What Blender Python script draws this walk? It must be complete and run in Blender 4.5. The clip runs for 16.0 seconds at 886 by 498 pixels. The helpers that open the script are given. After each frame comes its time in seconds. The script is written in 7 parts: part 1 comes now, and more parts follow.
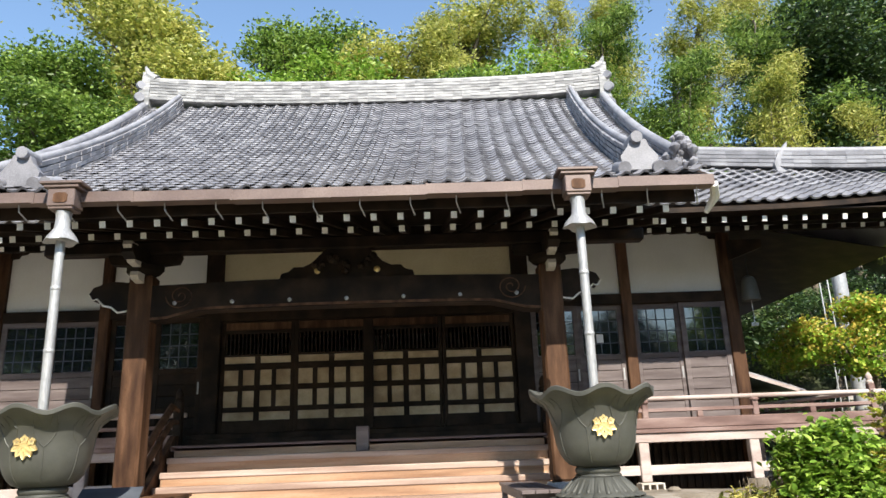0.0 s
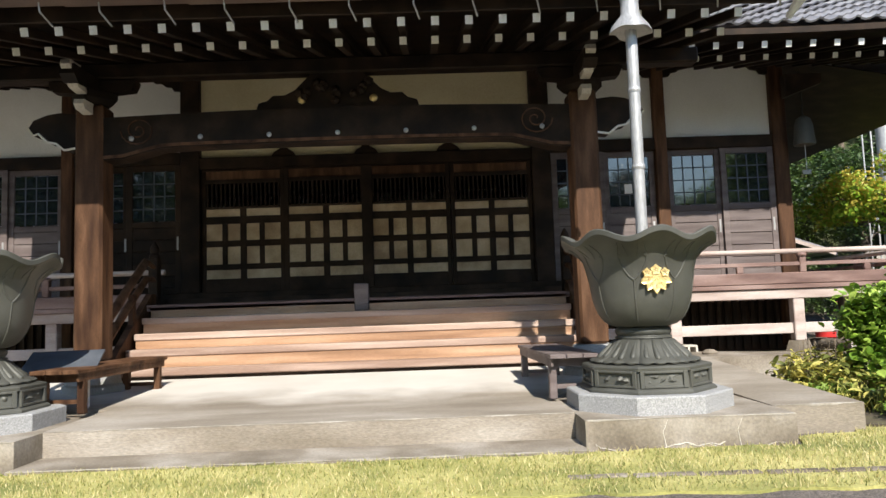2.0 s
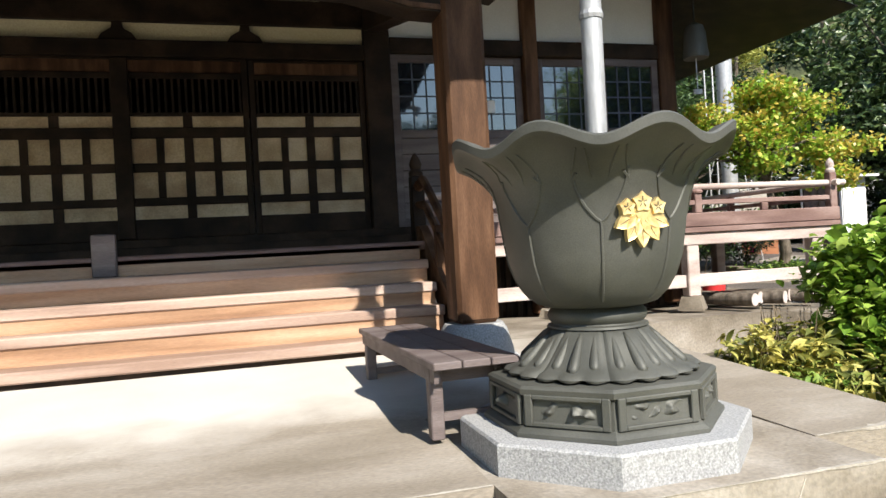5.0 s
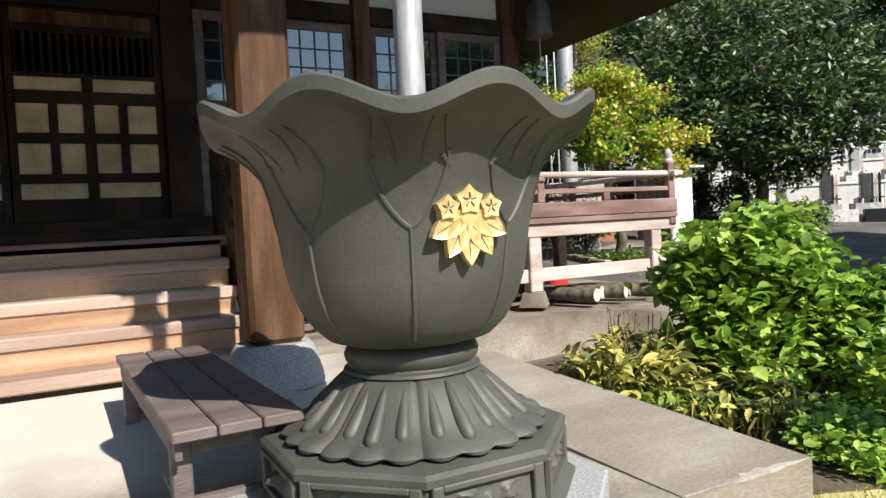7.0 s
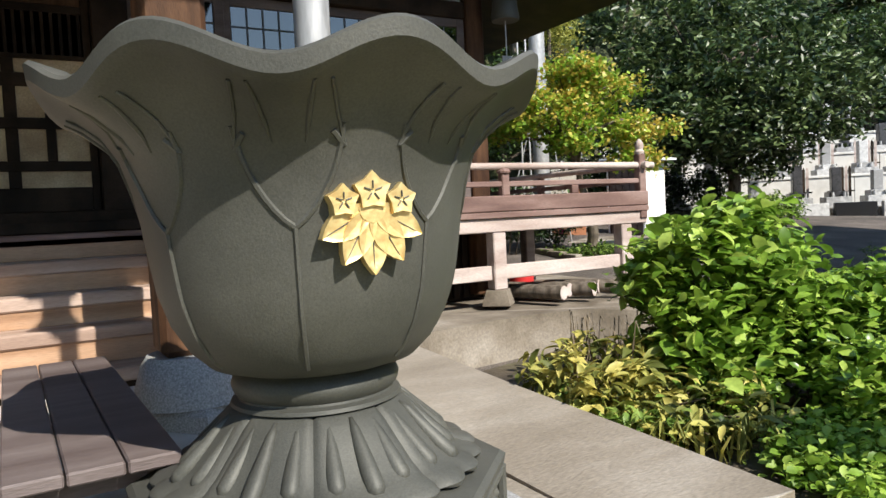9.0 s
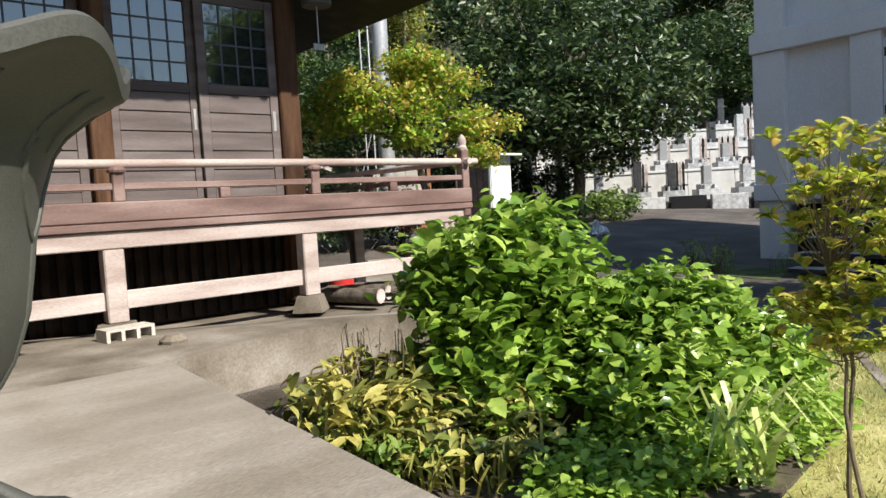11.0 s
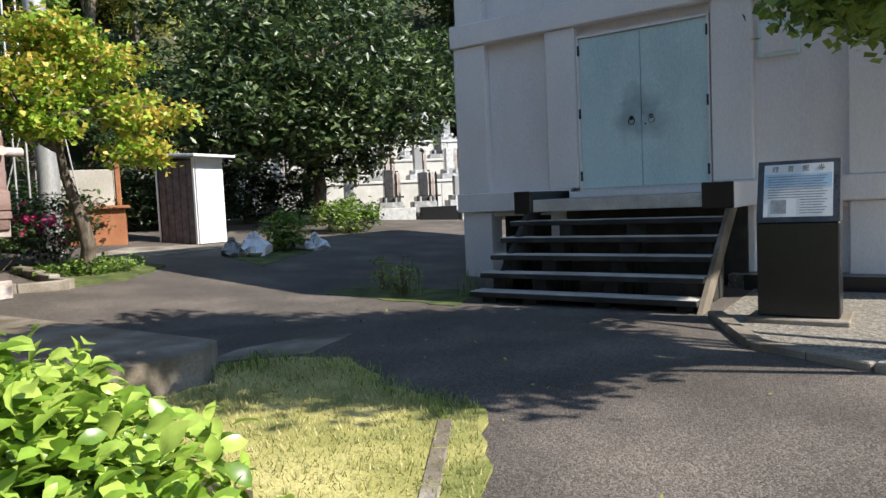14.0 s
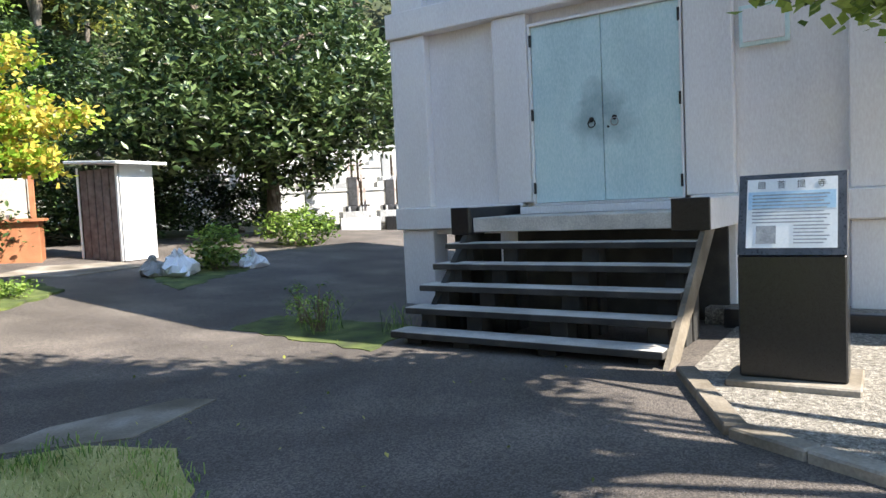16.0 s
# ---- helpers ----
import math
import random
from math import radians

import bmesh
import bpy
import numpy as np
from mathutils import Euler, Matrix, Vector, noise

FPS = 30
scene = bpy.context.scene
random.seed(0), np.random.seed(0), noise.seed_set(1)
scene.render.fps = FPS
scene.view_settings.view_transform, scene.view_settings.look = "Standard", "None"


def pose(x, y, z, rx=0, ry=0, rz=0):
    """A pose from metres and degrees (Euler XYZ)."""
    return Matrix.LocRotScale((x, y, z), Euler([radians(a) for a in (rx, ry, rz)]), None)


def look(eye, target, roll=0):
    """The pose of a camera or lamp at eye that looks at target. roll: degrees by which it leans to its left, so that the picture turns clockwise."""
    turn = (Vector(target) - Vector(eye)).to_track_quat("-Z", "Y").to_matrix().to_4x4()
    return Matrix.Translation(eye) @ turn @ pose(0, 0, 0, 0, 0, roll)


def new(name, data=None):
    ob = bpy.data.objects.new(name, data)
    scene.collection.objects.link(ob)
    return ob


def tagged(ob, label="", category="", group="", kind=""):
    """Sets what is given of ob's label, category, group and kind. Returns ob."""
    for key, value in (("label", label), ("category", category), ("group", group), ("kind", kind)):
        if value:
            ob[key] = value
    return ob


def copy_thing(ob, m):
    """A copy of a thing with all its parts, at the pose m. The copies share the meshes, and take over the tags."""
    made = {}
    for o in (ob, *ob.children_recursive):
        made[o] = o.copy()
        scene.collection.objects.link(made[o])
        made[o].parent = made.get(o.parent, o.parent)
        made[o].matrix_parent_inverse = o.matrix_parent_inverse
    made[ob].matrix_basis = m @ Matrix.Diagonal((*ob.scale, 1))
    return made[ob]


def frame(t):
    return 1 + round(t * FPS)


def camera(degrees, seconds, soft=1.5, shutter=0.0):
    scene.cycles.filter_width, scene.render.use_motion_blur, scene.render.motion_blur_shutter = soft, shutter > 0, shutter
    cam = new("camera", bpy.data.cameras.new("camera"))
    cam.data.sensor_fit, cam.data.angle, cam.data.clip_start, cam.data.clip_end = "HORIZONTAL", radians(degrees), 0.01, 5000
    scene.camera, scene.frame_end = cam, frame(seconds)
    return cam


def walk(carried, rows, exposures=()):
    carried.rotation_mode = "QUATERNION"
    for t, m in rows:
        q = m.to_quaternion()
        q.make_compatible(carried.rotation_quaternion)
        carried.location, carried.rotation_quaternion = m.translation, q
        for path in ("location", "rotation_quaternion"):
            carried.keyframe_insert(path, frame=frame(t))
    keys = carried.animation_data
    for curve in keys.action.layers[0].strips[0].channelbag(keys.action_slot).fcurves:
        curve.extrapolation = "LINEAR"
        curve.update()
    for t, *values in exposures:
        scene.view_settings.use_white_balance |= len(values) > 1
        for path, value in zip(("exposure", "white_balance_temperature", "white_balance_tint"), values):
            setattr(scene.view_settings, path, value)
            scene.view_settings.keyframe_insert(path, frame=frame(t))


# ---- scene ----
cam = camera(64.3, 16.0)
PATH = [
    (0, (0.139, 0.267, 1.222), (0.19, 2.193, 1.758), -2.1),
    (0.5, (0.084, 0.448, 1.185), (0.142, 2.396, 1.633), -2.1),
    (1, (0.092, 0.872, 1.196), (0.15, 2.84, 1.549), -1.9),
    (1.5, (0.093, 1.418, 1.162), (0.132, 3.405, 1.392), -1.9),
    (2, (0.076, 1.882, 1.161), (0.107, 3.874, 1.331), -2.0),
    (2.5, (0.074, 2.546, 1.153), (0.091, 4.543, 1.269), -1.8),
    (3, (0.047, 3.133, 1.151), (0.054, 5.132, 1.213), -1.9),
    (3.5, (0.061, 3.713, 1.179), (0.09, 5.713, 1.199), -2.0),
    (4, (0.055, 4.236, 1.214), (0.194, 6.231, 1.232), -2.2),
    (4.5, (0.151, 4.685, 1.249), (0.498, 6.655, 1.254), -2.6),
    (5, (0.255, 4.986, 1.271), (0.798, 6.911, 1.27), -3.2),
    (5.2, (0.291, 5.098, 1.279), (0.904, 7.001, 1.265), -3.2),
    (7.3, (0.938, 5.917, 1.361), (1.895, 7.672, 1.286), -2.6),
    (7.5, (0.989, 5.96, 1.354), (1.958, 7.708, 1.276), -2.4),
    (8, (1.142, 6.102, 1.361), (2.122, 7.843, 1.272), -2.6),
    (8.2, (1.178, 6.15, 1.364), (2.158, 7.891, 1.271), -2.7),
    (10.3, (1.486, 6.186, 1.355), (2.622, 7.829, 1.245), -3.4),
    (10.5, (1.635, 6.232, 1.368), (2.827, 7.834, 1.254), -3.3),
    (11, (2.019, 6.209, 1.385), (3.306, 7.734, 1.252), -3.2),
    (11.5, (2.48, 6.215, 1.378), (3.843, 7.671, 1.232), -3.3),
    (12, (3.043, 6.149, 1.379), (4.487, 7.524, 1.225), -3.3),
    (12.5, (3.501, 6.121, 1.438), (5.021, 7.41, 1.261), -2.9),
    (13, (4.04, 6.129, 1.411), (5.635, 7.324, 1.238), -3.2),
    (13.5, (4.466, 6.173, 1.347), (6.117, 7.29, 1.189), -2.6),
    (14, (4.898, 6.243, 1.28), (6.564, 7.34, 1.145), -2.6),
    (14.5, (5.281, 6.39, 1.346), (6.965, 7.457, 1.191), -2.5),
    (15, (5.705, 6.48, 1.346), (7.396, 7.54, 1.208), -2.7),
    (15.5, (6.121, 6.449, 1.384), (7.804, 7.521, 1.254), -2.6),
    (16, (6.614, 6.495, 1.398), (8.301, 7.562, 1.274), -2.7),
]
EXPOSURES = [(0.0, 0.90), (1.5, 0.84), (2.5, 0.74), (3.5, 0.74), (5.0, 0.98), (8.0, 0.70), (10.5, 0.64), (11.5, 0.58), (12.5, 0.66), (13.5, 0.66), (14.0, 0.80), (14.5, 1.15), (15.0, 1.42), (16.0, 1.72)]
walk(cam, [(t, look(eye, target, roll)) for t, eye, target, roll in PATH], EXPOSURES)

# ---- light ----
SUN_WAY = Vector((0.23, -1.15, 1.05)).normalized()
world = bpy.data.worlds.new("sky")
scene.world = world
world.use_nodes = True
wn = world.node_tree.nodes
sky = wn.new("ShaderNodeTexSky")
sky.sky_type = "NISHITA"
sky.sun_disc = False
sky.air_density, sky.dust_density, sky.ozone_density = 1.3, 0.2, 3.0
sky.sun_elevation = math.asin(SUN_WAY.z)
sky.sun_rotation = math.atan2(SUN_WAY.x, SUN_WAY.y)
wn["Background"].inputs["Strength"].default_value = 0.128
world.node_tree.links.new(sky.outputs[0], wn["Background"].inputs["Color"])
sun = new("sun", bpy.data.lights.new("sun", "SUN"))
sun.data.energy, sun.data.angle, sun.data.color = 5.0, radians(0.53), (1.0, 0.94, 0.84)
sun.matrix_world = look(SUN_WAY * 60, (0, 0, 0))


# ---- materials ----
def material(name, colors, scale=4.0, rough=0.7, bump=0.2, metal=0.0, stretch=(1, 1, 1), fine=60.0, per_object=0.0, per_island=0.0, detail=6.0, transl=0.0, spec=0.5, space="Object", streak=0.0):
    """Base colours blended by large noise, fine grain on top, bump from both."""
    m = bpy.data.materials.new(name)
    m.use_nodes = True
    nt = m.node_tree
    n, l = nt.nodes, nt.links
    b = n["Principled BSDF"]
    b.inputs["Metallic"].default_value = metal
    b.inputs["Specular IOR Level"].default_value = spec
    tc = n.new("ShaderNodeTexCoord")
    mp = n.new("ShaderNodeMapping")
    mp.inputs["Scale"].default_value = stretch
    if space == "World":
        geo = n.new("ShaderNodeNewGeometry")
        l.new(geo.outputs["Position"], mp.inputs["Vector"])
    else:
        l.new(tc.outputs["Object"], mp.inputs["Vector"])
    big = n.new("ShaderNodeTexNoise")
    big.inputs["Scale"].default_value, big.inputs["Detail"].default_value = scale, detail
    small = n.new("ShaderNodeTexNoise")
    small.inputs["Scale"].default_value, small.inputs["Detail"].default_value = fine, 4.0
    l.new(mp.outputs[0], big.inputs["Vector"])
    l.new(mp.outputs[0], small.inputs["Vector"])
    ramp = n.new("ShaderNodeValToRGB")
    el = ramp.color_ramp.elements
    k = len(colors)
    while len(el) < k:
        el.new(0.5)
    for i, c in enumerate(colors):
        el[i].position = 0.32 + 0.36 * i / max(1, k - 1)
        el[i].color = (*c, 1)
    value = big.outputs["Fac"]
    for amount, sock in ((per_object, "obj"), (per_island, "isl")):
        if amount:
            if sock == "obj":
                src = n.new("ShaderNodeObjectInfo").outputs["Random"]
            else:
                src = n.new("ShaderNodeNewGeometry").outputs["Random Per Island"]
            ma = n.new("ShaderNodeMath")
            ma.operation = "MULTIPLY_ADD"
            l.new(src, ma.inputs[0])
            ma.inputs[1].default_value = amount
            ma.inputs[2].default_value = -amount / 2
            ad = n.new("ShaderNodeMath")
            l.new(ma.outputs[0], ad.inputs[0])
            l.new(value, ad.inputs[1])
            value = ad.outputs[0]
    l.new(value, ramp.inputs["Fac"])
    mix = n.new("ShaderNodeMix")
    mix.data_type, mix.blend_type = "RGBA", "OVERLAY"
    mix.inputs["Factor"].default_value = 0.45
    l.new(ramp.outputs["Color"], mix.inputs["A"])
    l.new(small.outputs["Fac"], mix.inputs["B"])
    color = mix.outputs["Result"]
    l.new(color, b.inputs["Base Color"])
    rr = n.new("ShaderNodeMapRange")
    rr.inputs["To Min"].default_value, rr.inputs["To Max"].default_value = max(0.03, rough - 0.12), min(1, rough + 0.12)
    l.new(small.outputs["Fac"], rr.inputs["Value"])
    l.new(rr.outputs[0], b.inputs["Roughness"])
    if bump:
        sm = n.new("ShaderNodeMath")
        l.new(big.outputs["Fac"], sm.inputs[0])
        l.new(small.outputs["Fac"], sm.inputs[1])
        bp = n.new("ShaderNodeBump")
        bp.inputs["Strength"].default_value, bp.inputs["Distance"].default_value = bump, 0.01
        l.new(sm.outputs[0], bp.inputs["Height"])
        l.new(bp.outputs[0], b.inputs["Normal"])
    if transl:
        tr = n.new("ShaderNodeBsdfTranslucent")
        l.new(color, tr.inputs["Color"])
        ms = n.new("ShaderNodeMixShader")
        ms.inputs[0].default_value = transl
        l.new(b.outputs[0], ms.inputs[1])
        l.new(tr.outputs[0], ms.inputs[2])
        l.new(ms.outputs[0], n["Material Output"].inputs["Surface"])
    return m


def glassy(name, tint):
    m = bpy.data.materials.new(name)
    m.use_nodes = True
    b = m.node_tree.nodes["Principled BSDF"]
    b.inputs["Base Color"].default_value = (*tint, 1)
    b.inputs["Roughness"].default_value = 0.04
    b.inputs["IOR"].default_value = 1.52
    b.inputs["Specular IOR Level"].default_value = 1.0
    b.inputs["Coat Weight"].default_value = 1.0
    b.inputs["Coat Roughness"].default_value = 0.03
    return m


WOOD_DARK = material("dark stained and shade-dark timber", [(0.009, 0.0055, 0.0035), (0.020, 0.012, 0.007), (0.040, 0.024, 0.014)], 3, 0.65, 0.25, stretch=(1, 1, 1), per_object=0.15, spec=0.2)
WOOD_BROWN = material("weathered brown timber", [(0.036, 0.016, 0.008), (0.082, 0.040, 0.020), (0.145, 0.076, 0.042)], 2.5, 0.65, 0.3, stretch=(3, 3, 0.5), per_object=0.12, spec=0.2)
WOOD_STAIR = material("worn stair plank", [(0.22, 0.115, 0.06), (0.36, 0.21, 0.12), (0.47, 0.31, 0.20)], 1.6, 0.55, 0.3, stretch=(0.35, 4, 5), per_object=0.25)
WOOD_TREAD = material("pinkish worn tread plank", [(0.24, 0.155, 0.115), (0.37, 0.265, 0.21), (0.48, 0.37, 0.31)], 1.6, 0.6, 0.3, stretch=(0.35, 4, 5), per_object=0.25)
WOOD_GREY = material("sun bleached timber", [(0.33, 0.25, 0.22), (0.45, 0.37, 0.335), (0.56, 0.485, 0.45)], 2, 0.75, 0.3, stretch=(0.5, 3, 3), per_object=0.1)
WOOD_DECK = material("reddish deck timber", [(0.115, 0.064, 0.054), (0.19, 0.116, 0.098), (0.275, 0.19, 0.168)], 2, 0.6, 0.3, stretch=(0.5, 3, 3), per_object=0.12)
WOOD_PANEL = material("grey brown door boards", [(0.082, 0.060, 0.056), (0.122, 0.095, 0.09), (0.168, 0.137, 0.13)], 2, 0.6, 0.25, stretch=(0.5, 3, 4), per_object=0.12)
WOOD_END = material("painted rafter end", [(0.72, 0.70, 0.64), (0.82, 0.80, 0.75)], 8, 0.7, 0.1, per_object=0.2)
PLASTER = material("white plaster", [(0.70, 0.69, 0.66), (0.80, 0.79, 0.76)], 1.2, 0.85, 0.1)
CREAM = material("cream plaster", [(0.58, 0.50, 0.31), (0.68, 0.60, 0.40)], 1.2, 0.85, 0.1)
PAPER = material("cream door panel", [(0.35, 0.25, 0.15), (0.47, 0.36, 0.225), (0.60, 0.49, 0.335)], 3, 0.6, 0.05, per_object=0.25)
TILE = material("grey clay roof tile", [(0.15, 0.147, 0.158), (0.22, 0.216, 0.23), (0.31, 0.305, 0.318)], 2.0, 0.5, 0.15, per_island=0.35, space="World")
TILE_LIGHT = material("weathered ridge tile", [(0.15, 0.148, 0.148), (0.25, 0.247, 0.245), (0.38, 0.372, 0.362)], 5.0, 0.65, 0.3, per_island=0.25, stretch=(0.6, 1, 3), space="World")
COPPER = material("brown painted gutter", [(0.12, 0.082, 0.07), (0.18, 0.13, 0.11)], 2, 0.5, 0.1, metal=0.2)
PIPE = material("galvanised pipe", [(0.32, 0.32, 0.32), (0.46, 0.46, 0.455)], 5, 0.45, 0.1, metal=0.35, stretch=(1, 1, 0.2))
BRONZE = material("dark green grey bronze", [(0.056, 0.057, 0.049), (0.084, 0.084, 0.072), (0.108, 0.107, 0.092)], 2.2, 0.58, 0.10, metal=0.25, fine=180)
GOLD = material("gilded metal", [(0.74, 0.53, 0.21), (0.86, 0.68, 0.33)], 9, 0.42, 0.15, metal=0.6)
GRANITE = material("speckled granite", [(0.20, 0.20, 0.20), (0.29, 0.29, 0.29), (0.38, 0.38, 0.375)], 100, 0.75, 0.15, fine=130, detail=3)
CONCRETE = material("stained concrete", [(0.11, 0.088, 0.062), (0.21, 0.178, 0.138), (0.33, 0.295, 0.25)], 1.8, 0.85, 0.35, fine=45, space="World")
CONCRETE_PALE = material("pale concrete", [(0.42, 0.38, 0.32), (0.56, 0.52, 0.46)], 1.2, 0.85, 0.25, fine=45, space="World")
CONCRETE_WORN = material("worn and highlit concrete arris", [(0.27, 0.24, 0.20), (0.40, 0.365, 0.32)], 6, 0.85, 0.4, fine=60, space="World")
ASPHALT = material("worn asphalt", [(0.070, 0.058, 0.050), (0.10, 0.084, 0.073), (0.15, 0.126, 0.108)], 0.9, 0.9, 0.8, fine=85, space="World")


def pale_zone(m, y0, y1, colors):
    """A paler zone of concrete between two depths, with a ragged edge."""
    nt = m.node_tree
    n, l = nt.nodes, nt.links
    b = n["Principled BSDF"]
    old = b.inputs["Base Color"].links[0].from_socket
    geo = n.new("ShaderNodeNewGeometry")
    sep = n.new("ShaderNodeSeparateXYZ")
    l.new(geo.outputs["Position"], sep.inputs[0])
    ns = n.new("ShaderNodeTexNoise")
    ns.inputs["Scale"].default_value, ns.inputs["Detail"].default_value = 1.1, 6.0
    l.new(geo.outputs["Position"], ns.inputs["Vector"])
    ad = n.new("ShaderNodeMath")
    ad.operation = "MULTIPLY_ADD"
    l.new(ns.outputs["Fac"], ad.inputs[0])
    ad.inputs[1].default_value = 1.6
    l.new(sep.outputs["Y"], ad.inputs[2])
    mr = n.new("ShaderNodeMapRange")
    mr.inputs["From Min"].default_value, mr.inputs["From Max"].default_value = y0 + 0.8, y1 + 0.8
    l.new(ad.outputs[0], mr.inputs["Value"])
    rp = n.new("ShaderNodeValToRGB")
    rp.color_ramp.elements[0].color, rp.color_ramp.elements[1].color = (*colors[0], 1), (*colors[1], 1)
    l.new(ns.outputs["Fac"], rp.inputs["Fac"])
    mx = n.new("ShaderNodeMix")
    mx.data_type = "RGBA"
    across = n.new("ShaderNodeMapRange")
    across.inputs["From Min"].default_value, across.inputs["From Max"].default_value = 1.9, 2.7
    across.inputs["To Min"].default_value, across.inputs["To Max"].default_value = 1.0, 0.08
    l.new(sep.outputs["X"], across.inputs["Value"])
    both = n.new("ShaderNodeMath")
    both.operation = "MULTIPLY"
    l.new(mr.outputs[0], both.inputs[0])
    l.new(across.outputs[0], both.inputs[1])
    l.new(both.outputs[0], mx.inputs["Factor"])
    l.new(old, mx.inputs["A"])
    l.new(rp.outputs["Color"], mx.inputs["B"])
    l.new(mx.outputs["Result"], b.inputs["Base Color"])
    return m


CONCRETE_TERRACE = pale_zone(material("terrace concrete, paler near the steps", [(0.185, 0.155, 0.118), (0.245, 0.21, 0.168), (0.34, 0.305, 0.26)], 1.6, 0.85, 0.35, fine=70, stretch=(0.5, 1.4, 1.4), space="World"), 9.0, 9.7, ((0.40, 0.37, 0.33), (0.62, 0.58, 0.53)))


def pebbled(m, scale, low, high):
    """Small stones of varied tone set in a surface, with their relief."""
    nt = m.node_tree
    n, l = nt.nodes, nt.links
    b = n["Principled BSDF"]
    old = b.inputs["Base Color"].links[0].from_socket
    geo = n.new("ShaderNodeNewGeometry")
    vor = n.new("ShaderNodeTexVoronoi")
    vor.inputs["Scale"].default_value = scale
    l.new(geo.outputs["Position"], vor.inputs["Vector"])
    sep = n.new("ShaderNodeSeparateColor")
    l.new(vor.outputs["Color"], sep.inputs[0])
    tone = n.new("ShaderNodeMapRange")
    tone.interpolation_type = "SMOOTHSTEP"
    tone.inputs["From Min"].default_value, tone.inputs["From Max"].default_value = 0.1, 1.0
    tone.inputs["To Min"].default_value, tone.inputs["To Max"].default_value = low, high
    l.new(sep.outputs[0], tone.inputs["Value"])
    mul = n.new("ShaderNodeVectorMath")
    mul.operation = "MULTIPLY"
    l.new(old, mul.inputs[0])
    l.new(tone.outputs[0], mul.inputs[1])
    l.new(mul.outputs[0], b.inputs["Base Color"])
    bp = n.new("ShaderNodeBump")
    bp.invert = True
    bp.inputs["Strength"].default_value, bp.inputs["Distance"].default_value = 0.6, 0.006
    l.new(vor.outputs["Distance"], bp.inputs["Height"])
    l.new(b.inputs["Normal"].links[0].from_socket, bp.inputs["Normal"])
    l.new(bp.outputs[0], b.inputs["Normal"])
    return m


pebbled(ASPHALT, 95.0, 0.62, 1.45)
GRAVEL = material("fine gravel", [(0.13, 0.115, 0.095), (0.22, 0.20, 0.17), (0.33, 0.30, 0.26)], 18, 0.9, 1.0, fine=70, space="World")
pebbled(GRAVEL, 85.0, 0.6, 1.35)
SOIL = material("dark garden soil", [(0.035, 0.027, 0.018), (0.075, 0.058, 0.038), (0.10, 0.09, 0.045)], 2.5, 0.95, 1.0, fine=25, space="World")
MOSS = material("dull moss and weeds", [(0.035, 0.045, 0.015), (0.07, 0.095, 0.02), (0.13, 0.15, 0.04)], 3.0, 0.95, 1.0, fine=60, space="World")
TURF = material("mown lawn", [(0.16, 0.18, 0.045), (0.34, 0.32, 0.10), (0.50, 0.45, 0.18)], 1.6, 0.9, 1.0, fine=60, space="World")
FOREST_FLOOR = material("woodland floor", [(0.02, 0.03, 0.012), (0.05, 0.06, 0.02), (0.07, 0.06, 0.03)], 0.8, 0.95, 0.8, space="World")
WALL_WHITE = material("painted storehouse wall", [(0.62, 0.59, 0.59), (0.73, 0.69, 0.69), (0.79, 0.75, 0.74)], 0.8, 0.85, 0.15, stretch=(1, 1, 0.35), space="World")
DOOR_BLUE = material("pale blue painted steel", [(0.46, 0.60, 0.62), (0.55, 0.69, 0.70), (0.60, 0.73, 0.73)], 1.1, 0.5, 0.05, stretch=(1, 1, 0.4))

def handled(m, centres, color):
    """Grime from hands round some points of a surface, broken up by noise."""
    nt = m.node_tree
    n, l = nt.nodes, nt.links
    base = n["Principled BSDF"].inputs["Base Color"]
    source = base.links[0].from_socket
    pos = n.new("ShaderNodeTexCoord").outputs["Object"]
    noise = n.new("ShaderNodeTexNoise")
    noise.inputs["Scale"].default_value, noise.inputs["Detail"].default_value = 5.0, 5.0
    l.new(pos, noise.inputs["Vector"])
    for centre, radius in centres:
        dist = n.new("ShaderNodeVectorMath")
        dist.operation = "DISTANCE"
        l.new(pos, dist.inputs[0])
        dist.inputs[1].default_value = centre
        add = n.new("ShaderNodeMath")
        add.operation = "MULTIPLY_ADD"
        l.new(noise.outputs["Fac"], add.inputs[0])
        add.inputs[1].default_value = -0.35
        l.new(dist.outputs["Value"], add.inputs[2])
        rng = n.new("ShaderNodeMapRange")
        rng.inputs["From Min"].default_value, rng.inputs["From Max"].default_value = radius * 0.2 - 0.17, radius - 0.12
        rng.inputs["To Min"].default_value, rng.inputs["To Max"].default_value = 0.55, 0.0
        l.new(add.outputs[0], rng.inputs["Value"])
        mix = n.new("ShaderNodeMix")
        mix.data_type = "RGBA"
        l.new(rng.outputs[0], mix.inputs["Factor"])
        l.new(source, mix.inputs["A"])
        mix.inputs["B"].default_value = (*color, 1)
        source = mix.outputs["Result"]
    l.new(source, base)
    return m


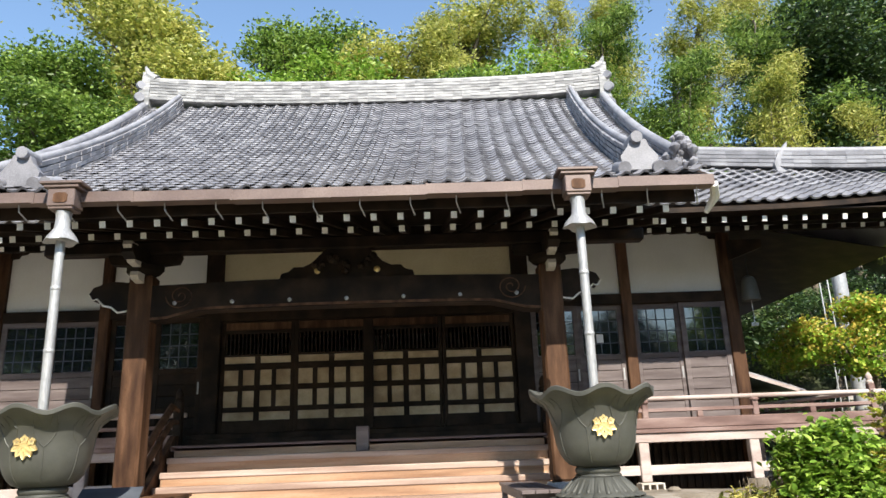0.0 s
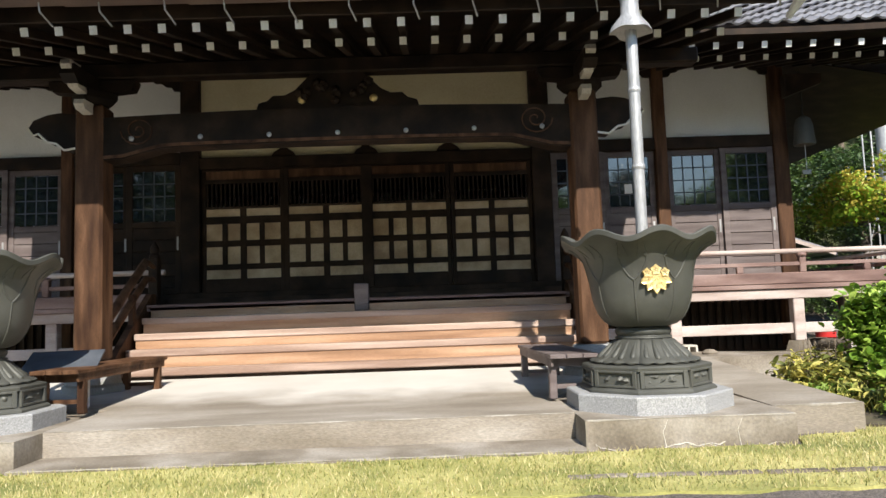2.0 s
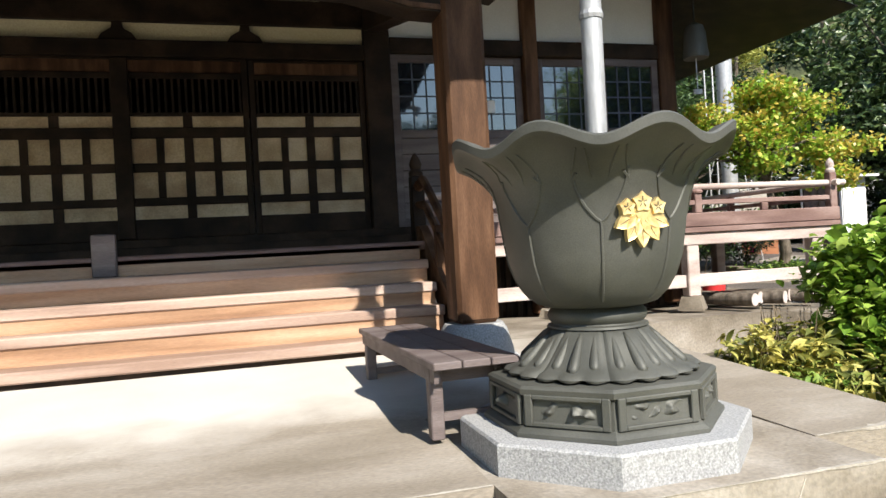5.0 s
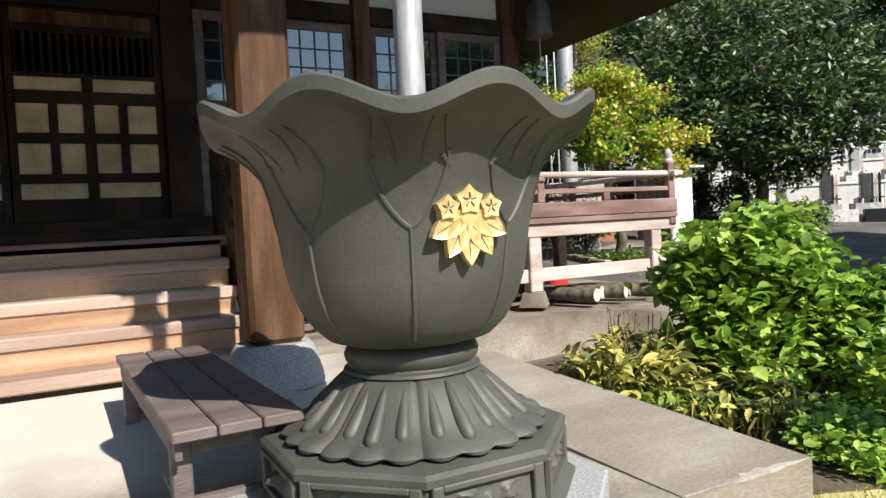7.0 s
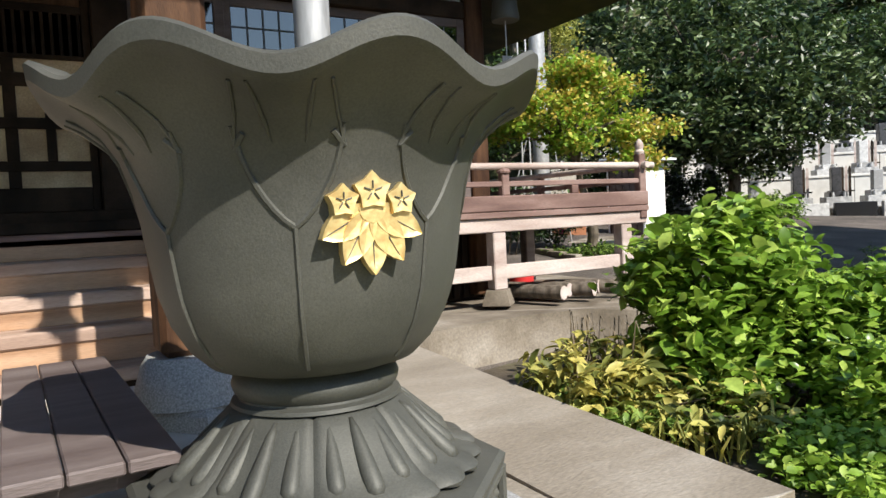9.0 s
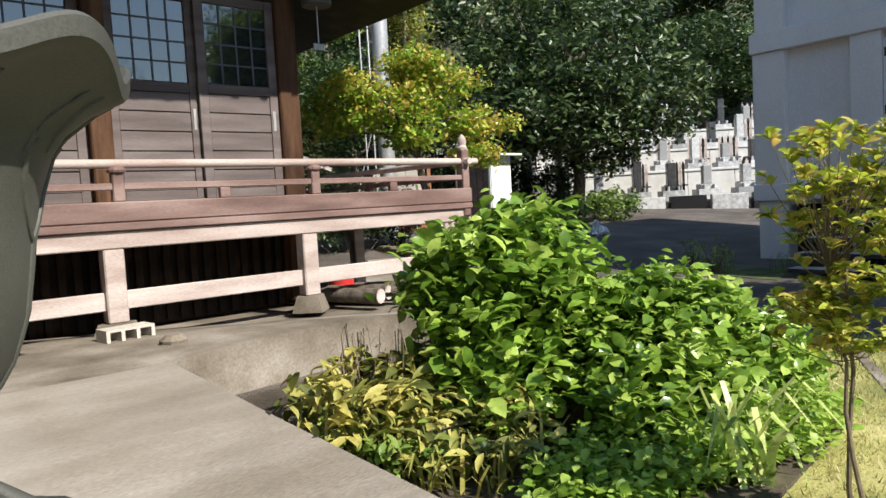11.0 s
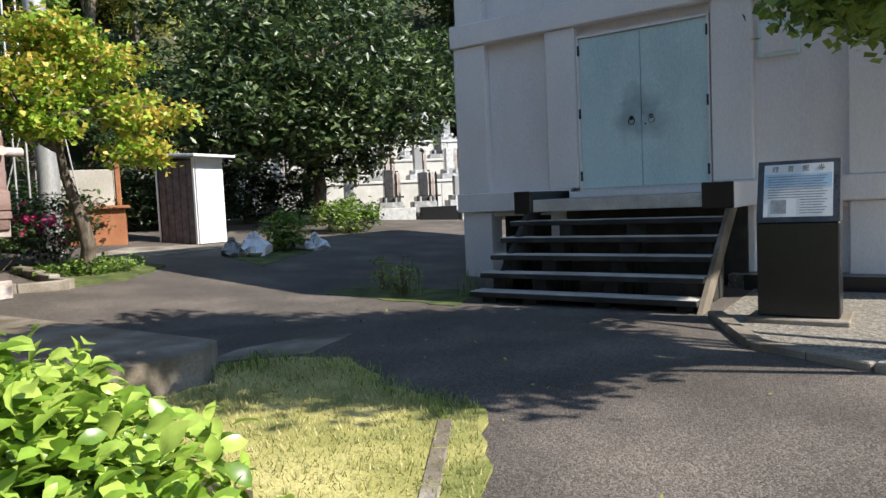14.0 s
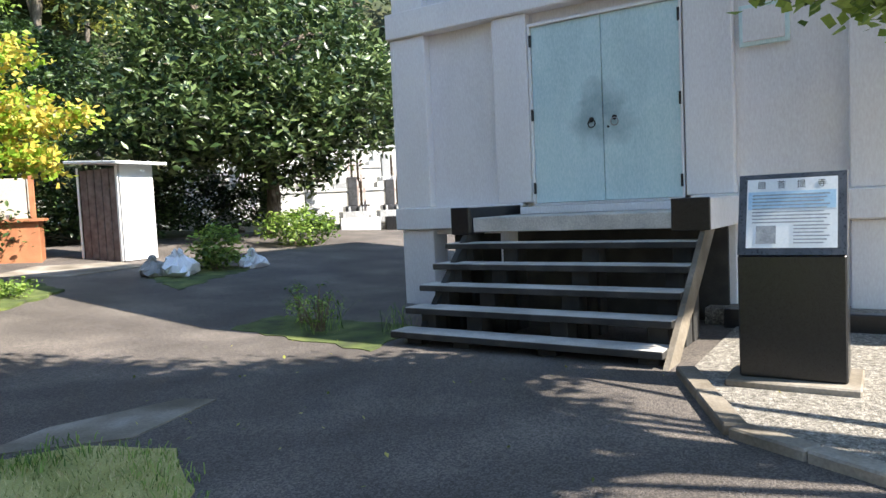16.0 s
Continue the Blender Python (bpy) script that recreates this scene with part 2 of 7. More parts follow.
handled(DOOR_BLUE, (((0.06, 0.17, 2.28), 0.26), ((0.06, -0.15, 2.24), 0.22), ((0.06, 0.02, 2.55), 0.24)), (0.14, 0.21, 0.24))
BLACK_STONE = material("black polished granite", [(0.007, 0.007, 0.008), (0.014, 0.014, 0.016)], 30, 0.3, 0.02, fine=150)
# Step colours carry light: near-black for shaded fronts and gaps, pale for sunlit tops.
DARK_STEP = material("dark step stone with shade", [(0.014, 0.013, 0.012), (0.028, 0.026, 0.024), (0.05, 0.045, 0.041)], 3, 0.8, 0.3, per_object=0.2)
STEP_TOP = material("sunlit step tread", [(0.38, 0.35, 0.32), (0.50, 0.465, 0.42), (0.60, 0.56, 0.51)], 3, 0.8, 0.3)
IRON = material("dark iron", [(0.02, 0.02, 0.02), (0.05, 0.048, 0.045)], 8, 0.5, 0.1, metal=0.6)
STONE_GREY = material("grey gravestone", [(0.30, 0.30, 0.30), (0.46, 0.46, 0.46), (0.60, 0.60, 0.59)], 6, 0.6, 0.15, per_object=0.6)
STONE_PALE = material("pale stone wall", [(0.55, 0.54, 0.51), (0.70, 0.69, 0.66)], 2, 0.8, 0.2)
STONE_DARK = material("dark gravestone", [(0.03, 0.03, 0.032), (0.07, 0.07, 0.075)], 8, 0.3, 0.05)
WHITE_PAINT = material("white painted board", [(0.74, 0.74, 0.73), (0.82, 0.82, 0.81)], 3, 0.6, 0.05)
BOARD = material("printed notice board", [(0.74, 0.76, 0.78), (0.80, 0.82, 0.83)], 3, 0.35, 0.0)
BOARD_BLUE = material("printed blue sky", [(0.34, 0.55, 0.74), (0.52, 0.68, 0.80)], 2, 0.35, 0.0)
INK = material("grey print", [(0.22, 0.24, 0.27), (0.34, 0.36, 0.38)], 20, 0.6, 0.0)
INK_BLACK = material("black print", [(0.015, 0.015, 0.015), (0.03, 0.03, 0.03)], 20, 0.6, 0.0)
ORANGE = material("orange painted timber", [(0.30, 0.11, 0.05), (0.40, 0.17, 0.08)], 3, 0.6, 0.1)
RED = material("red plastic", [(0.55, 0.03, 0.03), (0.65, 0.05, 0.05)], 3, 0.45, 0.0)
PLASTIC_BAG = material("white plastic bag", [(0.66, 0.67, 0.70), (0.82, 0.82, 0.84)], 9, 0.35, 1.0)
PLASTIC_GREY = material("grey plastic bag", [(0.18, 0.18, 0.18), (0.30, 0.29, 0.28)], 6, 0.4, 0.4)
GLASS = glassy("window glass", (0.012, 0.018, 0.026))
FRAME_BLUE = material("blue grey window frame", [(0.05, 0.058, 0.072), (0.085, 0.095, 0.112)], 5, 0.5, 0.1)
BARK = material("tree bark", [(0.05, 0.04, 0.03), (0.12, 0.095, 0.07), (0.19, 0.16, 0.13)], 5, 0.9, 0.8, stretch=(3, 3, 0.7))
TWIG = material("thin brown twig", [(0.12, 0.09, 0.06), (0.22, 0.17, 0.11)], 8, 0.8, 0.3)


def leaf_material(name, colors, transl=0.35, rough=0.4):
    return material(name, colors, 0.6, rough, 0.0, per_island=0.6, fine=30, transl=transl, space="World")


LEAF_MID = leaf_material("green leaves", [(0.06, 0.11, 0.018), (0.16, 0.27, 0.04), (0.30, 0.41, 0.09)], 0.4, 0.5)
LEAF_BRIGHT = leaf_material("fresh green leaves", [(0.12, 0.22, 0.02), (0.26, 0.42, 0.05), (0.40, 0.54, 0.10)], 0.4, 0.5)
LEAF_OLIVE = leaf_material("olive yellow leaves", [(0.20, 0.24, 0.04), (0.41, 0.43, 0.08), (0.60, 0.57, 0.17)], 0.4, 0.5)
LEAF_DARK = leaf_material("dark glossy leaves", [(0.012, 0.03, 0.008), (0.035, 0.07, 0.016), (0.08, 0.13, 0.035)], 0.2, 0.42)
LEAF_EVERGREEN = leaf_material("glossy evergreen leaves", [(0.012, 0.03, 0.008), (0.045, 0.08, 0.02), (0.13, 0.18, 0.06)], 0.2, 0.42)
LEAF_MAPLE = leaf_material("yellow green maple leaves", [(0.19, 0.34, 0.03), (0.32, 0.47, 0.05), (0.46, 0.52, 0.08), (0.55, 0.42, 0.08)])
LEAF_HYDRANGEA = leaf_material("hydrangea leaves", [(0.12, 0.22, 0.025), (0.25, 0.40, 0.05), (0.42, 0.55, 0.11)], 0.3, 0.33)
LEAF_SAPLING = leaf_material("yellow green sapling leaves", [(0.28, 0.35, 0.035), (0.48, 0.55, 0.06), (0.66, 0.64, 0.13), (0.64, 0.48, 0.14)], 0.5, 0.35)
LEAF_SASA = leaf_material("yellowing bamboo grass", [(0.12, 0.14, 0.03), (0.30, 0.31, 0.07), (0.52, 0.46, 0.12)], 0.3, 0.6)
LEAF_LILY = leaf_material("strap leaves", [(0.217, 0.330, 0.068), (0.403, 0.510, 0.135), (0.651, 0.690, 0.270)], 0.3)
FLOWER = leaf_material("magenta flowers", [(0.542, 0.030, 0.162), (0.750, 0.075, 0.270)], 0.3)
GRASS_BLADE = leaf_material("grass blades", [(0.20, 0.22, 0.06), (0.40, 0.37, 0.14), (0.60, 0.51, 0.26)], 0.3, 0.6)


# ---- mesh tools ----
class Geo:
    """Collects vertices and faces for one mesh."""

    def __init__(self):
        self.v, self.f = [], []

    def add(self, verts, faces):
        o = len(self.v)
        self.v += [tuple(p) for p in verts]
        self.f += [tuple(i + o for i in f) for f in faces]
        return self

    def box(self, x0, y0, z0, x1, y1, z1, c=0.0, m=None):
        """A box; c: chamfer along all edges."""
        cx, cy, cz = (x0 + x1) / 2, (y0 + y1) / 2, (z0 + z1) / 2
        hx, hy, hz = abs(x1 - x0) / 2, abs(y1 - y0) / 2, abs(z1 - z0) / 2
        c = min(c, hx * 0.45, hy * 0.45, hz * 0.45)
        if c <= 0:
            vs = [Vector((sx * hx, sy * hy, sz * hz)) for sz in (-1, 1) for sy in (-1, 1) for sx in (-1, 1)]
            fs = [(0, 2, 3, 1), (4, 5, 7, 6), (0, 1, 5, 4), (2, 6, 7, 3), (0, 4, 6, 2), (1, 3, 7, 5)]
        else:
            vs, idx = [], {}
            for sx in (-1, 1):
                for sy in (-1, 1):
                    for sz in (-1, 1):
                        for a in range(3):
                            p = [sx * (hx - c), sy * (hy - c), sz * (hz - c)]
                            p[a] = (sx * hx, sy * hy, sz * hz)[a]
                            idx[sx, sy, sz, a] = len(vs)
                            vs.append(Vector(p))
            fs = []
            ring = ((-1, -1), (1, -1), (1, 1), (-1, 1))
            for a in range(3):
                b, d = (a + 1) % 3, (a + 2) % 3
                for s in (-1, 1):
                    q = []
                    for u, w in ring:
                        k = [0, 0, 0]
                        k[a], k[b], k[d] = s, u, w
                        q.append(idx[(*k, a)])
                    fs.append(tuple(q if s > 0 else q[::-1]))
                for u in (-1, 1):
                    for w in (-1, 1):
                        q = []
                        for s, e in ((-1, b), (1, b), (1, d), (-1, d)):
                            k = [0, 0, 0]
                            k[a], k[b], k[d] = s, u, w
                            q.append(idx[(*k, e)])
                        fs.append(tuple(q if u * w > 0 else q[::-1]))
            for sx in (-1, 1):
                for sy in (-1, 1):
                    for sz in (-1, 1):
                        q = [idx[sx, sy, sz, a] for a in range(3)]
                        fs.append(tuple(q if sx * sy * sz > 0 else q[::-1]))
        t = Matrix.Translation((cx, cy, cz))
        if m is not None:
            t = m @ t
        return self.add([t @ p for p in vs], fs)

    def lathe(self, prof, n=32, at=(0, 0, 0), fn=None, close=True):
        """prof: (radius, z) from bottom to top. fn(angle, i, r, z) may change r and z."""
        vs, fs = [], []
        for i, (r, z) in enumerate(prof):
            for k in range(n):
                a = 2 * math.pi * k / n
                rr, zz = fn(a, i, r, z) if fn else (r, z)
                vs.append((at[0] + rr * math.cos(a), at[1] + rr * math.sin(a), at[2] + zz))
        for i in range(len(prof) - 1):
            for k in range(n):
                k2 = (k + 1) % n
                fs.append((i * n + k, i * n + k2, (i + 1) * n + k2, (i + 1) * n + k))
        if close:
            fs.append(tuple(range(n))[::-1])
            fs.append(tuple((len(prof) - 1) * n + k for k in range(n)))
        return self.add(vs, fs)

    def tube(self, pts, radii, n=8, flat=1.0):
        """A round tube through points."""
        pts = [Vector(p) for p in pts]
        if not isinstance(radii, (list, tuple)):
            radii = [radii] * len(pts)
        vs, fs = [], []
        side = None
        for i, p in enumerate(pts):
            d = (pts[min(i + 1, len(pts) - 1)] - pts[max(i - 1, 0)]).normalized()
            if side is None:
                side = d.orthogonal().normalized()
            side = (side - d * side.dot(d)).normalized()
            up = d.cross(side)
            for k in range(n):
                a = 2 * math.pi * k / n
                vs.append(p + (side * math.cos(a) + up * math.sin(a) * flat) * radii[i])
        for i in range(len(pts) - 1):
            for k in range(n):
                k2 = (k + 1) % n
                fs.append((i * n + k, i * n + k2, (i + 1) * n + k2, (i + 1) * n + k))
        fs.append(tuple(range(n))[::-1])
        fs.append(tuple((len(pts) - 1) * n + k for k in range(n)))
        return self.add(vs, fs)

    def prism(self, outline, a0, a1, axis="y"):
        """A closed outline of (u, w) pushed along an axis from a0 to a1. axis y: u = x, w = z; x: u = y, w = z; z: u = x, w = y."""
        def at(u, w, a):
            return (u, a, w) if axis == "y" else (a, u, w) if axis == "x" else (u, w, a)
        n = len(outline)
        vs = [at(u, w, a0) for u, w in outline] + [at(u, w, a1) for u, w in outline]
        fs = [tuple(range(n)), tuple(range(2 * n - 1, n - 1, -1))]
        fs += [(k, n + k, n + (k + 1) % n, (k + 1) % n) for k in range(n)]
        return self.add(vs, fs)

    def grid(self, fn, nu, nv, thick=0.0):
        """A sheet fn(u, v) with u, v from 0 to 1; thick: thickness straight down."""
        vs = [fn(i / nu, j / nv) for j in range(nv + 1) for i in range(nu + 1)]
        w = nu + 1
        fs = [(j * w + i, j * w + i + 1, (j + 1) * w + i + 1, (j + 1) * w + i) for j in range(nv) for i in range(nu)]
        self.add(vs, fs)
        if thick:
            low = [(p[0], p[1], p[2] - thick) for p in vs]
            self.add(low, [f[::-1] for f in fs])
            edge = [i for i in range(w)] + [j * w + nu for j in range(1, nv + 1)] + [nv * w + i for i in range(nu - 1, -1, -1)] + [j * w for j in range(nv - 1, 0, -1)]
            ev = [vs[i] for i in edge] + [low[i] for i in edge]
            k = len(edge)
            self.add(ev, [(i, k + i, k + (i + 1) % k, (i + 1) % k) for i in range(k)])
        return self

    def mesh(self, name, mat, smooth=False):
        me = bpy.data.meshes.new(name)
        me.from_pydata(self.v, [], self.f)
        me.materials.append(mat)
        if smooth:
            me.shade_smooth()
            if smooth != "all":
                me.set_sharp_from_angle(angle=radians(38))
        me.update()
        return me


def fixed(me):
    """Turns the faces outward."""
    bm = bmesh.new()
    bm.from_mesh(me)
    bmesh.ops.recalc_face_normals(bm, faces=bm.faces)
    bm.to_mesh(me)
    bm.free()
    return me


def part(name, geo, mat, parent=None, label="", smooth=False, recalc=True):
    me = geo.mesh(name, mat, smooth)
    if recalc and len(me.polygons) < 20000:
        fixed(me)
    ob = new(name, me)
    if parent is not None:
        ob.parent = parent
    return tagged(ob, label) if label else ob


def thing(name, label, category, group="", kind="", at=(0, 0, 0), turn=0.0):
    ob = new(name)
    ob.empty_display_size = 0.1
    ob.matrix_world = pose(*at, 0, 0, turn)
    return tagged(ob, label, category, group, kind)


def solid(name, geo, mat, label="", category="", group="", kind="", smooth=False):
    return tagged(part(name, geo, mat, None, "", smooth), label, category, group, kind)


def share(ob, name, m, parent):
    """Another object on the same mesh under the same thing."""
    o = new(name, ob.data)
    o.parent = parent
    o.matrix_basis = m
    return o


# ---- ground ----
def smooth_step(a, b, x):
    t = min(1.0, max(0.0, (x - a) / (b - a)))
    return t * t * (3 - 2 * t)


def ground_z(x, y):
    z = 0.02 + 0.075 * max(0.0, min(y, 34.0) - 13.5) * smooth_step(6.0, 9.5, x)
    back = max(0.0, y - (27.0 + 5.0 * smooth_step(6, 22, x)))
    side = max(0.0, x - 46.0)
    rise = 30.0 * (1 - math.exp(-(0.066 * back + 0.03 * side)))
    if rise > 0.01:
        rise += 1.2 * noise.noise(Vector((x * 0.05, y * 0.05, 0))) * min(1.0, rise)
    return z + rise


def spread(lo, hi, mid0, mid1, step):
    """Even steps in the middle, growing steps to the far ends."""
    out, s, p = [], step, mid0
    while p > lo:
        s *= 1.35
        p -= s
        out.append(max(p, lo))
    out = out[::-1]
    p = mid0
    while p < mid1:
        out.append(p)
        p += step
    s = step
    while p < hi:
        out.append(p)
        s *= 1.35
        p += s
    return out + [hi]


xs, ys = spread(-900, 900, -30, 60, 2.0), spread(-900, 900, -20, 80, 2.0)
g = Geo()
g.add([(x, y, ground_z(x, y) - 0.1) for y in ys for x in xs],
      [(j * len(xs) + i, j * len(xs) + i + 1, (j + 1) * len(xs) + i + 1, (j + 1) * len(xs) + i) for j in range(len(ys) - 1) for i in range(len(xs) - 1)])
solid("ground", g, FOREST_FLOOR, "woodland soil around the temple yard", "ground", kind="structure", smooth="all")

# Asphalt yard
g = Geo()
g.grid(lambda u, v: (-26 + 60 * u, -26 + 50 * v, ground_z(-26 + 60 * u, -26 + 50 * v) + 0.012), 120, 100)
solid("road", g, ASPHALT, "worn dark asphalt yard in front of the halls", "road", kind="structure", smooth="all")


def ragged_line(outline, amount):
    """The outline cut into short stretches that wander in and out."""
    rnd = random.Random(len(outline))
    out = []
    for (x0, y0), (x1, y1) in zip(outline, outline[1:] + outline[:1]):
        n = max(2, int(math.hypot(x1 - x0, y1 - y0) / 0.16))
        for k in range(n):
            out.append((x0 + (x1 - x0) * k / n + rnd.uniform(-amount, amount), y0 + (y1 - y0) * k / n + rnd.uniform(-amount, amount)))
    return out


def flat_area(name, outline, lift, mat, label, category, thick=0.05, ragged=0.0):
    """A sheet on the ground with a given outline and a small thickness."""
    geo = Geo()
    if ragged:
        outline = ragged_line(outline, ragged)
    n = len(outline)
    top = [(x, y, ground_z(x, y) + lift) for x, y in outline]
    geo.add(top + [(x, y, z - thick) for x, y, z in top], [tuple(range(n))] + [(k, n + k, n + (k + 1) % n, (k + 1) % n) for k in range(n)])
    return solid(name, geo, mat, label, category, kind="structure")


LAWN = [(-14, 6.25), (-6, 6.2), (0.5, 6.15), (3.6, 6.0), (4.4, 6.2), (5.6, 6.75), (6.85, 7.33), (7.35, 7.68), (8.2, 8.22), (8.5, 8.4), (8.48, 8.75), (8.7, 9.3), (9.15, 10.0), (8.95, 10.6),
        (8.45, 10.9), (8.16, 10.42), (7.3, 10.5), (6.2, 10.8), (4.2, 10.9), (3.55, 7.9), (3.5, 7.7), (2.9, 7.6), (2.85, 7.3), (1.3, 7.3), (1.2, 7.27), (-3.15, 7.27), (-3.2, 7.35), (-14, 7.4)]
flat_area("lawn", LAWN, 0.03, TURF, "sunlit yellow green mown lawn strip", "lawn", ragged=0.045)
BED = [(3.55, 7.95), (4.6, 7.5), (6.1, 7.7), (6.9, 8.6), (6.9, 10.6), (5.6, 11.3), (4.1, 10.95), (3.6, 10.5)]
flat_area("garden_bed", BED, 0.05, SOIL, "dark soil planting bed beside the terrace", "soil")
flat_area("gravel_bed", [(12.1, 7.78), (10.75, 7.2), (10.3, 6.4), (9.6, 3.5), (14.7, 3.0), (14.7, 7.78)], 0.03, GRAVEL, "sunlit fine gravel around the notice stone", "gravel")


# ---- terrace ----
def terrace_z(y):
    return 0.272 + 0.138 * smooth_step(8.4, 10.8, y) - 0.07 * smooth_step(11.3, 12.6, y)


def plan_block(name, outline, top, mat, label, low=-0.15, parent=None):
    geo = Geo()
    n = len(outline)
    up = [(x, y, top(y) if callable(top) else top) for x, y in outline]
    geo.add(up + [(x, y, low) for x, y in outline], [tuple(range(n)), tuple(range(2 * n - 1, n - 1, -1))] + [(k, n + k, n + (k + 1) % n, (k + 1) % n) for k in range(n)])
    if parent is not None:
        return part(name, geo, mat, parent, label)
    return solid(name, geo, mat, label, "pavement", kind="structure")


terrace = plan_block("terrace", [(-13, 7.78), (-4.752, 7.78), (-4.752, 8.952), (-3.148, 8.952), (-3.148, 7.78), (1.208, 7.78), (1.208, 8.952), (2.852, 8.952), (2.852, 7.78), (3.62, 7.78), (3.62, 9.6), (3.62, 11.0), (-13, 11.0)], terrace_z, CONCRETE_TERRACE, "pale and brown stained concrete terrace before the hall")
plan_block("pavement", [(-13, 11.0), (3.62, 11.0), (4.0, 11.2), (5.0, 11.35), (5.7, 11.25), (6.95, 10.62), (8.15, 10.52), (8.5, 10.79), (8.5, 24), (-13, 24)], lambda y: 0.27 if y < 10.8 else terrace_z(y), CONCRETE, "concrete apron beneath the veranda")
plan_block("lower_step", [(-3.15, 7.27), (1.208, 7.27), (1.208, 7.776), (-3.15, 7.776)], 0.065, CONCRETE, "low worn concrete step before the terrace")
plan_block("kettle_slab", [(1.21, 7.385), (2.85, 7.385), (2.85, 8.95), (1.21, 8.95)], 0.268, CONCRETE, "cracked concrete slab under the bronze kettle")
plan_block("kettle_slab", [(-4.75, 7.385), (-3.15, 7.385), (-3.15, 8.95), (-4.75, 8.95)], 0.268, CONCRETE, "cracked concrete slab under the bronze kettle")
ck = random.Random(3)
# arrises worn pale by feet; the strip colour also holds their highlight
for x0, x1, y, z in ((-3.14, 1.2, 7.778, 0.272), (-3.14, 1.2, 7.268, 0.065), (2.86, 3.6, 7.778, 0.272), (1.22, 2.84, 7.383, 0.268), (-4.74, -3.16, 7.383, 0.268)):
    geo = Geo()
    n = int((x1 - x0) / 0.035)
    vs = []
    for k in range(n + 1):
        x = x0 + (x1 - x0) * k / n
        wear = max(0.0, 0.25 + 1.1 * noise.noise(Vector((x * 3.1, y * 3, 0))))
        vs += [(x, y - 0.002, z - 0.001 - 0.016 * wear * ck.uniform(0.5, 1.3)), (x, y - 0.002, z + 0.003), (x, y + 0.002 + 0.05 * wear * ck.uniform(0.3, 1.4), z + 0.003)]
    fs = []
    for k in range(n):
        a = 3 * k
        fs += [(a, a + 3, a + 4, a + 1), (a + 1, a + 4, a + 5, a + 2)]
    geo.add(vs, fs)
    solid("trim", geo, CONCRETE_WORN, "pale worn edge of the concrete with a painted highlight", "edge", kind="structure")
for x0, x1 in ((1.28, 2.3), (2.0, 2.75), (-4.6, -3.7)):
    geo = Geo()
    x, z = x0, ck.uniform(0.05, 0.09)
    pts = []
    while x < x1:
        pts.append((x, 7.383, z))
        x += ck.uniform(0.03, 0.08)
        z = min(0.16, max(0.02, z + ck.uniform(-0.025, 0.025)))
    geo.tube(pts, [ck.uniform(0.002, 0.006) for _ in pts], 5)
    geo.tube([pts[len(pts) // 2], (pts[len(pts) // 2][0] - 0.02, 7.383, 0.16), (pts[len(pts) // 2][0] + 0.02, 7.383, 0.25)], [0.005, 0.003, 0.002], 5)
    solid("crack", geo, CONCRETE_PALE, "pale mineral filled crack in the slab face", "crack", kind="structure")
# edging of the bed and of the lawn
g = Geo()
for k in range(9):
    x = 0.9 + k * 0.42
    g.box(x, 6.48 - 0.02 * k, 0.0, x + 0.40, 6.56 - 0.02 * k, 0.062, 0.01)
solid("lawn_edging", g, CONCRETE, "thin concrete edging strip sunk in the lawn", "kerb", kind="structure")
g = Geo()
for k in range(9):
    a, b = Vector((4.6, 6.45, 0)), Vector((8.15, 8.42, 0))
    p, q = a.lerp(b, k / 9), a.lerp(b, (k + 0.96) / 9)
    d = (q - p)
    g.box(0, -0.05, 0.0, d.length, 0.05, 0.058, 0.012, m=Matrix.Translation(p) @ Matrix.Rotation(math.atan2(d.y, d.x), 4, "Z"))
solid("lawn_edging", g, CONCRETE, "row of old edging stones along the lawn", "kerb", kind="structure")


def kerb_run(pts, width, height, mat, label, piece=0.6):
    geo = Geo()
    for p, q in zip(pts, pts[1:]):
        p, q = Vector((*p, 0)), Vector((*q, 0))
        n = max(1, round((q - p).length / piece))
        for k in range(n):
            a, b = p.lerp(q, k / n), p.lerp(q, (k + 1) / n)
            d = b - a
            z = ground_z(*((a + b) / 2)[:2])
            geo.box(0, -width / 2, z - 0.05, d.length - 0.008, width / 2, z + height, 0.012, m=Matrix.Translation(a) @ Matrix.Rotation(math.atan2(d.y, d.x), 4, "Z"))
    return solid("kerb", geo, mat, label, "kerb", kind="structure")


kerb_run([(12.05, 7.8), (10.75, 7.22), (10.3, 6.4), (9.6, 3.5)], 0.15, 0.075, CONCRETE, "worn concrete kerb around the gravel")
kerb_run([(9.2, 16.9), (10.45, 16.45), (10.75, 18.6)], 0.16, 0.14, CONCRETE, "concrete kerb around the maple bed")
flat_area("garden_bed", [(10.5, 16.5), (11.5, 16.6), (12.7, 17.4), (12.9, 18.6), (10.8, 18.8)], 0.05, MOSS, "small mossy bed around the maple", "soil", ragged=0.05)
flat_area("pavement", [(8.55, 11.1), (9.2, 10.5), (10.05, 10.72), (9.95, 11.0), (9.1, 11.25)], 0.022, CONCRETE, "flush concrete strip across the asphalt", "pavement")
flat_area("pavement", [(13.6, 18.9), (15.2, 19.0), (15.4, 20.0), (14.0, 20.6), (12.6, 19.8)], 0.03, CONCRETE, "concrete path by the small shed", "pavement")
flat_area("moss_patch", [(11.9, 10.75), (12.3, 13.2), (13.3, 13.4), (13.2, 10.8)], 0.02, MOSS, "mossy patch beside the storehouse steps", "moss", ragged=0.07)
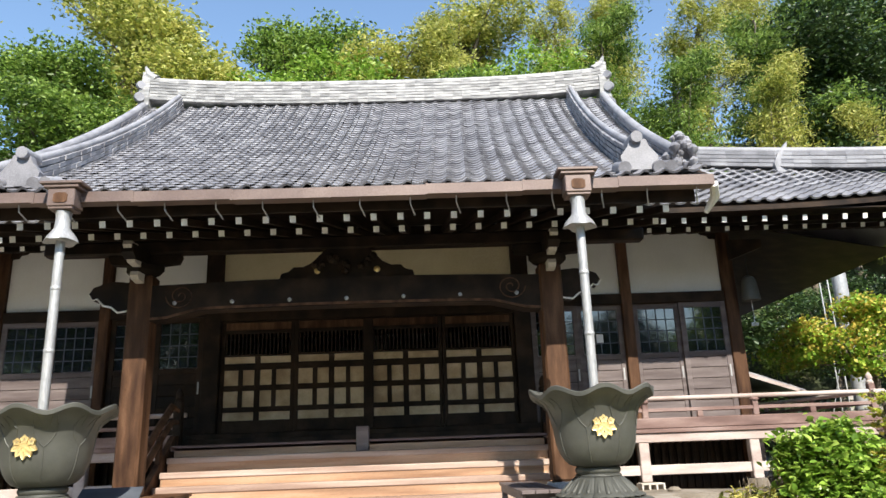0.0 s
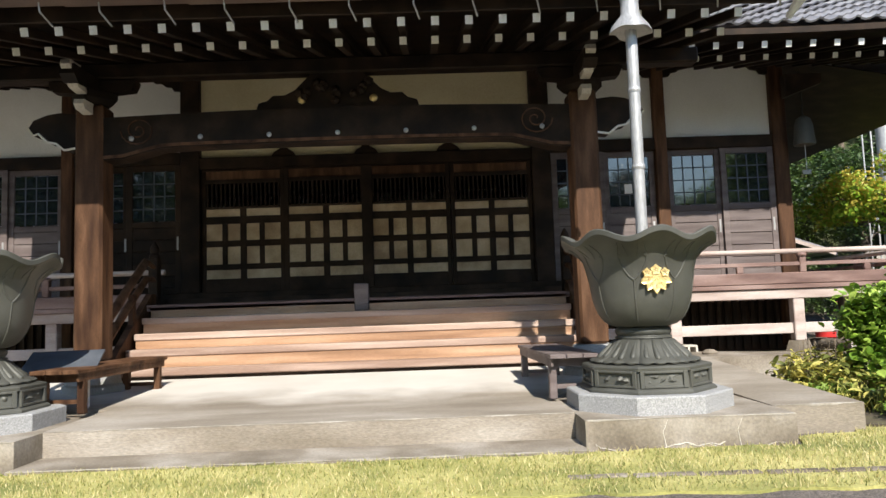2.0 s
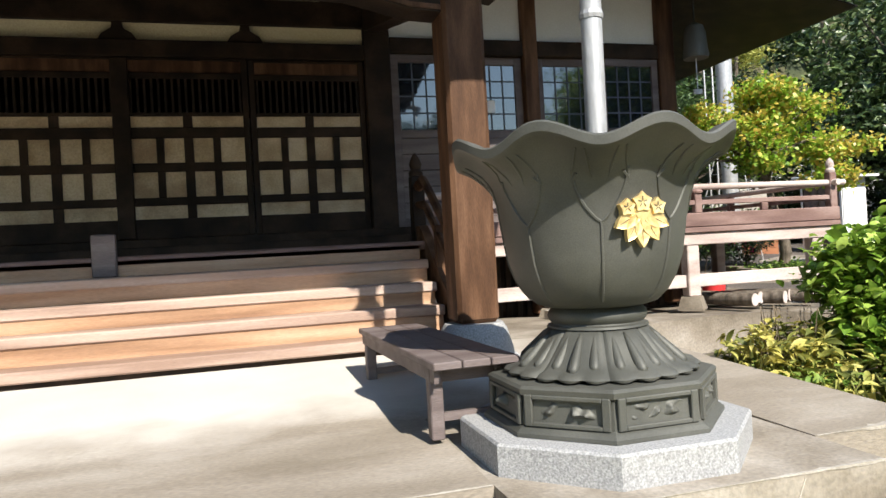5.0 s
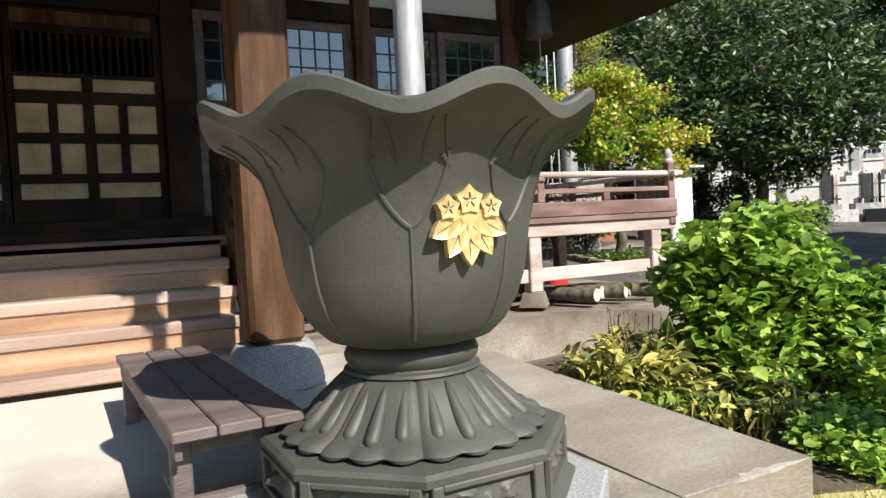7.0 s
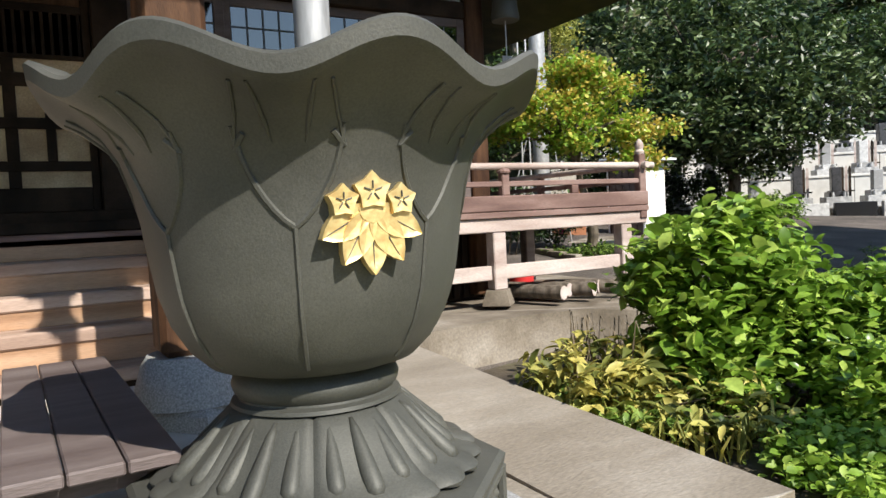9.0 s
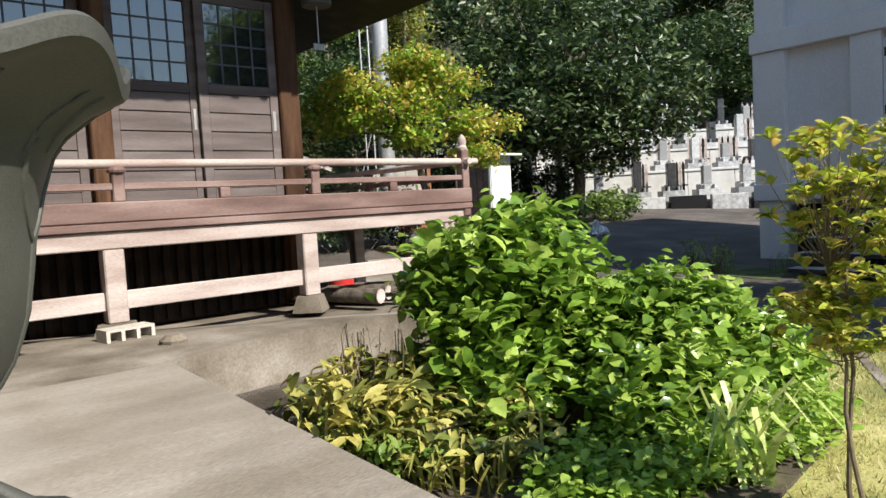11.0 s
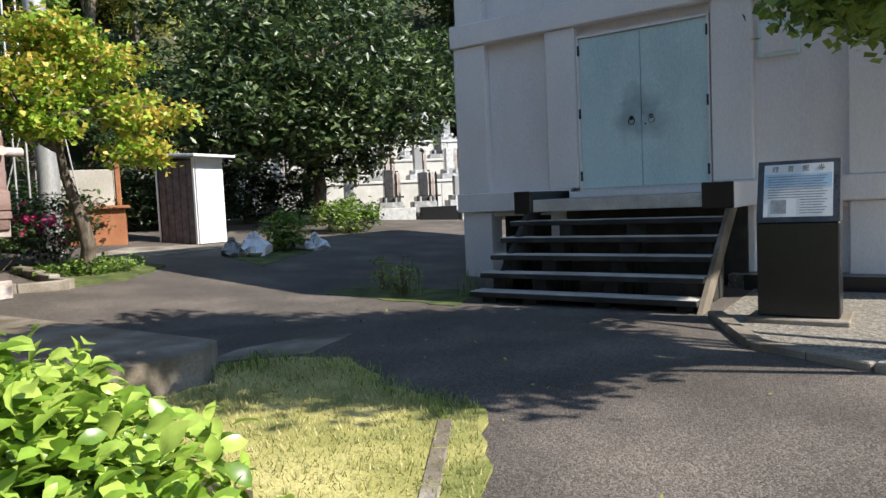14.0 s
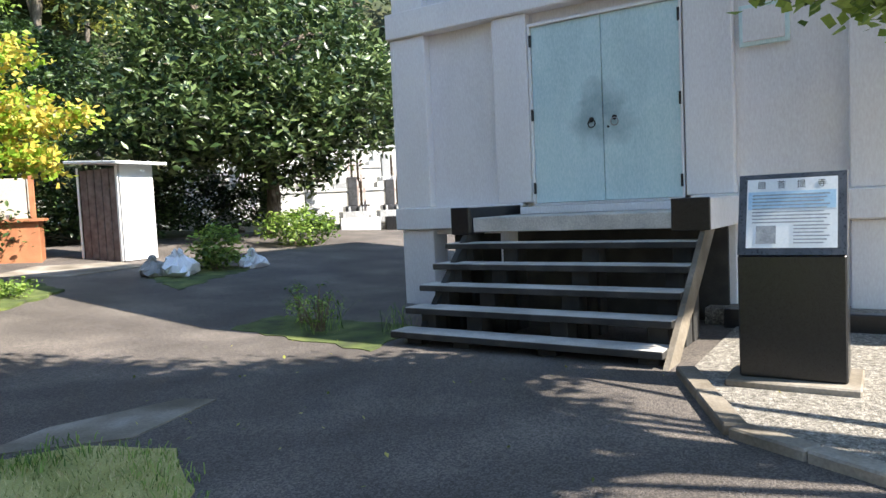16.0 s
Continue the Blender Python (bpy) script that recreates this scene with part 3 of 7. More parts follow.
flat_area("moss_patch", [(13.9, 16.2), (16.3, 17.2), (16.6, 18.4), (14.4, 17.6)], 0.02, MOSS, "mossy patch with weeds by the path", "moss", ragged=0.09)


# ---- temple hall ----
CX = -0.97


def mirror_x(x):
    return 2 * CX - x


hall = thing("temple_hall", "dark timber temple hall with white plaster and a grey tiled roof", "temple", at=(0, 0, 0))


def both(name, x0, y0, z0, x1, y1, z1, mat, c=0.01, label=""):
    part(name, Geo().box(x0, y0, z0, x1, y1, z1, c), mat, hall, label)
    part(name, Geo().box(mirror_x(x1), y0, z0, mirror_x(x0), y1, z1, c), mat, hall, label)


def centred(name, x0, y0, z0, x1, y1, z1, mat, c=0.01, label=""):
    return part(name, Geo().box(x0, y0, z0, x1, y1, z1, c), mat, hall, label)


XR, XL = 6.1, mirror_x(6.1)
# side and back walls
for name, x0, x1 in (("side_wall", XR - 0.12, XR - 0.02), ("side_wall", XL + 0.02, XL + 0.12)):
    part(name, Geo().box(x0, 13.8, 1.3, x1, 23.0, 4.95), PLASTER, hall, "white plaster side wall")
part("back_wall", Geo().box(XL + 0.12, 22.9, 1.3, XR - 0.12, 23.0, 4.95), PLASTER, hall)
part("hall_floor", Geo().box(XL + 0.12, 13.72, 1.30, XR - 0.12, 22.9, 1.42), WOOD_DARK, hall)
part("hall_ceiling", Geo().box(XL + 0.12, 13.72, 4.72, XR - 0.12, 22.9, 4.8), WOOD_DARK, hall)
# main posts
for x0, x1 in ((1.78, 2.1), (3.86, 4.06), (5.85, 6.1)):
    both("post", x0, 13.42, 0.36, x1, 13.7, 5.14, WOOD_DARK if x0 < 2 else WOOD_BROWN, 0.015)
for y in (15.6, 17.7, 19.8, 22.0):
    both("post", 5.86, y, 0.36, 6.11, y + 0.24, 4.95, WOOD_DARK, 0.015)
# sill, lintels, tie beams
centred("sill_beam", XL, 13.36, 1.36, XR, 13.70, 1.56, WOOD_DARK, 0.012)
for x0, x1 in ((2.1, 3.86), (4.06, 5.85)):
    both("lintel", x0, 13.44, 3.70, x1, 13.66, 3.90, WOOD_DARK)
    both("plaster_panel", x0, 13.53, 3.90, x1, 13.6, 5.14, PLASTER, 0.0, "white plaster panel")
    # curved dark brackets in the corners of the plaster
    for a, s in ((x0, 1), (x1, -1)):
        pts = [(a, 5.145), (a + s * 0.46, 5.145), (a + s * 0.44, 5.10), (a + s * 0.33, 5.095), (a + s * 0.27, 5.04), (a + s * 0.16, 5.02), (a + s * 0.12, 4.96), (a, 4.945)]
        part("bracket", Geo().prism(pts, 13.46, 13.528), WOOD_DARK, hall)
        part("bracket", Geo().prism([(mirror_x(u), w) for u, w in pts], 13.46, 13.528), WOOD_DARK, hall)
centred("head_beam", XL - 0.25, 13.40, 5.145, XR + 0.25, 13.72, 5.36, WOOD_DARK, 0.015)
centred("door_lintel", mirror_x(1.78), 13.42, 3.60, 1.78, 13.66, 3.79, WOOD_DARK, 0.01)
centred("plaster_panel", mirror_x(1.78), 13.53, 3.79, 1.78, 13.6, 5.14, CREAM, 0.0, "cream plaster strip over the doors")
centred("tie_beam", mirror_x(1.78), 13.44, 4.0, 1.78, 13.52, 4.3, WOOD_DARK)
for x in (CX - 1.37, CX, CX + 1.37):
    pts = [(x - 0.05, 3.99), (x + 0.05, 3.99), (x + 0.06, 3.92), (x + 0.16, 3.86), (x + 0.2, 3.795), (x - 0.2, 3.795), (x - 0.16, 3.86), (x - 0.06, 3.92)]
    part("bracket", Geo().prism(pts, 13.45, 13.527), WOOD_DARK, hall)
# lattice doors
DOOR_W = (1.78 - mirror_x(1.78)) / 4
for k in range(4):
    x0 = mirror_x(1.78) + k * DOOR_W
    d = new("lattice_door")
    d.parent = hall
    tagged(d, "dark lattice door leaf with cream panels")
    y0, y1 = (13.46, 13.52) if k in (1, 2) else (13.50, 13.56)
    fr = Geo()
    fr.box(x0 + 0.004, y0, 1.562, x0 + 0.075, y1, 3.596, 0.006).box(x0 + DOOR_W - 0.075, y0, 1.562, x0 + DOOR_W - 0.004, y1, 3.596, 0.006)
    for z0, z1 in ((1.562, 1.78), (1.93, 2.02), (2.31, 2.41), (2.69, 2.81), (2.94, 2.98), (3.36, 3.43), (3.575, 3.596)):
        fr.box(x0 + 0.075, y0, z0, x0 + DOOR_W - 0.075, y1, z1, 0.006)
    cw = (DOOR_W - 0.15) / 4
    for c in (1, 2, 3):
        w = 0.05 if c == 2 else 0.04
        z0, z1 = (1.78, 2.94) if c == 2 else (2.02, 2.69)
        fr.box(x0 + 0.075 + c * cw - w, y0 + 0.004, z0, x0 + 0.075 + c * cw + w, y1 - 0.004, z1, 0.004)
    part("frame", fr, WOOD_DARK, d)
    # cream panes, each its own board
    for z0, z1, n in ((1.78, 1.93, 2), (2.02, 2.31, 4), (2.41, 2.69, 4), (2.81, 2.94, 2)):
        for c in range(n):
            a, b = x0 + 0.075 + c * 4 * cw / n, x0 + 0.075 + (c + 1) * 4 * cw / n
            part("panel", Geo().box(a, y1 - 0.028, z0, b, y1 - 0.012, z1), PAPER, d)
    part("upper_board", Geo().box(x0 + 0.075, y1 - 0.03, 3.43, x0 + DOOR_W - 0.075, y1 - 0.012, 3.575), WOOD_BROWN, d, "plain brown board")
    sl = part("slat", Geo().box(-0.014, y0 + 0.012, 2.98, 0.014, y1 - 0.012, 3.36, 0.003), WOOD_DARK, d)
    sl.matrix_basis = pose(x0 + 0.1, 0, 0)
    for c in range(1, 17):
        share(sl, "slat", pose(x0 + 0.1 + c * (DOOR_W - 0.2) / 16, 0, 0), d)
part("door_stop", Geo().box(CX - 0.09, 13.40, 1.565, CX + 0.09, 13.455, 3.58, 0.008), WOOD_DARK, hall)


def sash_door(x0, x1, y, glass_from=2.76, boards=None):
    """A sliding door: panes above, boards below."""
    d = new("sliding_door")
    d.parent = hall
    tagged(d, "sliding door with small window panes above grey boards")
    fr = Geo()
    fr.box(x0, y, 1.562, x0 + 0.1, y + 0.045, 3.698, 0.005).box(x1 - 0.1, y, 1.562, x1, y + 0.045, 3.698, 0.005)
    for z0, z1 in ((1.562, 1.66), (glass_from - 0.1, glass_from), (3.60, 3.698)):
        fr.box(x0 + 0.1, y, z0, x1 - 0.1, y + 0.045, z1, 0.005)
    boards = boards or WOOD_PANEL
    part("frame", fr, boards, d)
    n = 5
    for k in range(n):
        h = (glass_from - 0.1 - 1.66) / n
        part("board", Geo().box(x0 + 0.1, y + 0.012, 1.66 + k * h + 0.004, x1 - 0.1, y + 0.034, 1.66 + (k + 1) * h - 0.006, 0.008), boards, d)
    part("backing", Geo().box(x0 + 0.1, y + 0.036, 1.66, x1 - 0.1, y + 0.042, glass_from - 0.1), WOOD_DARK, d)
    w, h = (x1 - x0 - 0.2) / 4, (3.60 - glass_from) / 4
    for k in (1, 2, 3):
        part("glazing_bar", Geo().box(x0 + 0.1 + k * w - 0.009, y + 0.008, glass_from, x0 + 0.1 + k * w + 0.009, y + 0.036, 3.60), FRAME_BLUE, d)
        part("glazing_bar", Geo().box(x0 + 0.1, y + 0.010, glass_from + k * h - 0.009, x1 - 0.1, y + 0.034, glass_from + k * h + 0.009), FRAME_BLUE, d)
    for i in range(4):
        for j in range(4):
            part("pane", Geo().box(x0 + 0.1 + i * w + 0.009, y + 0.018, glass_from + j * h + 0.009, x0 + 0.1 + (i + 1) * w - 0.009, y + 0.024, glass_from + (j + 1) * h - 0.009), GLASS, d)
    part("pull", Geo().box(x1 - 0.075, y - 0.004, 2.28, x1 - 0.045, y + 0.002, 2.5, 0.003), PIPE, d, "small metal finger pull")


for s0, s1 in ((2.1, 3.0), (2.98, 3.86), (4.06, 4.97), (4.95, 5.85)):
    y = 13.47 if s0 in (2.1, 4.95) else 13.53
    sash_door(s0, s1, y)
    # left inner doors: near-black boards hold the porch shade in their colour
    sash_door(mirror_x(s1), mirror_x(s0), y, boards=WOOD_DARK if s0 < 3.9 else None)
for x in (3.33, mirror_x(3.45)):
    p = solid("paper_notice", Geo().box(x, 13.513, 2.98, x + 0.13, 13.516, 3.14), WHITE_PAINT, "small white paper notice on the glass", "notice")

# veranda
deck = thing("veranda", "weathered timber veranda with a railing around the hall", "veranda")


def plank_row(parent, x0, x1, y0, y1, z0, z1, along, mat, n):
    for k in range(n):
        if along == "x":
            a, b = y0 + (y1 - y0) * k / n, y0 + (y1 - y0) * (k + 1) / n
            part("plank", Geo().box(x0, a + 0.002, z0, x1, b - 0.002, z1, 0.006), mat, parent)
        else:
            a, b = x0 + (x1 - x0) * k / n, x0 + (x1 - x0) * (k + 1) / n
            part("plank", Geo().box(a + 0.002, y0, z0, b - 0.002, y1, z1, 0.006), mat, parent)


DX0, DX1 = mirror_x(7.9), 7.9
plank_row(deck, DX0, DX1, 12.56, 13.36, 1.295, 1.36, "x", WOOD_DECK, 4)
plank_row(deck, 6.11, DX1, 13.36, 23.0, 1.295, 1.36, "y", WOOD_DECK, 8)
plank_row(deck, DX0, mirror_x(6.11), 13.36, 23.0, 1.295, 1.36, "y", WOOD_DECK, 8)
for x0, x1 in ((2.2, DX1), (DX0, mirror_x(2.2))):
    part("edge_beam", Geo().box(x0, 12.60, 1.14, x1, 12.74, 1.292, 0.01), WOOD_GREY, deck, "sun bleached edge beam")
    part("lower_rail", Geo().box(x0, 12.66, 0.61, x1, 12.72, 0.77, 0.008), WOOD_GREY, deck, "pale bleached horizontal rail")
    part("foot_beam", Geo().box(x0, 12.56, 1.364, x1, 12.70, 1.54, 0.012), WOOD_DECK, deck)
    part("middle_rail", Geo().box(x0, 12.60, 1.64, x1, 12.66, 1.70, 0.008), WOOD_DECK, deck)
    part("top_rail", Geo().tube([(x0, 12.63, 1.865), (x1 + 0.15, 12.63, 1.865)], 0.04, 12), WOOD_GREY, deck, smooth=True)
for s in (0, 1):
    f = (lambda x: x) if s == 0 else mirror_x
    for x in (2.42, 3.75, 5.65, 7.56):
        part("post", Geo().box(f(x) - 0.085, 12.61, 0.50, f(x) + 0.085, 12.77, 1.14, 0.012), WOOD_GREY, deck)
        part("stone_foot", Geo().lathe([(0.17, 0), (0.165, 0.02), (0.125, 0.16), (0.12, 0.17)], 4, (f(x), 12.69, 0.33), lambda a, i, r, z: (r * 1.3, z)), CONCRETE, deck)
    for x in (3.83, 5.75):
        part("baluster", Geo().box(f(x) - 0.05, 12.585, 1.54, f(x) + 0.05, 12.675, 1.83, 0.01), WOOD_DECK, deck)
        part("collar", Geo().lathe([(0.075, 0), (0.08, 0.02), (0.06, 0.05)], 12, (f(x), 12.63, 1.79)), WOOD_DECK, deck)
    for x in (4.78, 6.75):
        part("baluster", Geo().box(f(x) - 0.05, 12.60, 1.54, f(x) + 0.05, 12.66, 1.64, 0.008), WOOD_DECK, deck)
    nx = f(7.83)
    nw = Geo().box(nx - 0.055, 12.575, 1.2, nx + 0.055, 12.685, 2.0, 0.01)
    part("newel", nw, WOOD_DECK, deck)
    part("finial", Geo().lathe([(0.06, 0), (0.065, 0.03), (0.045, 0.06), (0.06, 0.1), (0.045, 0.15), (0.012, 0.19)], 12, (nx, 12.63, 2.0)), WOOD_GREY, deck, smooth=True)
    # railing along the side
    part("side_foot_beam", Geo().box(nx - 0.07, 12.7, 1.364, nx + 0.07, 23.0, 1.54, 0.012), WOOD_DECK, deck)
    part("side_middle_rail", Geo().box(nx - 0.03, 12.69, 1.64, nx + 0.03, 23.0, 1.70, 0.008), WOOD_DECK, deck)
    part("side_top_rail", Geo().tube([(nx, 12.5, 1.865), (nx, 23.0, 1.865)], 0.04, 12), WOOD_GREY, deck, smooth=True)
    for y in (14.6, 16.6, 18.6, 20.6):
        part("baluster", Geo().box(nx - 0.045, y, 1.54, nx + 0.045, y + 0.09, 1.83, 0.01), WOOD_DECK, deck)
        part("post", Geo().box(f(7.56) - 0.08, y, 0.3, f(7.56) + 0.08, y + 0.16, 1.292, 0.012), WOOD_GREY, deck)
# slatted screen under the hall
under = thing("crawlspace_screen", "dark upright slats closing the space below the floor", "screen", kind="structure")
for x0, x1 in ((2.2, 6.05), (mirror_x(6.05), mirror_x(2.2))):
    part("screen_back", Geo().box(x0, 13.62, 0.3, x1, 13.66, 1.36), WOOD_DARK, under)
    base = part("slat", Geo().box(-0.035, -0.02, 0.33, 0.035, 0.02, 1.355, 0.005), WOOD_DARK, under)
    n = int((x1 - x0) / 0.14)
    base.matrix_basis = pose(x0 + 0.07, 13.58, 0)
    for k in range(1, n):
        share(base, "slat", pose(x0 + 0.07 + k * 0.14, 13.58, 0), under)
part("screen_back", Geo().box(XR - 0.1, 13.7, 0.3, XR - 0.06, 23, 1.36), WOOD_DARK, under)

# stairs
stairs = thing("wooden_stairs", "broad worn orange brown timber steps up to the hall", "stairs")
SX0, SX1 = mirror_x(1.96), 1.96
for k, (y, z0, z1) in enumerate(((10.80, 0.45, 0.54), (11.05, 0.68, 0.77), (11.30, 0.88, 0.97), (11.55, 1.09, 1.18))):
    part("tread", Geo().box(SX0, y, z0, SX1, y + 0.31, z1, 0.012), WOOD_TREAD, stairs)
    part("riser", Geo().box(SX0 + 0.02, y + 0.27, z1 + 0.002, SX1 - 0.02, y + 0.30, z1 + 0.14, 0.0), WOOD_STAIR, stairs)
part("riser_base", Geo().box(SX0 + 0.02, 10.86, 0.36, SX1 - 0.02, 10.9, 0.448), WOOD_DARK, stairs)
part("top_step", Geo().box(SX0 - 0.2, 11.82, 1.27, SX1 + 0.2, 12.556, 1.36, 0.012), WOOD_DECK, stairs)
part("threshold_step", Geo().box(mirror_x(2.1), 12.9, 1.362, 2.1, 13.355, 1.46, 0.012), WOOD_DARK, stairs)
part("centre_post", Geo().box(CX - 0.06, 11.73, 1.182, CX + 0.14, 11.818, 1.56, 0.012), WOOD_PANEL, stairs)
for s, f in ((1, lambda x: x), (-1, mirror_x)):
    x = f(2.04)
    st = Geo().prism([(10.68, 0.38), (10.95, 0.38), (12.2, 1.30), (12.2, 1.52), (12.0, 1.52), (10.68, 0.58)], x - 0.045, x + 0.045, "x")
    part("stringer", st, WOOD_BROWN, stairs)
    for dz, r in ((0.30, 0.035), (0.55, 0.04)):
        part("hand_rail", Geo().tube([(x, 10.68, 0.57 + dz), (x, 11.3, 1.02 + dz), (x, 11.9, 1.43 + dz), (x, 12.2, 1.53 + dz * 0.7)], r, 8, 1.4), WOOD_BROWN, stairs, smooth=True)
    part("lower_newel", Geo().box(x - 0.05, 10.6, 0.37, x + 0.05, 10.7, 1.2, 0.01), WOOD_BROWN, stairs)
    part("newel_cap", Geo().lathe([(0.055, 0), (0.06, 0.02), (0.04, 0.05), (0.05, 0.08), (0.01, 0.15)], 10, (x, 10.65, 1.2)), WOOD_BROWN, stairs, smooth=True)
    part("upper_newel", Geo().box(x - 0.07, 12.14, 1.36, x + 0.07, 12.275, 2.05, 0.012), WOOD_DARK, stairs)
    part("newel_cap", Geo().lathe([(0.075, 0), (0.08, 0.03), (0.055, 0.07), (0.07, 0.12), (0.05, 0.18), (0.012, 0.24)], 12, (x, 12.21, 2.05)), WOOD_DARK, stairs, smooth=True)
    part("baluster", Geo().box(x - 0.04, 11.4, 0.98, x + 0.04, 11.48, 1.5, 0.008), WOOD_BROWN, stairs)

# porch columns and beams
for cx0 in (1.89, mirror_x(1.89)):
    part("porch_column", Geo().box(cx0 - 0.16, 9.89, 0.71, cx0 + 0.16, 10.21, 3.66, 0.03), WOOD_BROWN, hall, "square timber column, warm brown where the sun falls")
    part("column_stone", Geo().lathe([(0.36, 0), (0.36, 0.1), (0.32, 0.13)], 4, (cx0, 10.05, 0.33), lambda a, i, r, z: (r, z)), GRANITE, hall)
    part("column_stone", Geo().lathe([(0.30, 0), (0.29, 0.06), (0.25, 0.2), (0.22, 0.245)], 16, (cx0, 10.05, 0.46)), GRANITE, hall, smooth=True)
    # bracket blocks on the column
    part("bearing_block", Geo().lathe([(0.2, 0), (0.27, 0.07), (0.27, 0.15)], 4, (cx0, 10.05, 3.665), lambda a, i, r, z: (r, z)), WOOD_DARK, hall)
    part("bracket_arm", Geo().prism([(cx0 - 0.5, 3.93), (cx0 - 0.46, 3.84), (cx0 - 0.2, 3.815), (cx0 + 0.2, 3.815), (cx0 + 0.46, 3.84), (cx0 + 0.5, 3.93), (cx0 + 0.5, 3.96), (cx0 - 0.5, 3.96)], 9.97, 10.13), WOOD_DARK, hall)
    part("bracket_arm", Geo().prism([(9.4, 3.86), (9.5, 3.78), (9.85, 3.815), (10.2, 3.815), (10.2, 3.97), (9.4, 3.97)], cx0 - 0.08, cx0 + 0.08, "x"), WOOD_DARK, hall)
    # pale carved noses facing forward
    for z, y in ((3.60, 9.66), (3.80, 9.5), (3.95, 9.36)):
        part("carved_nose", Geo().prism([(y, z), (y + 0.05, z - 0.05), (y + 0.24, z - 0.07), (y + 0.24, z + 0.06), (y + 0.02, z + 0.055)], cx0 - 0.055, cx0 + 0.055, "x"), CONCRETE_PALE, hall, "pale painted carved nose")
    s = 1 if cx0 > CX else -1
    nose = [(0.16, 3.16), (0.30, 3.14), (0.40, 3.22), (0.50, 3.24), (0.60, 3.34), (0.66, 3.32), (0.72, 3.40), (0.66, 3.50), (0.50, 3.56), (0.36, 3.58), (0.16, 3.56)]
    part("beam_nose", Geo().prism([(cx0 + s * u, w) for u, w in nose], 9.95, 10.15), WOOD_DARK, hall, "carved beam end in the shape of a cloud")
    part("nose_edge", Geo().tube([(cx0 + s * u, 9.945, w) for u, w in nose[:7]], 0.014, 5), WOOD_END, hall, "thin white painted edge")
# rainbow beam with a slight arch
up, lo = [], []
for k in range(25):
    u = k / 24
    x = mirror_x(1.73) + u * (1.73 - mirror_x(1.73))
    arch = 0.05 * math.sin(math.pi * u)
    e = min(u, 1 - u)
    belly = 0.12 * smooth_step(0.02, 0.14, e)
    up.append((x, 3.50 + arch))
    lo.append((x, 3.0 + belly + arch * 0.5))
part("rainbow_beam", Geo().prism(up + lo[::-1], 9.92, 10.18), WOOD_DARK, hall, "massive dark carved rainbow beam")
part("beam_fillet", Geo().prism([(x, z + 0.05) for x, z in lo] + [(x, z + 0.015) for x, z in lo[::-1]], 9.908, 9.918), WOOD_BROWN, hall, "reddish worn edge along the beam")
for k in range(7):
    x = mirror_x(1.4) + k * (1.4 - mirror_x(1.4)) / 6
    part("metal_stud", Geo().lathe([(0.03, 0), (0.03, 0.01), (0.012, 0.02)], 8), PIPE, hall).matrix_basis = pose(x, 9.905, 3.24, 90)
# swirl carving on the beam ends
for s, f in ((1, lambda x: x), (-1, mirror_x)):
    pts = []
    for k in range(34):
        a = k * 0.38
        r = 0.02 + 0.0055 * k
        pts.append((f(1.33) + s * r * math.cos(a), 9.912, 3.34 + r * math.sin(a) * 0.9))
    part("carved_swirl", Geo().tube(pts, 0.009, 5), WOOD_BROWN, hall)
# frog leg strut with carving
fl = [(-0.95, 3.56), (-0.93, 3.63), (-0.82, 3.66), (-0.76, 3.72), (-0.62, 3.72), (-0.5, 3.78), (-0.3, 3.98), (0.3, 3.98), (0.5, 3.78), (0.62, 3.72), (0.76, 3.72), (0.82, 3.66), (0.93, 3.63), (0.95, 3.56)]
part("frog_leg_strut", Geo().prism([(CX + u, w) for u, w in fl], 9.98, 10.12), WOOD_DARK, hall, "dark carved strut above the beam")
for dx, dz in ((-0.42, 3.66), (0.42, 3.66)):
    part("gilt_boss", Geo().lathe([(0.05, 0), (0.045, 0.015), (0.015, 0.03)], 8), GOLD, hall).matrix_basis = pose(CX + dx, 9.975, dz, 90)
for k in range(16):
    a = random.uniform(-0.45, 0.45)
    part("carved_leaf", Geo().lathe([(0.01, -0.05), (0.06, -0.02), (0.05, 0.03), (0.01, 0.06)], 6), WOOD_DARK, hall).matrix_basis = pose(CX + a, 9.96, random.uniform(3.62, 3.86), random.uniform(0, 90), random.uniform(0, 180), 0)
centred("porch_purlin", mirror_x(3.3), 9.95, 3.975, 3.3, 10.15, 4.16, WOOD_DARK, 0.02)
# cross beams from porch to hall
for x in (1.89, mirror_x(1.89)):
    part("link_beam", Geo().prism([(10.2, 3.25), (11.5, 3.5), (13.42, 3.95), (13.42, 4.25), (11.5, 3.85), (10.2, 3.55)], x - 0.11, x + 0.11, "x"), WOOD_DARK, hall)


# ---- roof of the hall ----
RIDGE_Y, EAVE_Y = 16.5, 8.28


def front_z(y):
    s = (y - EAVE_Y) / (RIDGE_Y - EAVE_Y)
    return 4.26 + 5.34 * (0.82 * s + 0.18 * s * s)


def half_width(y):
    """Half the width of the front roof at a depth."""
    s = (y - EAVE_Y) / (RIDGE_Y - EAVE_Y)
    return 4.60 + 1.22 * s


def front_surface(u, v):
    y = EAVE_Y + (RIDGE_Y - EAVE_Y) * v
    k = 2 * u - 1
    lift = 0.10 * (1 - v) ** 2 * abs(k) ** 4
    return Vector((CX + half_width(y) * k, y, front_z(y) + lift))


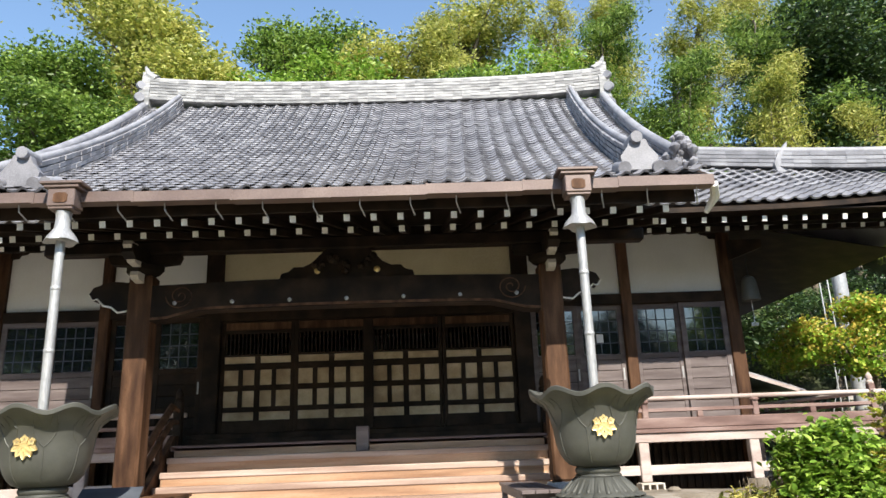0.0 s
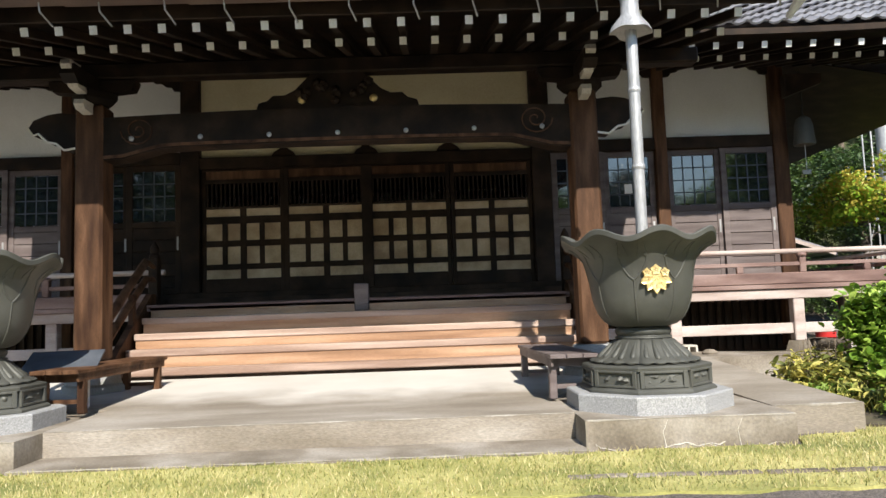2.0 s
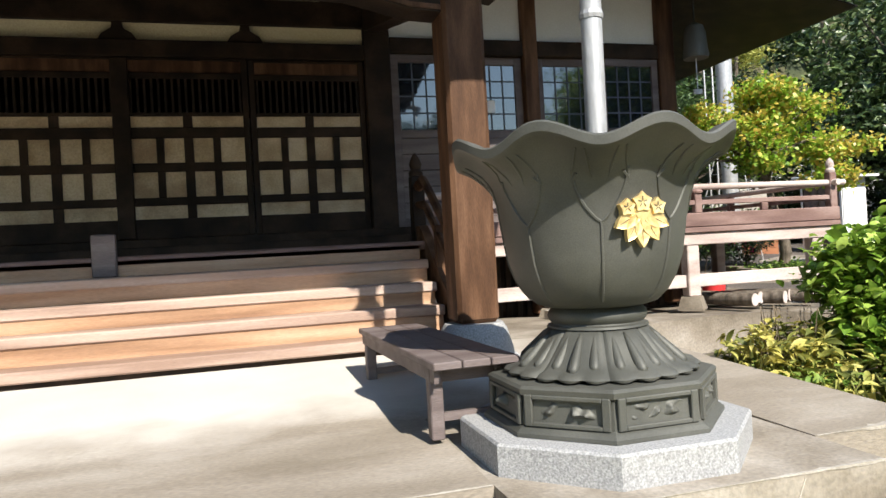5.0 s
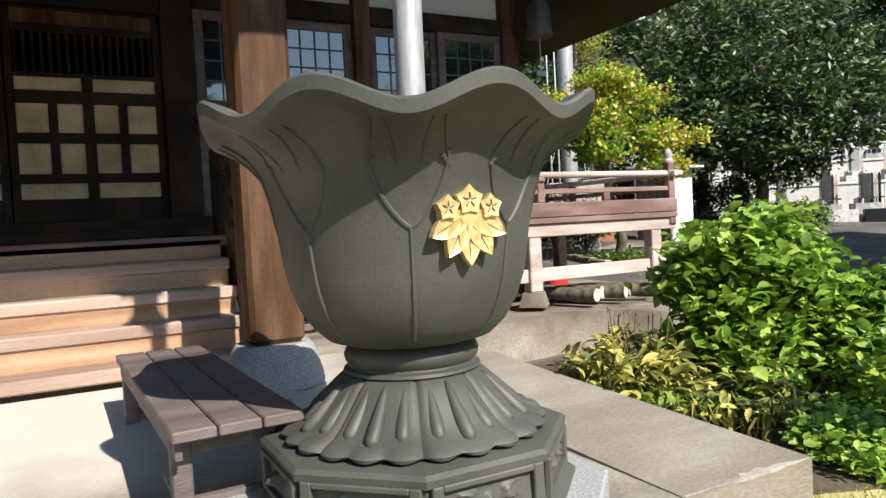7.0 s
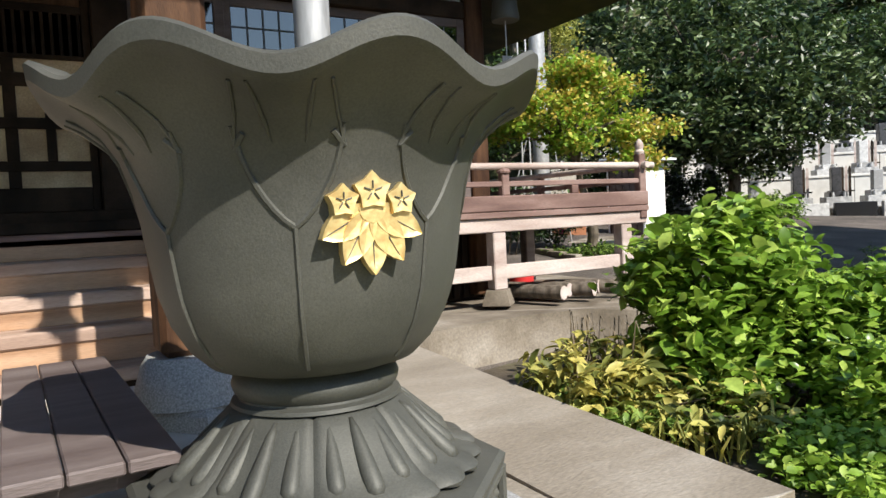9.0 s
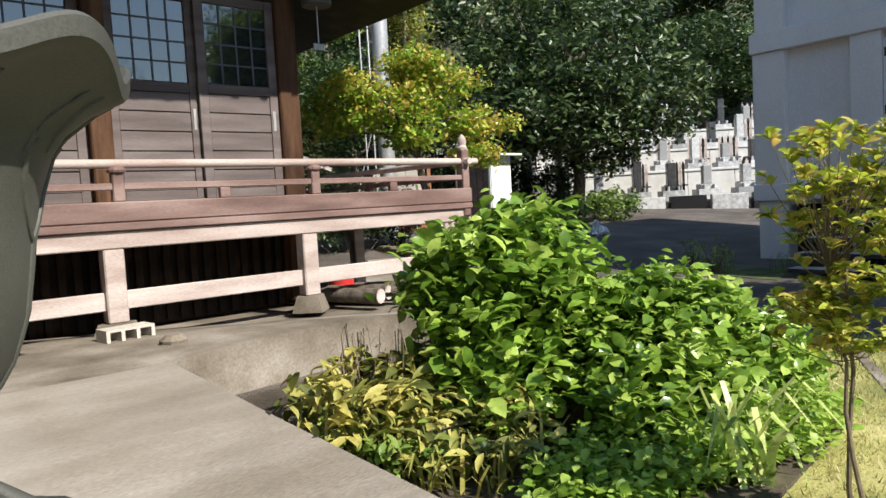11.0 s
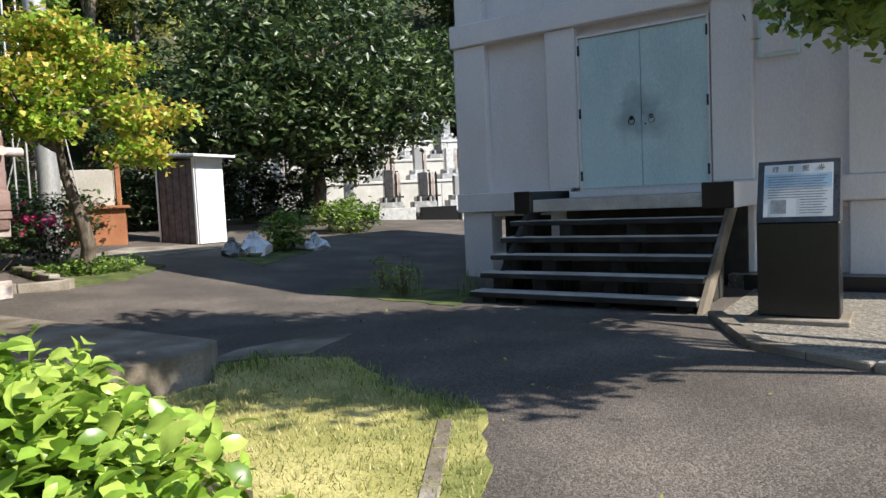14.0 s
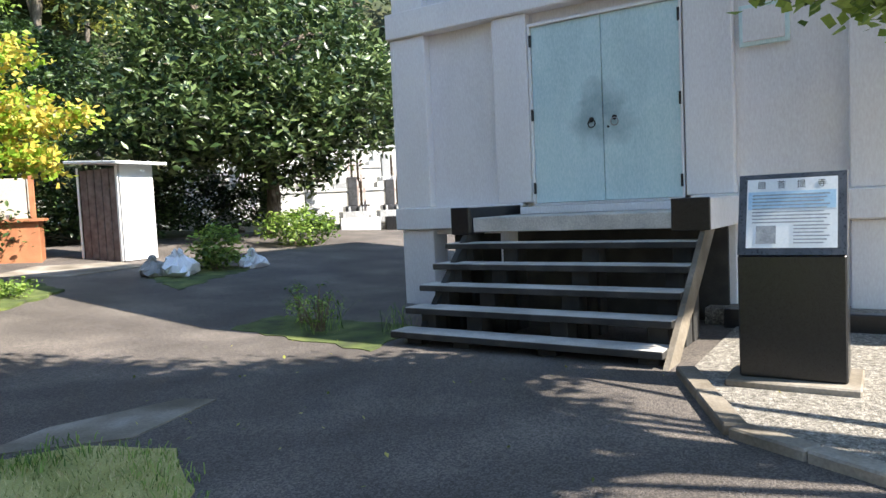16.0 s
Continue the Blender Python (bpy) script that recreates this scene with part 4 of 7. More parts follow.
roof = part("roof", Geo().grid(lambda u, v: front_surface(u, v) - Vector((0, 0, 0.05)), 24, 20, 0.10), WOOD_DARK, hall, "curved grey tiled roof")
part("rear_roof", Geo().grid(lambda u, v: (CX + (5.8 + 0.4 * v) * (2 * u - 1), RIDGE_Y + 8.0 * v, 9.6 - 4.6 * v + 0.5 * v * (1 - v)), 4, 8, 0.12), TILE, hall)
for s in (-1, 1):
    # gable wall below the ridge ends
    gx = CX + s * 4.9
    part("gable_wall", Geo().prism([(13.6, 4.9), (13.6, 6.9), (16.5, 9.2), (19.4, 6.9), (19.4, 4.9)], gx - 0.05, gx + 0.05, "x"), WOOD_DARK, hall)


def tile_mesh(w, d):
    """One wave shaped pan tile: x across, y up the slope, z outward."""
    geo = Geo()
    prof = ((0.0, 0.012), (0.28, -0.006), (0.55, 0.006), (0.78, 0.045), (1.0, 0.03))
    top = [(w * (u - 0.5), 0, z + 0.03) for u, z in prof]
    back = [(w * (u - 0.5), d * 1.12, z + 0.002) for u, z in prof]
    lip = [(x, 0.006, z - 0.03) for x, y, z in top]
    n = len(prof)
    geo.add(top + back + lip, [(k, k + 1, n + k + 1, n + k) for k in range(n - 1)] + [(2 * n + k, 2 * n + k + 1, k + 1, k) for k in range(n - 1)])
    return geo


def tile_frame(surface, u, v, du, dv):
    p = Vector(surface(u, v))
    a = (Vector(surface(min(1, u + du), v)) - Vector(surface(max(0, u - du), v))).normalized()
    b = (Vector(surface(u, min(1, v + dv))) - Vector(surface(u, max(0, v - dv)))).normalized()
    n = a.cross(b).normalized()
    b = n.cross(a)
    m = Matrix((a, b, n)).transposed().to_4x4()
    m.translation = p
    return m


def lay_tiles(surface, nu, nv, w, d, parent, singles, inside=None):
    """Tiles over a surface: the first rows singly, the rest as one part."""
    shape = tile_mesh(w, d)
    one = None
    rest = Geo()
    count = 0
    for j in range(nv):
        for i in range(nu):
            u, v = (i + 0.5) / nu, j / nv
            if inside and not inside(u, v):
                continue
            m = tile_frame(surface, u, v, 0.5 / nu, 0.5 / nv)
            m = m @ Matrix.Translation((random.uniform(-0.004, 0.004), random.uniform(-0.008, 0.008), random.uniform(0, 0.006))) @ Matrix.Rotation(random.uniform(-0.02, 0.02), 4, "Z")
            sx = (Vector(surface(min(1, u + 0.5 / nu), v)) - Vector(surface(max(0, u - 0.5 / nu), v))).length / w
            m = m @ Matrix.Diagonal((sx, 1, 1, 1))
            if count < singles:
                if one is None:
                    one = shape.mesh("roof_tile", TILE)
                    one.shade_smooth()
                    one.set_sharp_from_angle(angle=radians(40))
                o = new("roof_tile", one)
                o.parent = parent
                o.matrix_basis = m
                count += 1
            else:
                rest.add([m @ Vector(p) for p in shape.v], shape.f)
    r = part("roof_tiles", rest, TILE, parent, "rows of grey pan tiles", smooth=True, recalc=False)
    tagged(r, kind="stuff")


LATER = []
LATER.append(lambda: lay_tiles(front_surface, 38, 38, 0.26, 0.255, roof, 290))


def tile_stack(path, layers, width, parent, name, mat, cap=0.09, piece=0.3, lean=0.8):
    """A ridge of stacked flat tiles along a path, with a round cap."""
    geo = Geo()
    pts = [Vector(p) for p in path]
    for p, q in zip(pts, pts[1:]):
        d = q - p
        n = max(1, round(d.length / piece))
        side = Vector((d.y, -d.x, 0)).normalized()
        for layer in range(layers):
            w = width * (1 - (1 - lean) * layer / max(1, layers - 1))
            h = 0.085
            for k in range(n):
                a, b = p + d * min(1, k / n), p + d * min(1, (k + 0.995) / n)
                j = random.uniform(-0.008, 0.008)
                z0, z1 = layer * h + random.uniform(-0.004, 0.004), layer * h + h * 0.8
                vs = []
                for e in (a, b):
                    for sgn in (-1, 1):
                        for z in (z0, z1):
                            vs.append(e + side * (sgn * w / 2 + j) + Vector((0, 0, z)))
                geo.add(vs, [(0, 1, 3, 2), (4, 6, 7, 5), (0, 4, 5, 1), (2, 3, 7, 6), (1, 5, 7, 3), (0, 2, 6, 4)])
    tagged(part(name, geo, mat, parent, smooth=False, recalc=False), "stacked weathered ridge tiles", kind="stuff")
    part(name + "_core", Geo().tube([p + Vector((0, 0, layers * 0.04)) for p in pts], min(layers * 0.035, width * 0.4), 6), TILE, parent)
    part(name + "_cap", Geo().tube([p + Vector((0, 0, layers * 0.085 + 0.02)) for p in pts], cap, 10), mat, parent, smooth=True)


RX0, RX1 = CX - 5.68, CX + 5.72
ridge_path = [(RX0 + (RX1 - RX0) * k / 16, RIDGE_Y, 9.57 + 0.22 * abs(2 * k / 16 - 1) ** 3) for k in range(17)]
tile_stack(ridge_path, 7, 0.42, roof, "main_ridge", TILE_LIGHT, 0.08, 0.25)
for s in (-1, 1):
    kud = []
    for k in range(15):
        y = RIDGE_Y - 0.3 - (RIDGE_Y - 0.3 - 8.6) * k / 14
        kud.append((CX + s * (half_width(y) - 0.90 + 0.12 * (k / 14) ** 2), y, front_z(y) + 0.06))
    tile_stack(kud, 4, 0.24, roof, "descending_ridge", TILE, 0.05, 0.24)
    ver = [(CX + s * (half_width(EAVE_Y + 0.35 + 7.3 * k / 12) - 0.12), EAVE_Y + 0.35 + 7.3 * k / 12, front_z(EAVE_Y + 0.35 + 7.3 * k / 12) + 0.05) for k in range(13)]
    tile_stack(ver, 2, 0.22, roof, "verge_tiles", TILE, 0.085, 0.26)
    # ridge end ornament
    ex = CX + s * 5.78
    oni = [(16.1, 8.7), (16.9, 8.7), (16.85, 9.0), (16.78, 9.1), (16.82, 9.5), (16.72, 9.65), (16.74, 10.1), (16.6, 10.3), (16.56, 10.62), (16.44, 10.62), (16.4, 10.3), (16.26, 10.1), (16.28, 9.65), (16.18, 9.5), (16.22, 9.1), (16.15, 9.0)]
    part("ridge_end", Geo().prism(oni, ex - 0.13, ex + 0.13, "x"), TILE_LIGHT, roof)
    for z, r in ((8.95, 0.2), (9.35, 0.2), (9.8, 0.2), (10.15, 0.17)):
        part("ridge_end_roll", Geo().tube([(ex + s * 0.06, 16.0 + 0.5 - r * 1.6, z), (ex + s * 0.12, 16.5 - r * 1.2, z)], r * 0.6, 10), TILE, roof, smooth=True)
    part("ridge_horn", Geo().tube([(ex - s * 0.2, 16.5, 10.42), (ex, 16.5, 10.55), (ex + s * 0.1, 16.5, 10.8)], [0.13, 0.1, 0.03], 8), TILE_LIGHT, roof, smooth=True)
    # ornament at the foot of the descending ridge
    bx = CX + s * (half_width(8.5) - 0.80)
    part("ornament_plate", Geo().prism([(bx - 0.2, 4.45), (bx + 0.2, 4.45), (bx + 0.24, 4.63), (bx + 0.14, 4.76), (bx + 0.1, 4.86), (bx - 0.1, 4.86), (bx - 0.14, 4.76), (bx - 0.24, 4.63)], 8.43, 8.55), TILE, roof)
    part("ornament_roll", Geo().tube([(bx - 0.03 * s, 8.36, 4.87), (bx - 0.03 * s, 8.7, 4.9)], 0.075, 12), TILE, roof, smooth=True)
    for dx in (-0.22, 0.22, 0.36):
        part("ornament_roll", Geo().tube([(bx + dx, 8.36, 4.45), (bx + dx, 8.65, 4.56)], 0.085, 10), TILE, roof, smooth=True)
    # corner beast, one rough lump of tile clay
    lion = Geo()
    ox = CX + s * (half_width(8.5) - 0.22)
    rnd = random.Random(4)
    for k in range(46):
        a, r = rnd.uniform(0, 6.28), rnd.uniform(0, 0.19)
        c = Vector((ox + r * math.cos(a), 8.6 + r * math.sin(a) * 0.6, 4.45 + rnd.uniform(0, 0.46) * (1.15 - r * 1.6)))
        q = rnd.uniform(0.035, 0.08)
        lion.lathe([(0.01, -q), (q * 0.8, -q * 0.4), (q, 0.1 * q), (q * 0.6, q * 0.7), (0.01, q)], 7, c)
    part("corner_beast", lion, TILE, roof, "weathered clay roof ornament of a crouching beast", smooth=True)

# soffit and rafters of the porch
part("soffit", Geo().grid(lambda u, v: (CX + (4.4 - 0.05 * v) * (2 * u - 1), 8.42 + 5.0 * v, 4.17 + 1.24 * v), 2, 2, 0.03), WOOD_DARK, hall)


def rafter_row(parent, n, x0, x1, y0, z0, y1, z1, w, h):
    """Rafters side by side with pale painted ends."""
    slope = math.degrees(math.atan2(z1 - z0, y1 - y0))
    length = math.hypot(z1 - z0, y1 - y0)
    first = fixed(Geo().box(-w / 2, 0, -h, w / 2, length, 0, 0.006).mesh("rafter", WOOD_DARK))
    tip = fixed(Geo().box(-w / 2 + 0.003, -0.006, -h + 0.003, w / 2 - 0.003, -0.001, -0.003).mesh("rafter_end", WOOD_END))
    for k in range(n):
        x = x0 + (x1 - x0) * k / (n - 1)
        r = new("rafter", first)
        r.parent = parent
        r.matrix_basis = pose(x, y0, z0, slope)
        e = new("rafter_end", tip)
        e.parent = r


rafter_row(hall, 26, CX - 4.1, CX + 4.1, 8.47, 3.985, 13.4, 5.32, 0.08, 0.09)
rafter_row(hall, 26, CX - 4.1, CX + 4.1, 8.9, 3.96, 13.4, 5.18, 0.08, 0.085)
centred("eave_board", CX - 4.45, 8.40, 4.0, CX + 4.45, 8.43, 4.2, WOOD_DARK, 0.0)

# wings of the roof either side
for s in (-1, 1):
    f = (lambda x: x) if s > 0 else mirror_x

    def wing_front(u, v, f=f, s=s):
        uu = u if s > 0 else 1 - u
        e = Vector((f(3.5 + 6.1 * uu), 11.15, 4.88 + 0.30 * uu ** 3))
        r = Vector((f(3.5 + 6.0 * uu), 14.9 - 3.0 * uu, 7.15 - 1.62 * uu))
        p = e.lerp(r, v)
        p.z -= 0.10 * math.sin(math.pi * v) * (1 - uu)
        return p

    def wing_side(u, v, f=f, s=s):
        uu = u if s < 0 else 1 - u
        e = Vector((f(9.6), 11.15 + 13.6 * (1 - uu), 4.88 + 0.30 * uu ** 6))
        r = Vector((f(9.6 - 4.4 * min(1, (1 - uu) * 3)), 11.9 + 13 * (1 - uu), 5.5 + 1.5 * min(1, (1 - uu) * 3)))
        return e.lerp(r, v)

    wing = part("wing_roof", Geo().grid(lambda u, v: wing_front(u, v) - Vector((0, 0, 0.05)), 12, 6, 0.08), WOOD_DARK, hall, "lower tiled wing of the roof")
    part("wing_side", Geo().grid(wing_side, 12, 4, 0.08), TILE, hall)
    LATER.append(lambda wf=wing_front, w=wing, s=s: lay_tiles(wf, 24, 11, 0.255, 0.26, w, 130 if s > 0 else 20, (lambda u, v: v < 0.94)))
    tile_stack([(f(4.2 + 5.3 * k / 10), 14.55 - 2.65 * k / 10, 7.0 - 1.42 * k / 10 + 0.12 * (k / 10) ** 4) for k in range(11)], 4, 0.26, wing, "hip_ridge", TILE, 0.085, 0.28)
    px = f(7.2)
    part("hip_ornament", Geo().prism([(px - 0.16, 6.1), (px + 0.16, 6.1), (px + 0.2, 6.35), (px + 0.08, 6.55), (px + 0.12 * s, 6.75), (px - 0.1, 6.5), (px - 0.2, 6.3)], 12.95, 13.1), TILE, wing)
    rafter_row(hall, 18, f(3.75), f(9.5), 11.28, 4.70, 13.5, 5.3, 0.085, 0.095)
    rafter_row(hall, 18, f(3.65), f(9.4), 11.75, 4.68, 13.5, 5.15, 0.08, 0.085)
    part("wing_soffit", Geo().grid(lambda u, v: (f(3.5 + 6.0 * u), 11.2 + 2.5 * v, 4.79 + 0.58 * v), 2, 2, 0.02), WOOD_DARK, hall)
    part("side_soffit", Geo().grid(lambda u, v: (f(6.0 + 3.6 * u), 13.7 + 10.0 * v, 5.34 - 0.66 * u), 2, 2, 0.02), WOOD_DARK, hall)
    part("corner_bracket", Geo().prism([(f(5.9), 4.4), (f(6.5), 4.62), (f(6.5), 4.78), (f(5.9), 4.78)], 13.0, 13.15), WOOD_DARK, hall)

# gutter and rain pipes
gutter = thing("rain_gutter", "long brown box gutter along the porch eave", "gutter")
n = 8
for k in range(n):
    x0, x1 = CX - 4.6 + 9.2 * k / n, CX - 4.6 + 9.2 * (k + 1) / n
    z = 4.075 + 0.05 * abs((x0 + x1) / 2 - CX) / 4.8
    gg = Geo().box(x0 + 0.002, 8.12, z, x1 - 0.002, 8.135, z + 0.13, 0.003).box(x0 + 0.002, 8.135, z, x1 - 0.002, 8.28, z + 0.012).box(x0 + 0.002, 8.28, z, x1 - 0.002, 8.292, z + 0.13)
    part("gutter_length", gg, COPPER, gutter)
    part("joint", Geo().box(x0 - 0.012, 8.112, z - 0.004, x0 + 0.012, 8.118, z + 0.134), COPPER, gutter)
    part("hanger", Geo().tube([(x0 + 0.35, 8.2, z), (x0 + 0.35, 8.22, z - 0.08), (x0 + 0.4, 8.36, z - 0.17)], 0.009, 5), PIPE, gutter)
    part("hanger", Geo().tube([(x0 + 0.95, 8.2, z), (x0 + 0.95, 8.22, z - 0.08), (x0 + 1.0, 8.36, z - 0.17)], 0.009, 5), PIPE, gutter)
part("gutter_end", Geo().tube([(CX + 4.62, 8.2, 4.15), (CX + 4.70, 8.4, 4.06), (CX + 4.62, 8.55, 3.9)], [0.05, 0.06, 0.03], 8), WOOD_END, gutter, "white end piece", smooth=True)
for px in (1.95, -4.02):
    pipe = thing("rain_pipe", "pale grey rain pipe below an ornate brown hopper", "downpipe", "pipes over the kettles", at=(px, 8.08, -0.13))
    part("hopper_rim", Geo().box(-0.24, -0.16, 4.40, 0.24, 0.13, 4.44, 0.01).box(-0.20, -0.14, 4.36, 0.20, 0.12, 4.398, 0.01), COPPER, pipe)
    part("hopper", Geo().box(-0.155, -0.12, 4.14, 0.155, 0.12, 4.357, 0.012), COPPER, pipe)
    part("hopper_panel", Geo().prism([(-0.08, 4.2), (-0.05, 4.18), (0.05, 4.18), (0.08, 4.2), (0.08, 4.28), (0.05, 4.30), (-0.05, 4.30), (-0.08, 4.28)], -0.13, -0.122), WOOD_BROWN, pipe)
    part("hopper_base", Geo().box(-0.14, -0.11, 4.11, 0.14, 0.11, 4.137, 0.008), COPPER, pipe)

    def flare(a, i, r, z):
        return (r * (1 + (0.25 if i < 2 else 0) * math.cos(2 * a) ** 2), z - (0.03 if i == 0 else 0) * math.cos(2 * a) ** 2)
    part("flared_cup", Geo().lathe([(0.16, 3.76), (0.135, 3.80), (0.085, 3.90), (0.08, 4.02), (0.09, 4.10)], 24, (0, 0, 0), flare), PIPE, pipe, "grey flared metal cup", smooth=True)
    part("pipe", Geo().tube([(0, 0, 3.8), (0, 0.01, 2.9), (0, 0.03, 1.5)], 0.052, 14), PIPE, pipe, smooth=True)
    for z in (2.5, 3.2):
        part("pipe_joint", Geo().lathe([(0.056, -0.02), (0.06, 0), (0.056, 0.02)], 14, (0, 0.015 if z < 3 else 0.005, z)), PIPE, pipe)


# ---- bronze rain kettles ----
def kettle(at, turn):
    """A lotus shaped bronze kettle on an eight sided base and granite plinth."""
    k = thing("bronze_kettle", "large dark bronze lotus shaped rain kettle with a gilt emblem", "water kettle", "pair of kettles", at=at, turn=turn)

    # octagon corners lie at multiples of 45 degrees plus 22.5
    def ring8(prof):
        geo = Geo()
        geo.lathe(prof, 8)
        turn8 = Matrix.Rotation(math.pi / 8, 4, "Z")
        geo.v = [tuple(turn8 @ Vector(p)) for p in geo.v]
        return geo
    part("plinth", ring8([(0.71, -0.018), (0.71, 0.138), (0.70, 0.15)]), GRANITE, k, "speckled grey granite octagonal plinth")
    part("base", ring8([(0.585, 0.152), (0.585, 0.170), (0.565, 0.185), (0.542, 0.198), (0.532, 0.325), (0.552, 0.335), (0.557, 0.36), (0.54, 0.372), (0.40, 0.385)]), BRONZE, k)
    # sunken panels with frames and floral relief
    rnd = random.Random(7)
    for j in range(8):
        a = math.pi / 4 * j
        m = Matrix.Rotation(a + math.pi / 2, 4, "Z") @ Matrix.Translation((0, -0.496, -0.028))
        panel = Geo()
        panel.box(-0.195, -0.022, 0.225, -0.158, 0.0, 0.365, 0.004, m).box(0.158, -0.022, 0.225, 0.195, 0.0, 0.365, 0.004, m)
        panel.box(-0.158, -0.022, 0.225, 0.158, 0.0, 0.245, 0.004, m).box(-0.158, -0.022, 0.345, 0.158, 0.0, 0.365, 0.004, m)
        pf = part("panel_frame", panel, BRONZE, k)
        rel = Geo()
        seed = rnd.uniform(0, 50)

        def carve(u, v):
            x, z = -0.13 + 0.26 * u, 0.262 + 0.07 * v
            e = min(1.0, 6 * min(u, 1 - u), 3 * min(v, 1 - v))
            hgt = max(0.0, noise.noise(Vector((x * 22, seed, z * 26))) + 0.12) * 0.055 * e
            return m @ Vector((x, 0.002 - hgt, z))
        rel.grid(carve, 30, 10)
        part("relief", rel, BRONZE, pf, smooth=True)

    # eight drooping petals, each with three rounded tongues and a lobed edge
    def lotus(a, i, r, z):
        p = abs(math.cos(12 * a))
        edge = 1.0 if i < 4 else 0.0
        cleft = math.exp(-(((a % (math.pi / 4)) - math.pi / 8) / 0.03) ** 2)
        return (r * (1 + 0.045 * edge * p - 0.02 * cleft), z + (0.012 * (1 - p) if i < 2 else 0) - 0.006 * cleft)
    part("lotus_foot", Geo().lathe([(0.435, 0.380), (0.452, 0.386), (0.455, 0.398), (0.44, 0.412), (0.405, 0.424), (0.365, 0.455), (0.318, 0.505), (0.272, 0.557), (0.246, 0.580), (0.232, 0.588)], 192, (0, 0, 0), lotus), BRONZE, k, smooth=True)
    ribs = Geo()
    for j in range(8):
        for da, reach in ((-0.24, 0.94), (0.0, 1.0), (0.24, 0.94)):
            a = math.pi / 4 * j + da
            pts = [(r * reach * math.cos(a), r * reach * math.sin(a), z + (1 - reach) * 0.5 * (0.6 - z)) for r, z in ((0.416, 0.418), (0.398, 0.426), (0.362, 0.458), (0.318, 0.503), (0.278, 0.548), (0.252, 0.574))]
            ribs.tube(pts, [0.012, 0.026, 0.026, 0.021, 0.014, 0.006], 10)
    part("petal_ribs", ribs, BRONZE, k, smooth="all")
    part("neck", Geo().lathe([(0.230, 0.583), (0.248, 0.590), (0.244, 0.600), (0.226, 0.606), (0.224, 0.612), (0.238, 0.628), (0.243, 0.648), (0.236, 0.668), (0.222, 0.680), (0.205, 0.70)], 48), BRONZE, k, smooth=True)
    # bowl, outside and inside, with a waved rim
    prof = [(0.17, 0.685), (0.24, 0.69), (0.295, 0.707), (0.345, 0.755), (0.390, 0.83), (0.420, 0.92), (0.436, 1.02), (0.447, 1.10), (0.463, 1.19), (0.489, 1.27), (0.532, 1.338), (0.592, 1.388), (0.640, 1.412), (0.662, 1.422), (0.670, 1.430), (0.674, 1.468), (0.664, 1.477),
            (0.59, 1.455), (0.53, 1.41), (0.475, 1.33), (0.44, 1.2), (0.42, 1.1), (0.40, 1.0), (0.37, 0.88), (0.33, 0.8), (0.17, 0.76)]

    def wave(a, i, r, z):
        t = smooth_step(1.15, 1.43, z)
        c = math.cos(8 * a)
        return (r * (1 + 0.022 * t * c), z + 0.038 * t * c)
    part("bowl", Geo().lathe(prof, 160, (0, 0, 0), wave), BRONZE, k, smooth=True)
    part("water", Geo().lathe([(0.37, 0.92), (0.37, 0.925)], 40), GLASS, k, "dark still water")
    # raised petal seams
    def seam(pts, r):
        part("petal_seam", Geo().tube(pts, r, 6), BRONZE, k, smooth=True)

    def on_bowl(a, z):
        for (r0, z0), (r1, z1) in zip(prof[:14], prof[1:15]):
            if z0 <= z <= z1:
                r = r0 + (r1 - r0) * (z - z0) / (z1 - z0)
                rr, zz = wave(a, 0, r, z)
                return Vector((rr * math.cos(a), rr * math.sin(a), zz))
        return Vector((0.44 * math.cos(a), 0.44 * math.sin(a), z))
    for j in range(8):
        a = math.pi / 4 * j + math.pi / 8
        z1 = 1.085
        seam([on_bowl(a, 0.73 + (z1 - 0.73) * q / 8) for q in range(9)], 0.0075)
        for sg in (-1, 1):
            pts = []
            for q in range(9):
                w = q / 8
                pts.append(on_bowl(a + sg * (math.pi / 8) * 0.62 * (1 - (1 - w) ** 1.8), z1 + 0.22 * w ** 1.2))
            seam(pts, [0.0075] * 8 + [0.005])
        b = math.pi / 4 * j
        for sg in (-1, 1):
            seam([on_bowl(b + sg * (0.14 + 0.02 * q), 1.26 + 0.035 * q) for q in range(5)], 0.005)
            seam([on_bowl(b + sg * (0.145 + 0.045 * q * 0.4), 1.262 + 0.012 * q) for q in range(4)], 0.008)
    for j in range(8):
        a = math.pi / 4 * j + math.pi / 8
        for da in (-0.10, 0.10):
            seam([on_bowl(a + da * (0.75 + 0.06 * q), 1.29 + 0.02 * q) for q in range(7)], [0.002, 0.004, 0.006, 0.007, 0.007, 0.006, 0.004])
    # gilt emblem: leaves below, three blossoms above
    em = new("emblem")
    em.parent = k
    tagged(em, "gilt emblem of leaves and three blossoms")
    ea = EMBLEM_ANGLE
    c0 = on_bowl(ea, 1.10)
    basis = Matrix.Rotation(ea + math.pi / 2, 4, "Z") @ Matrix.Scale(1.12, 4)
    basis.translation = c0 + Vector((math.cos(ea), math.sin(ea), 0)) * 0.006

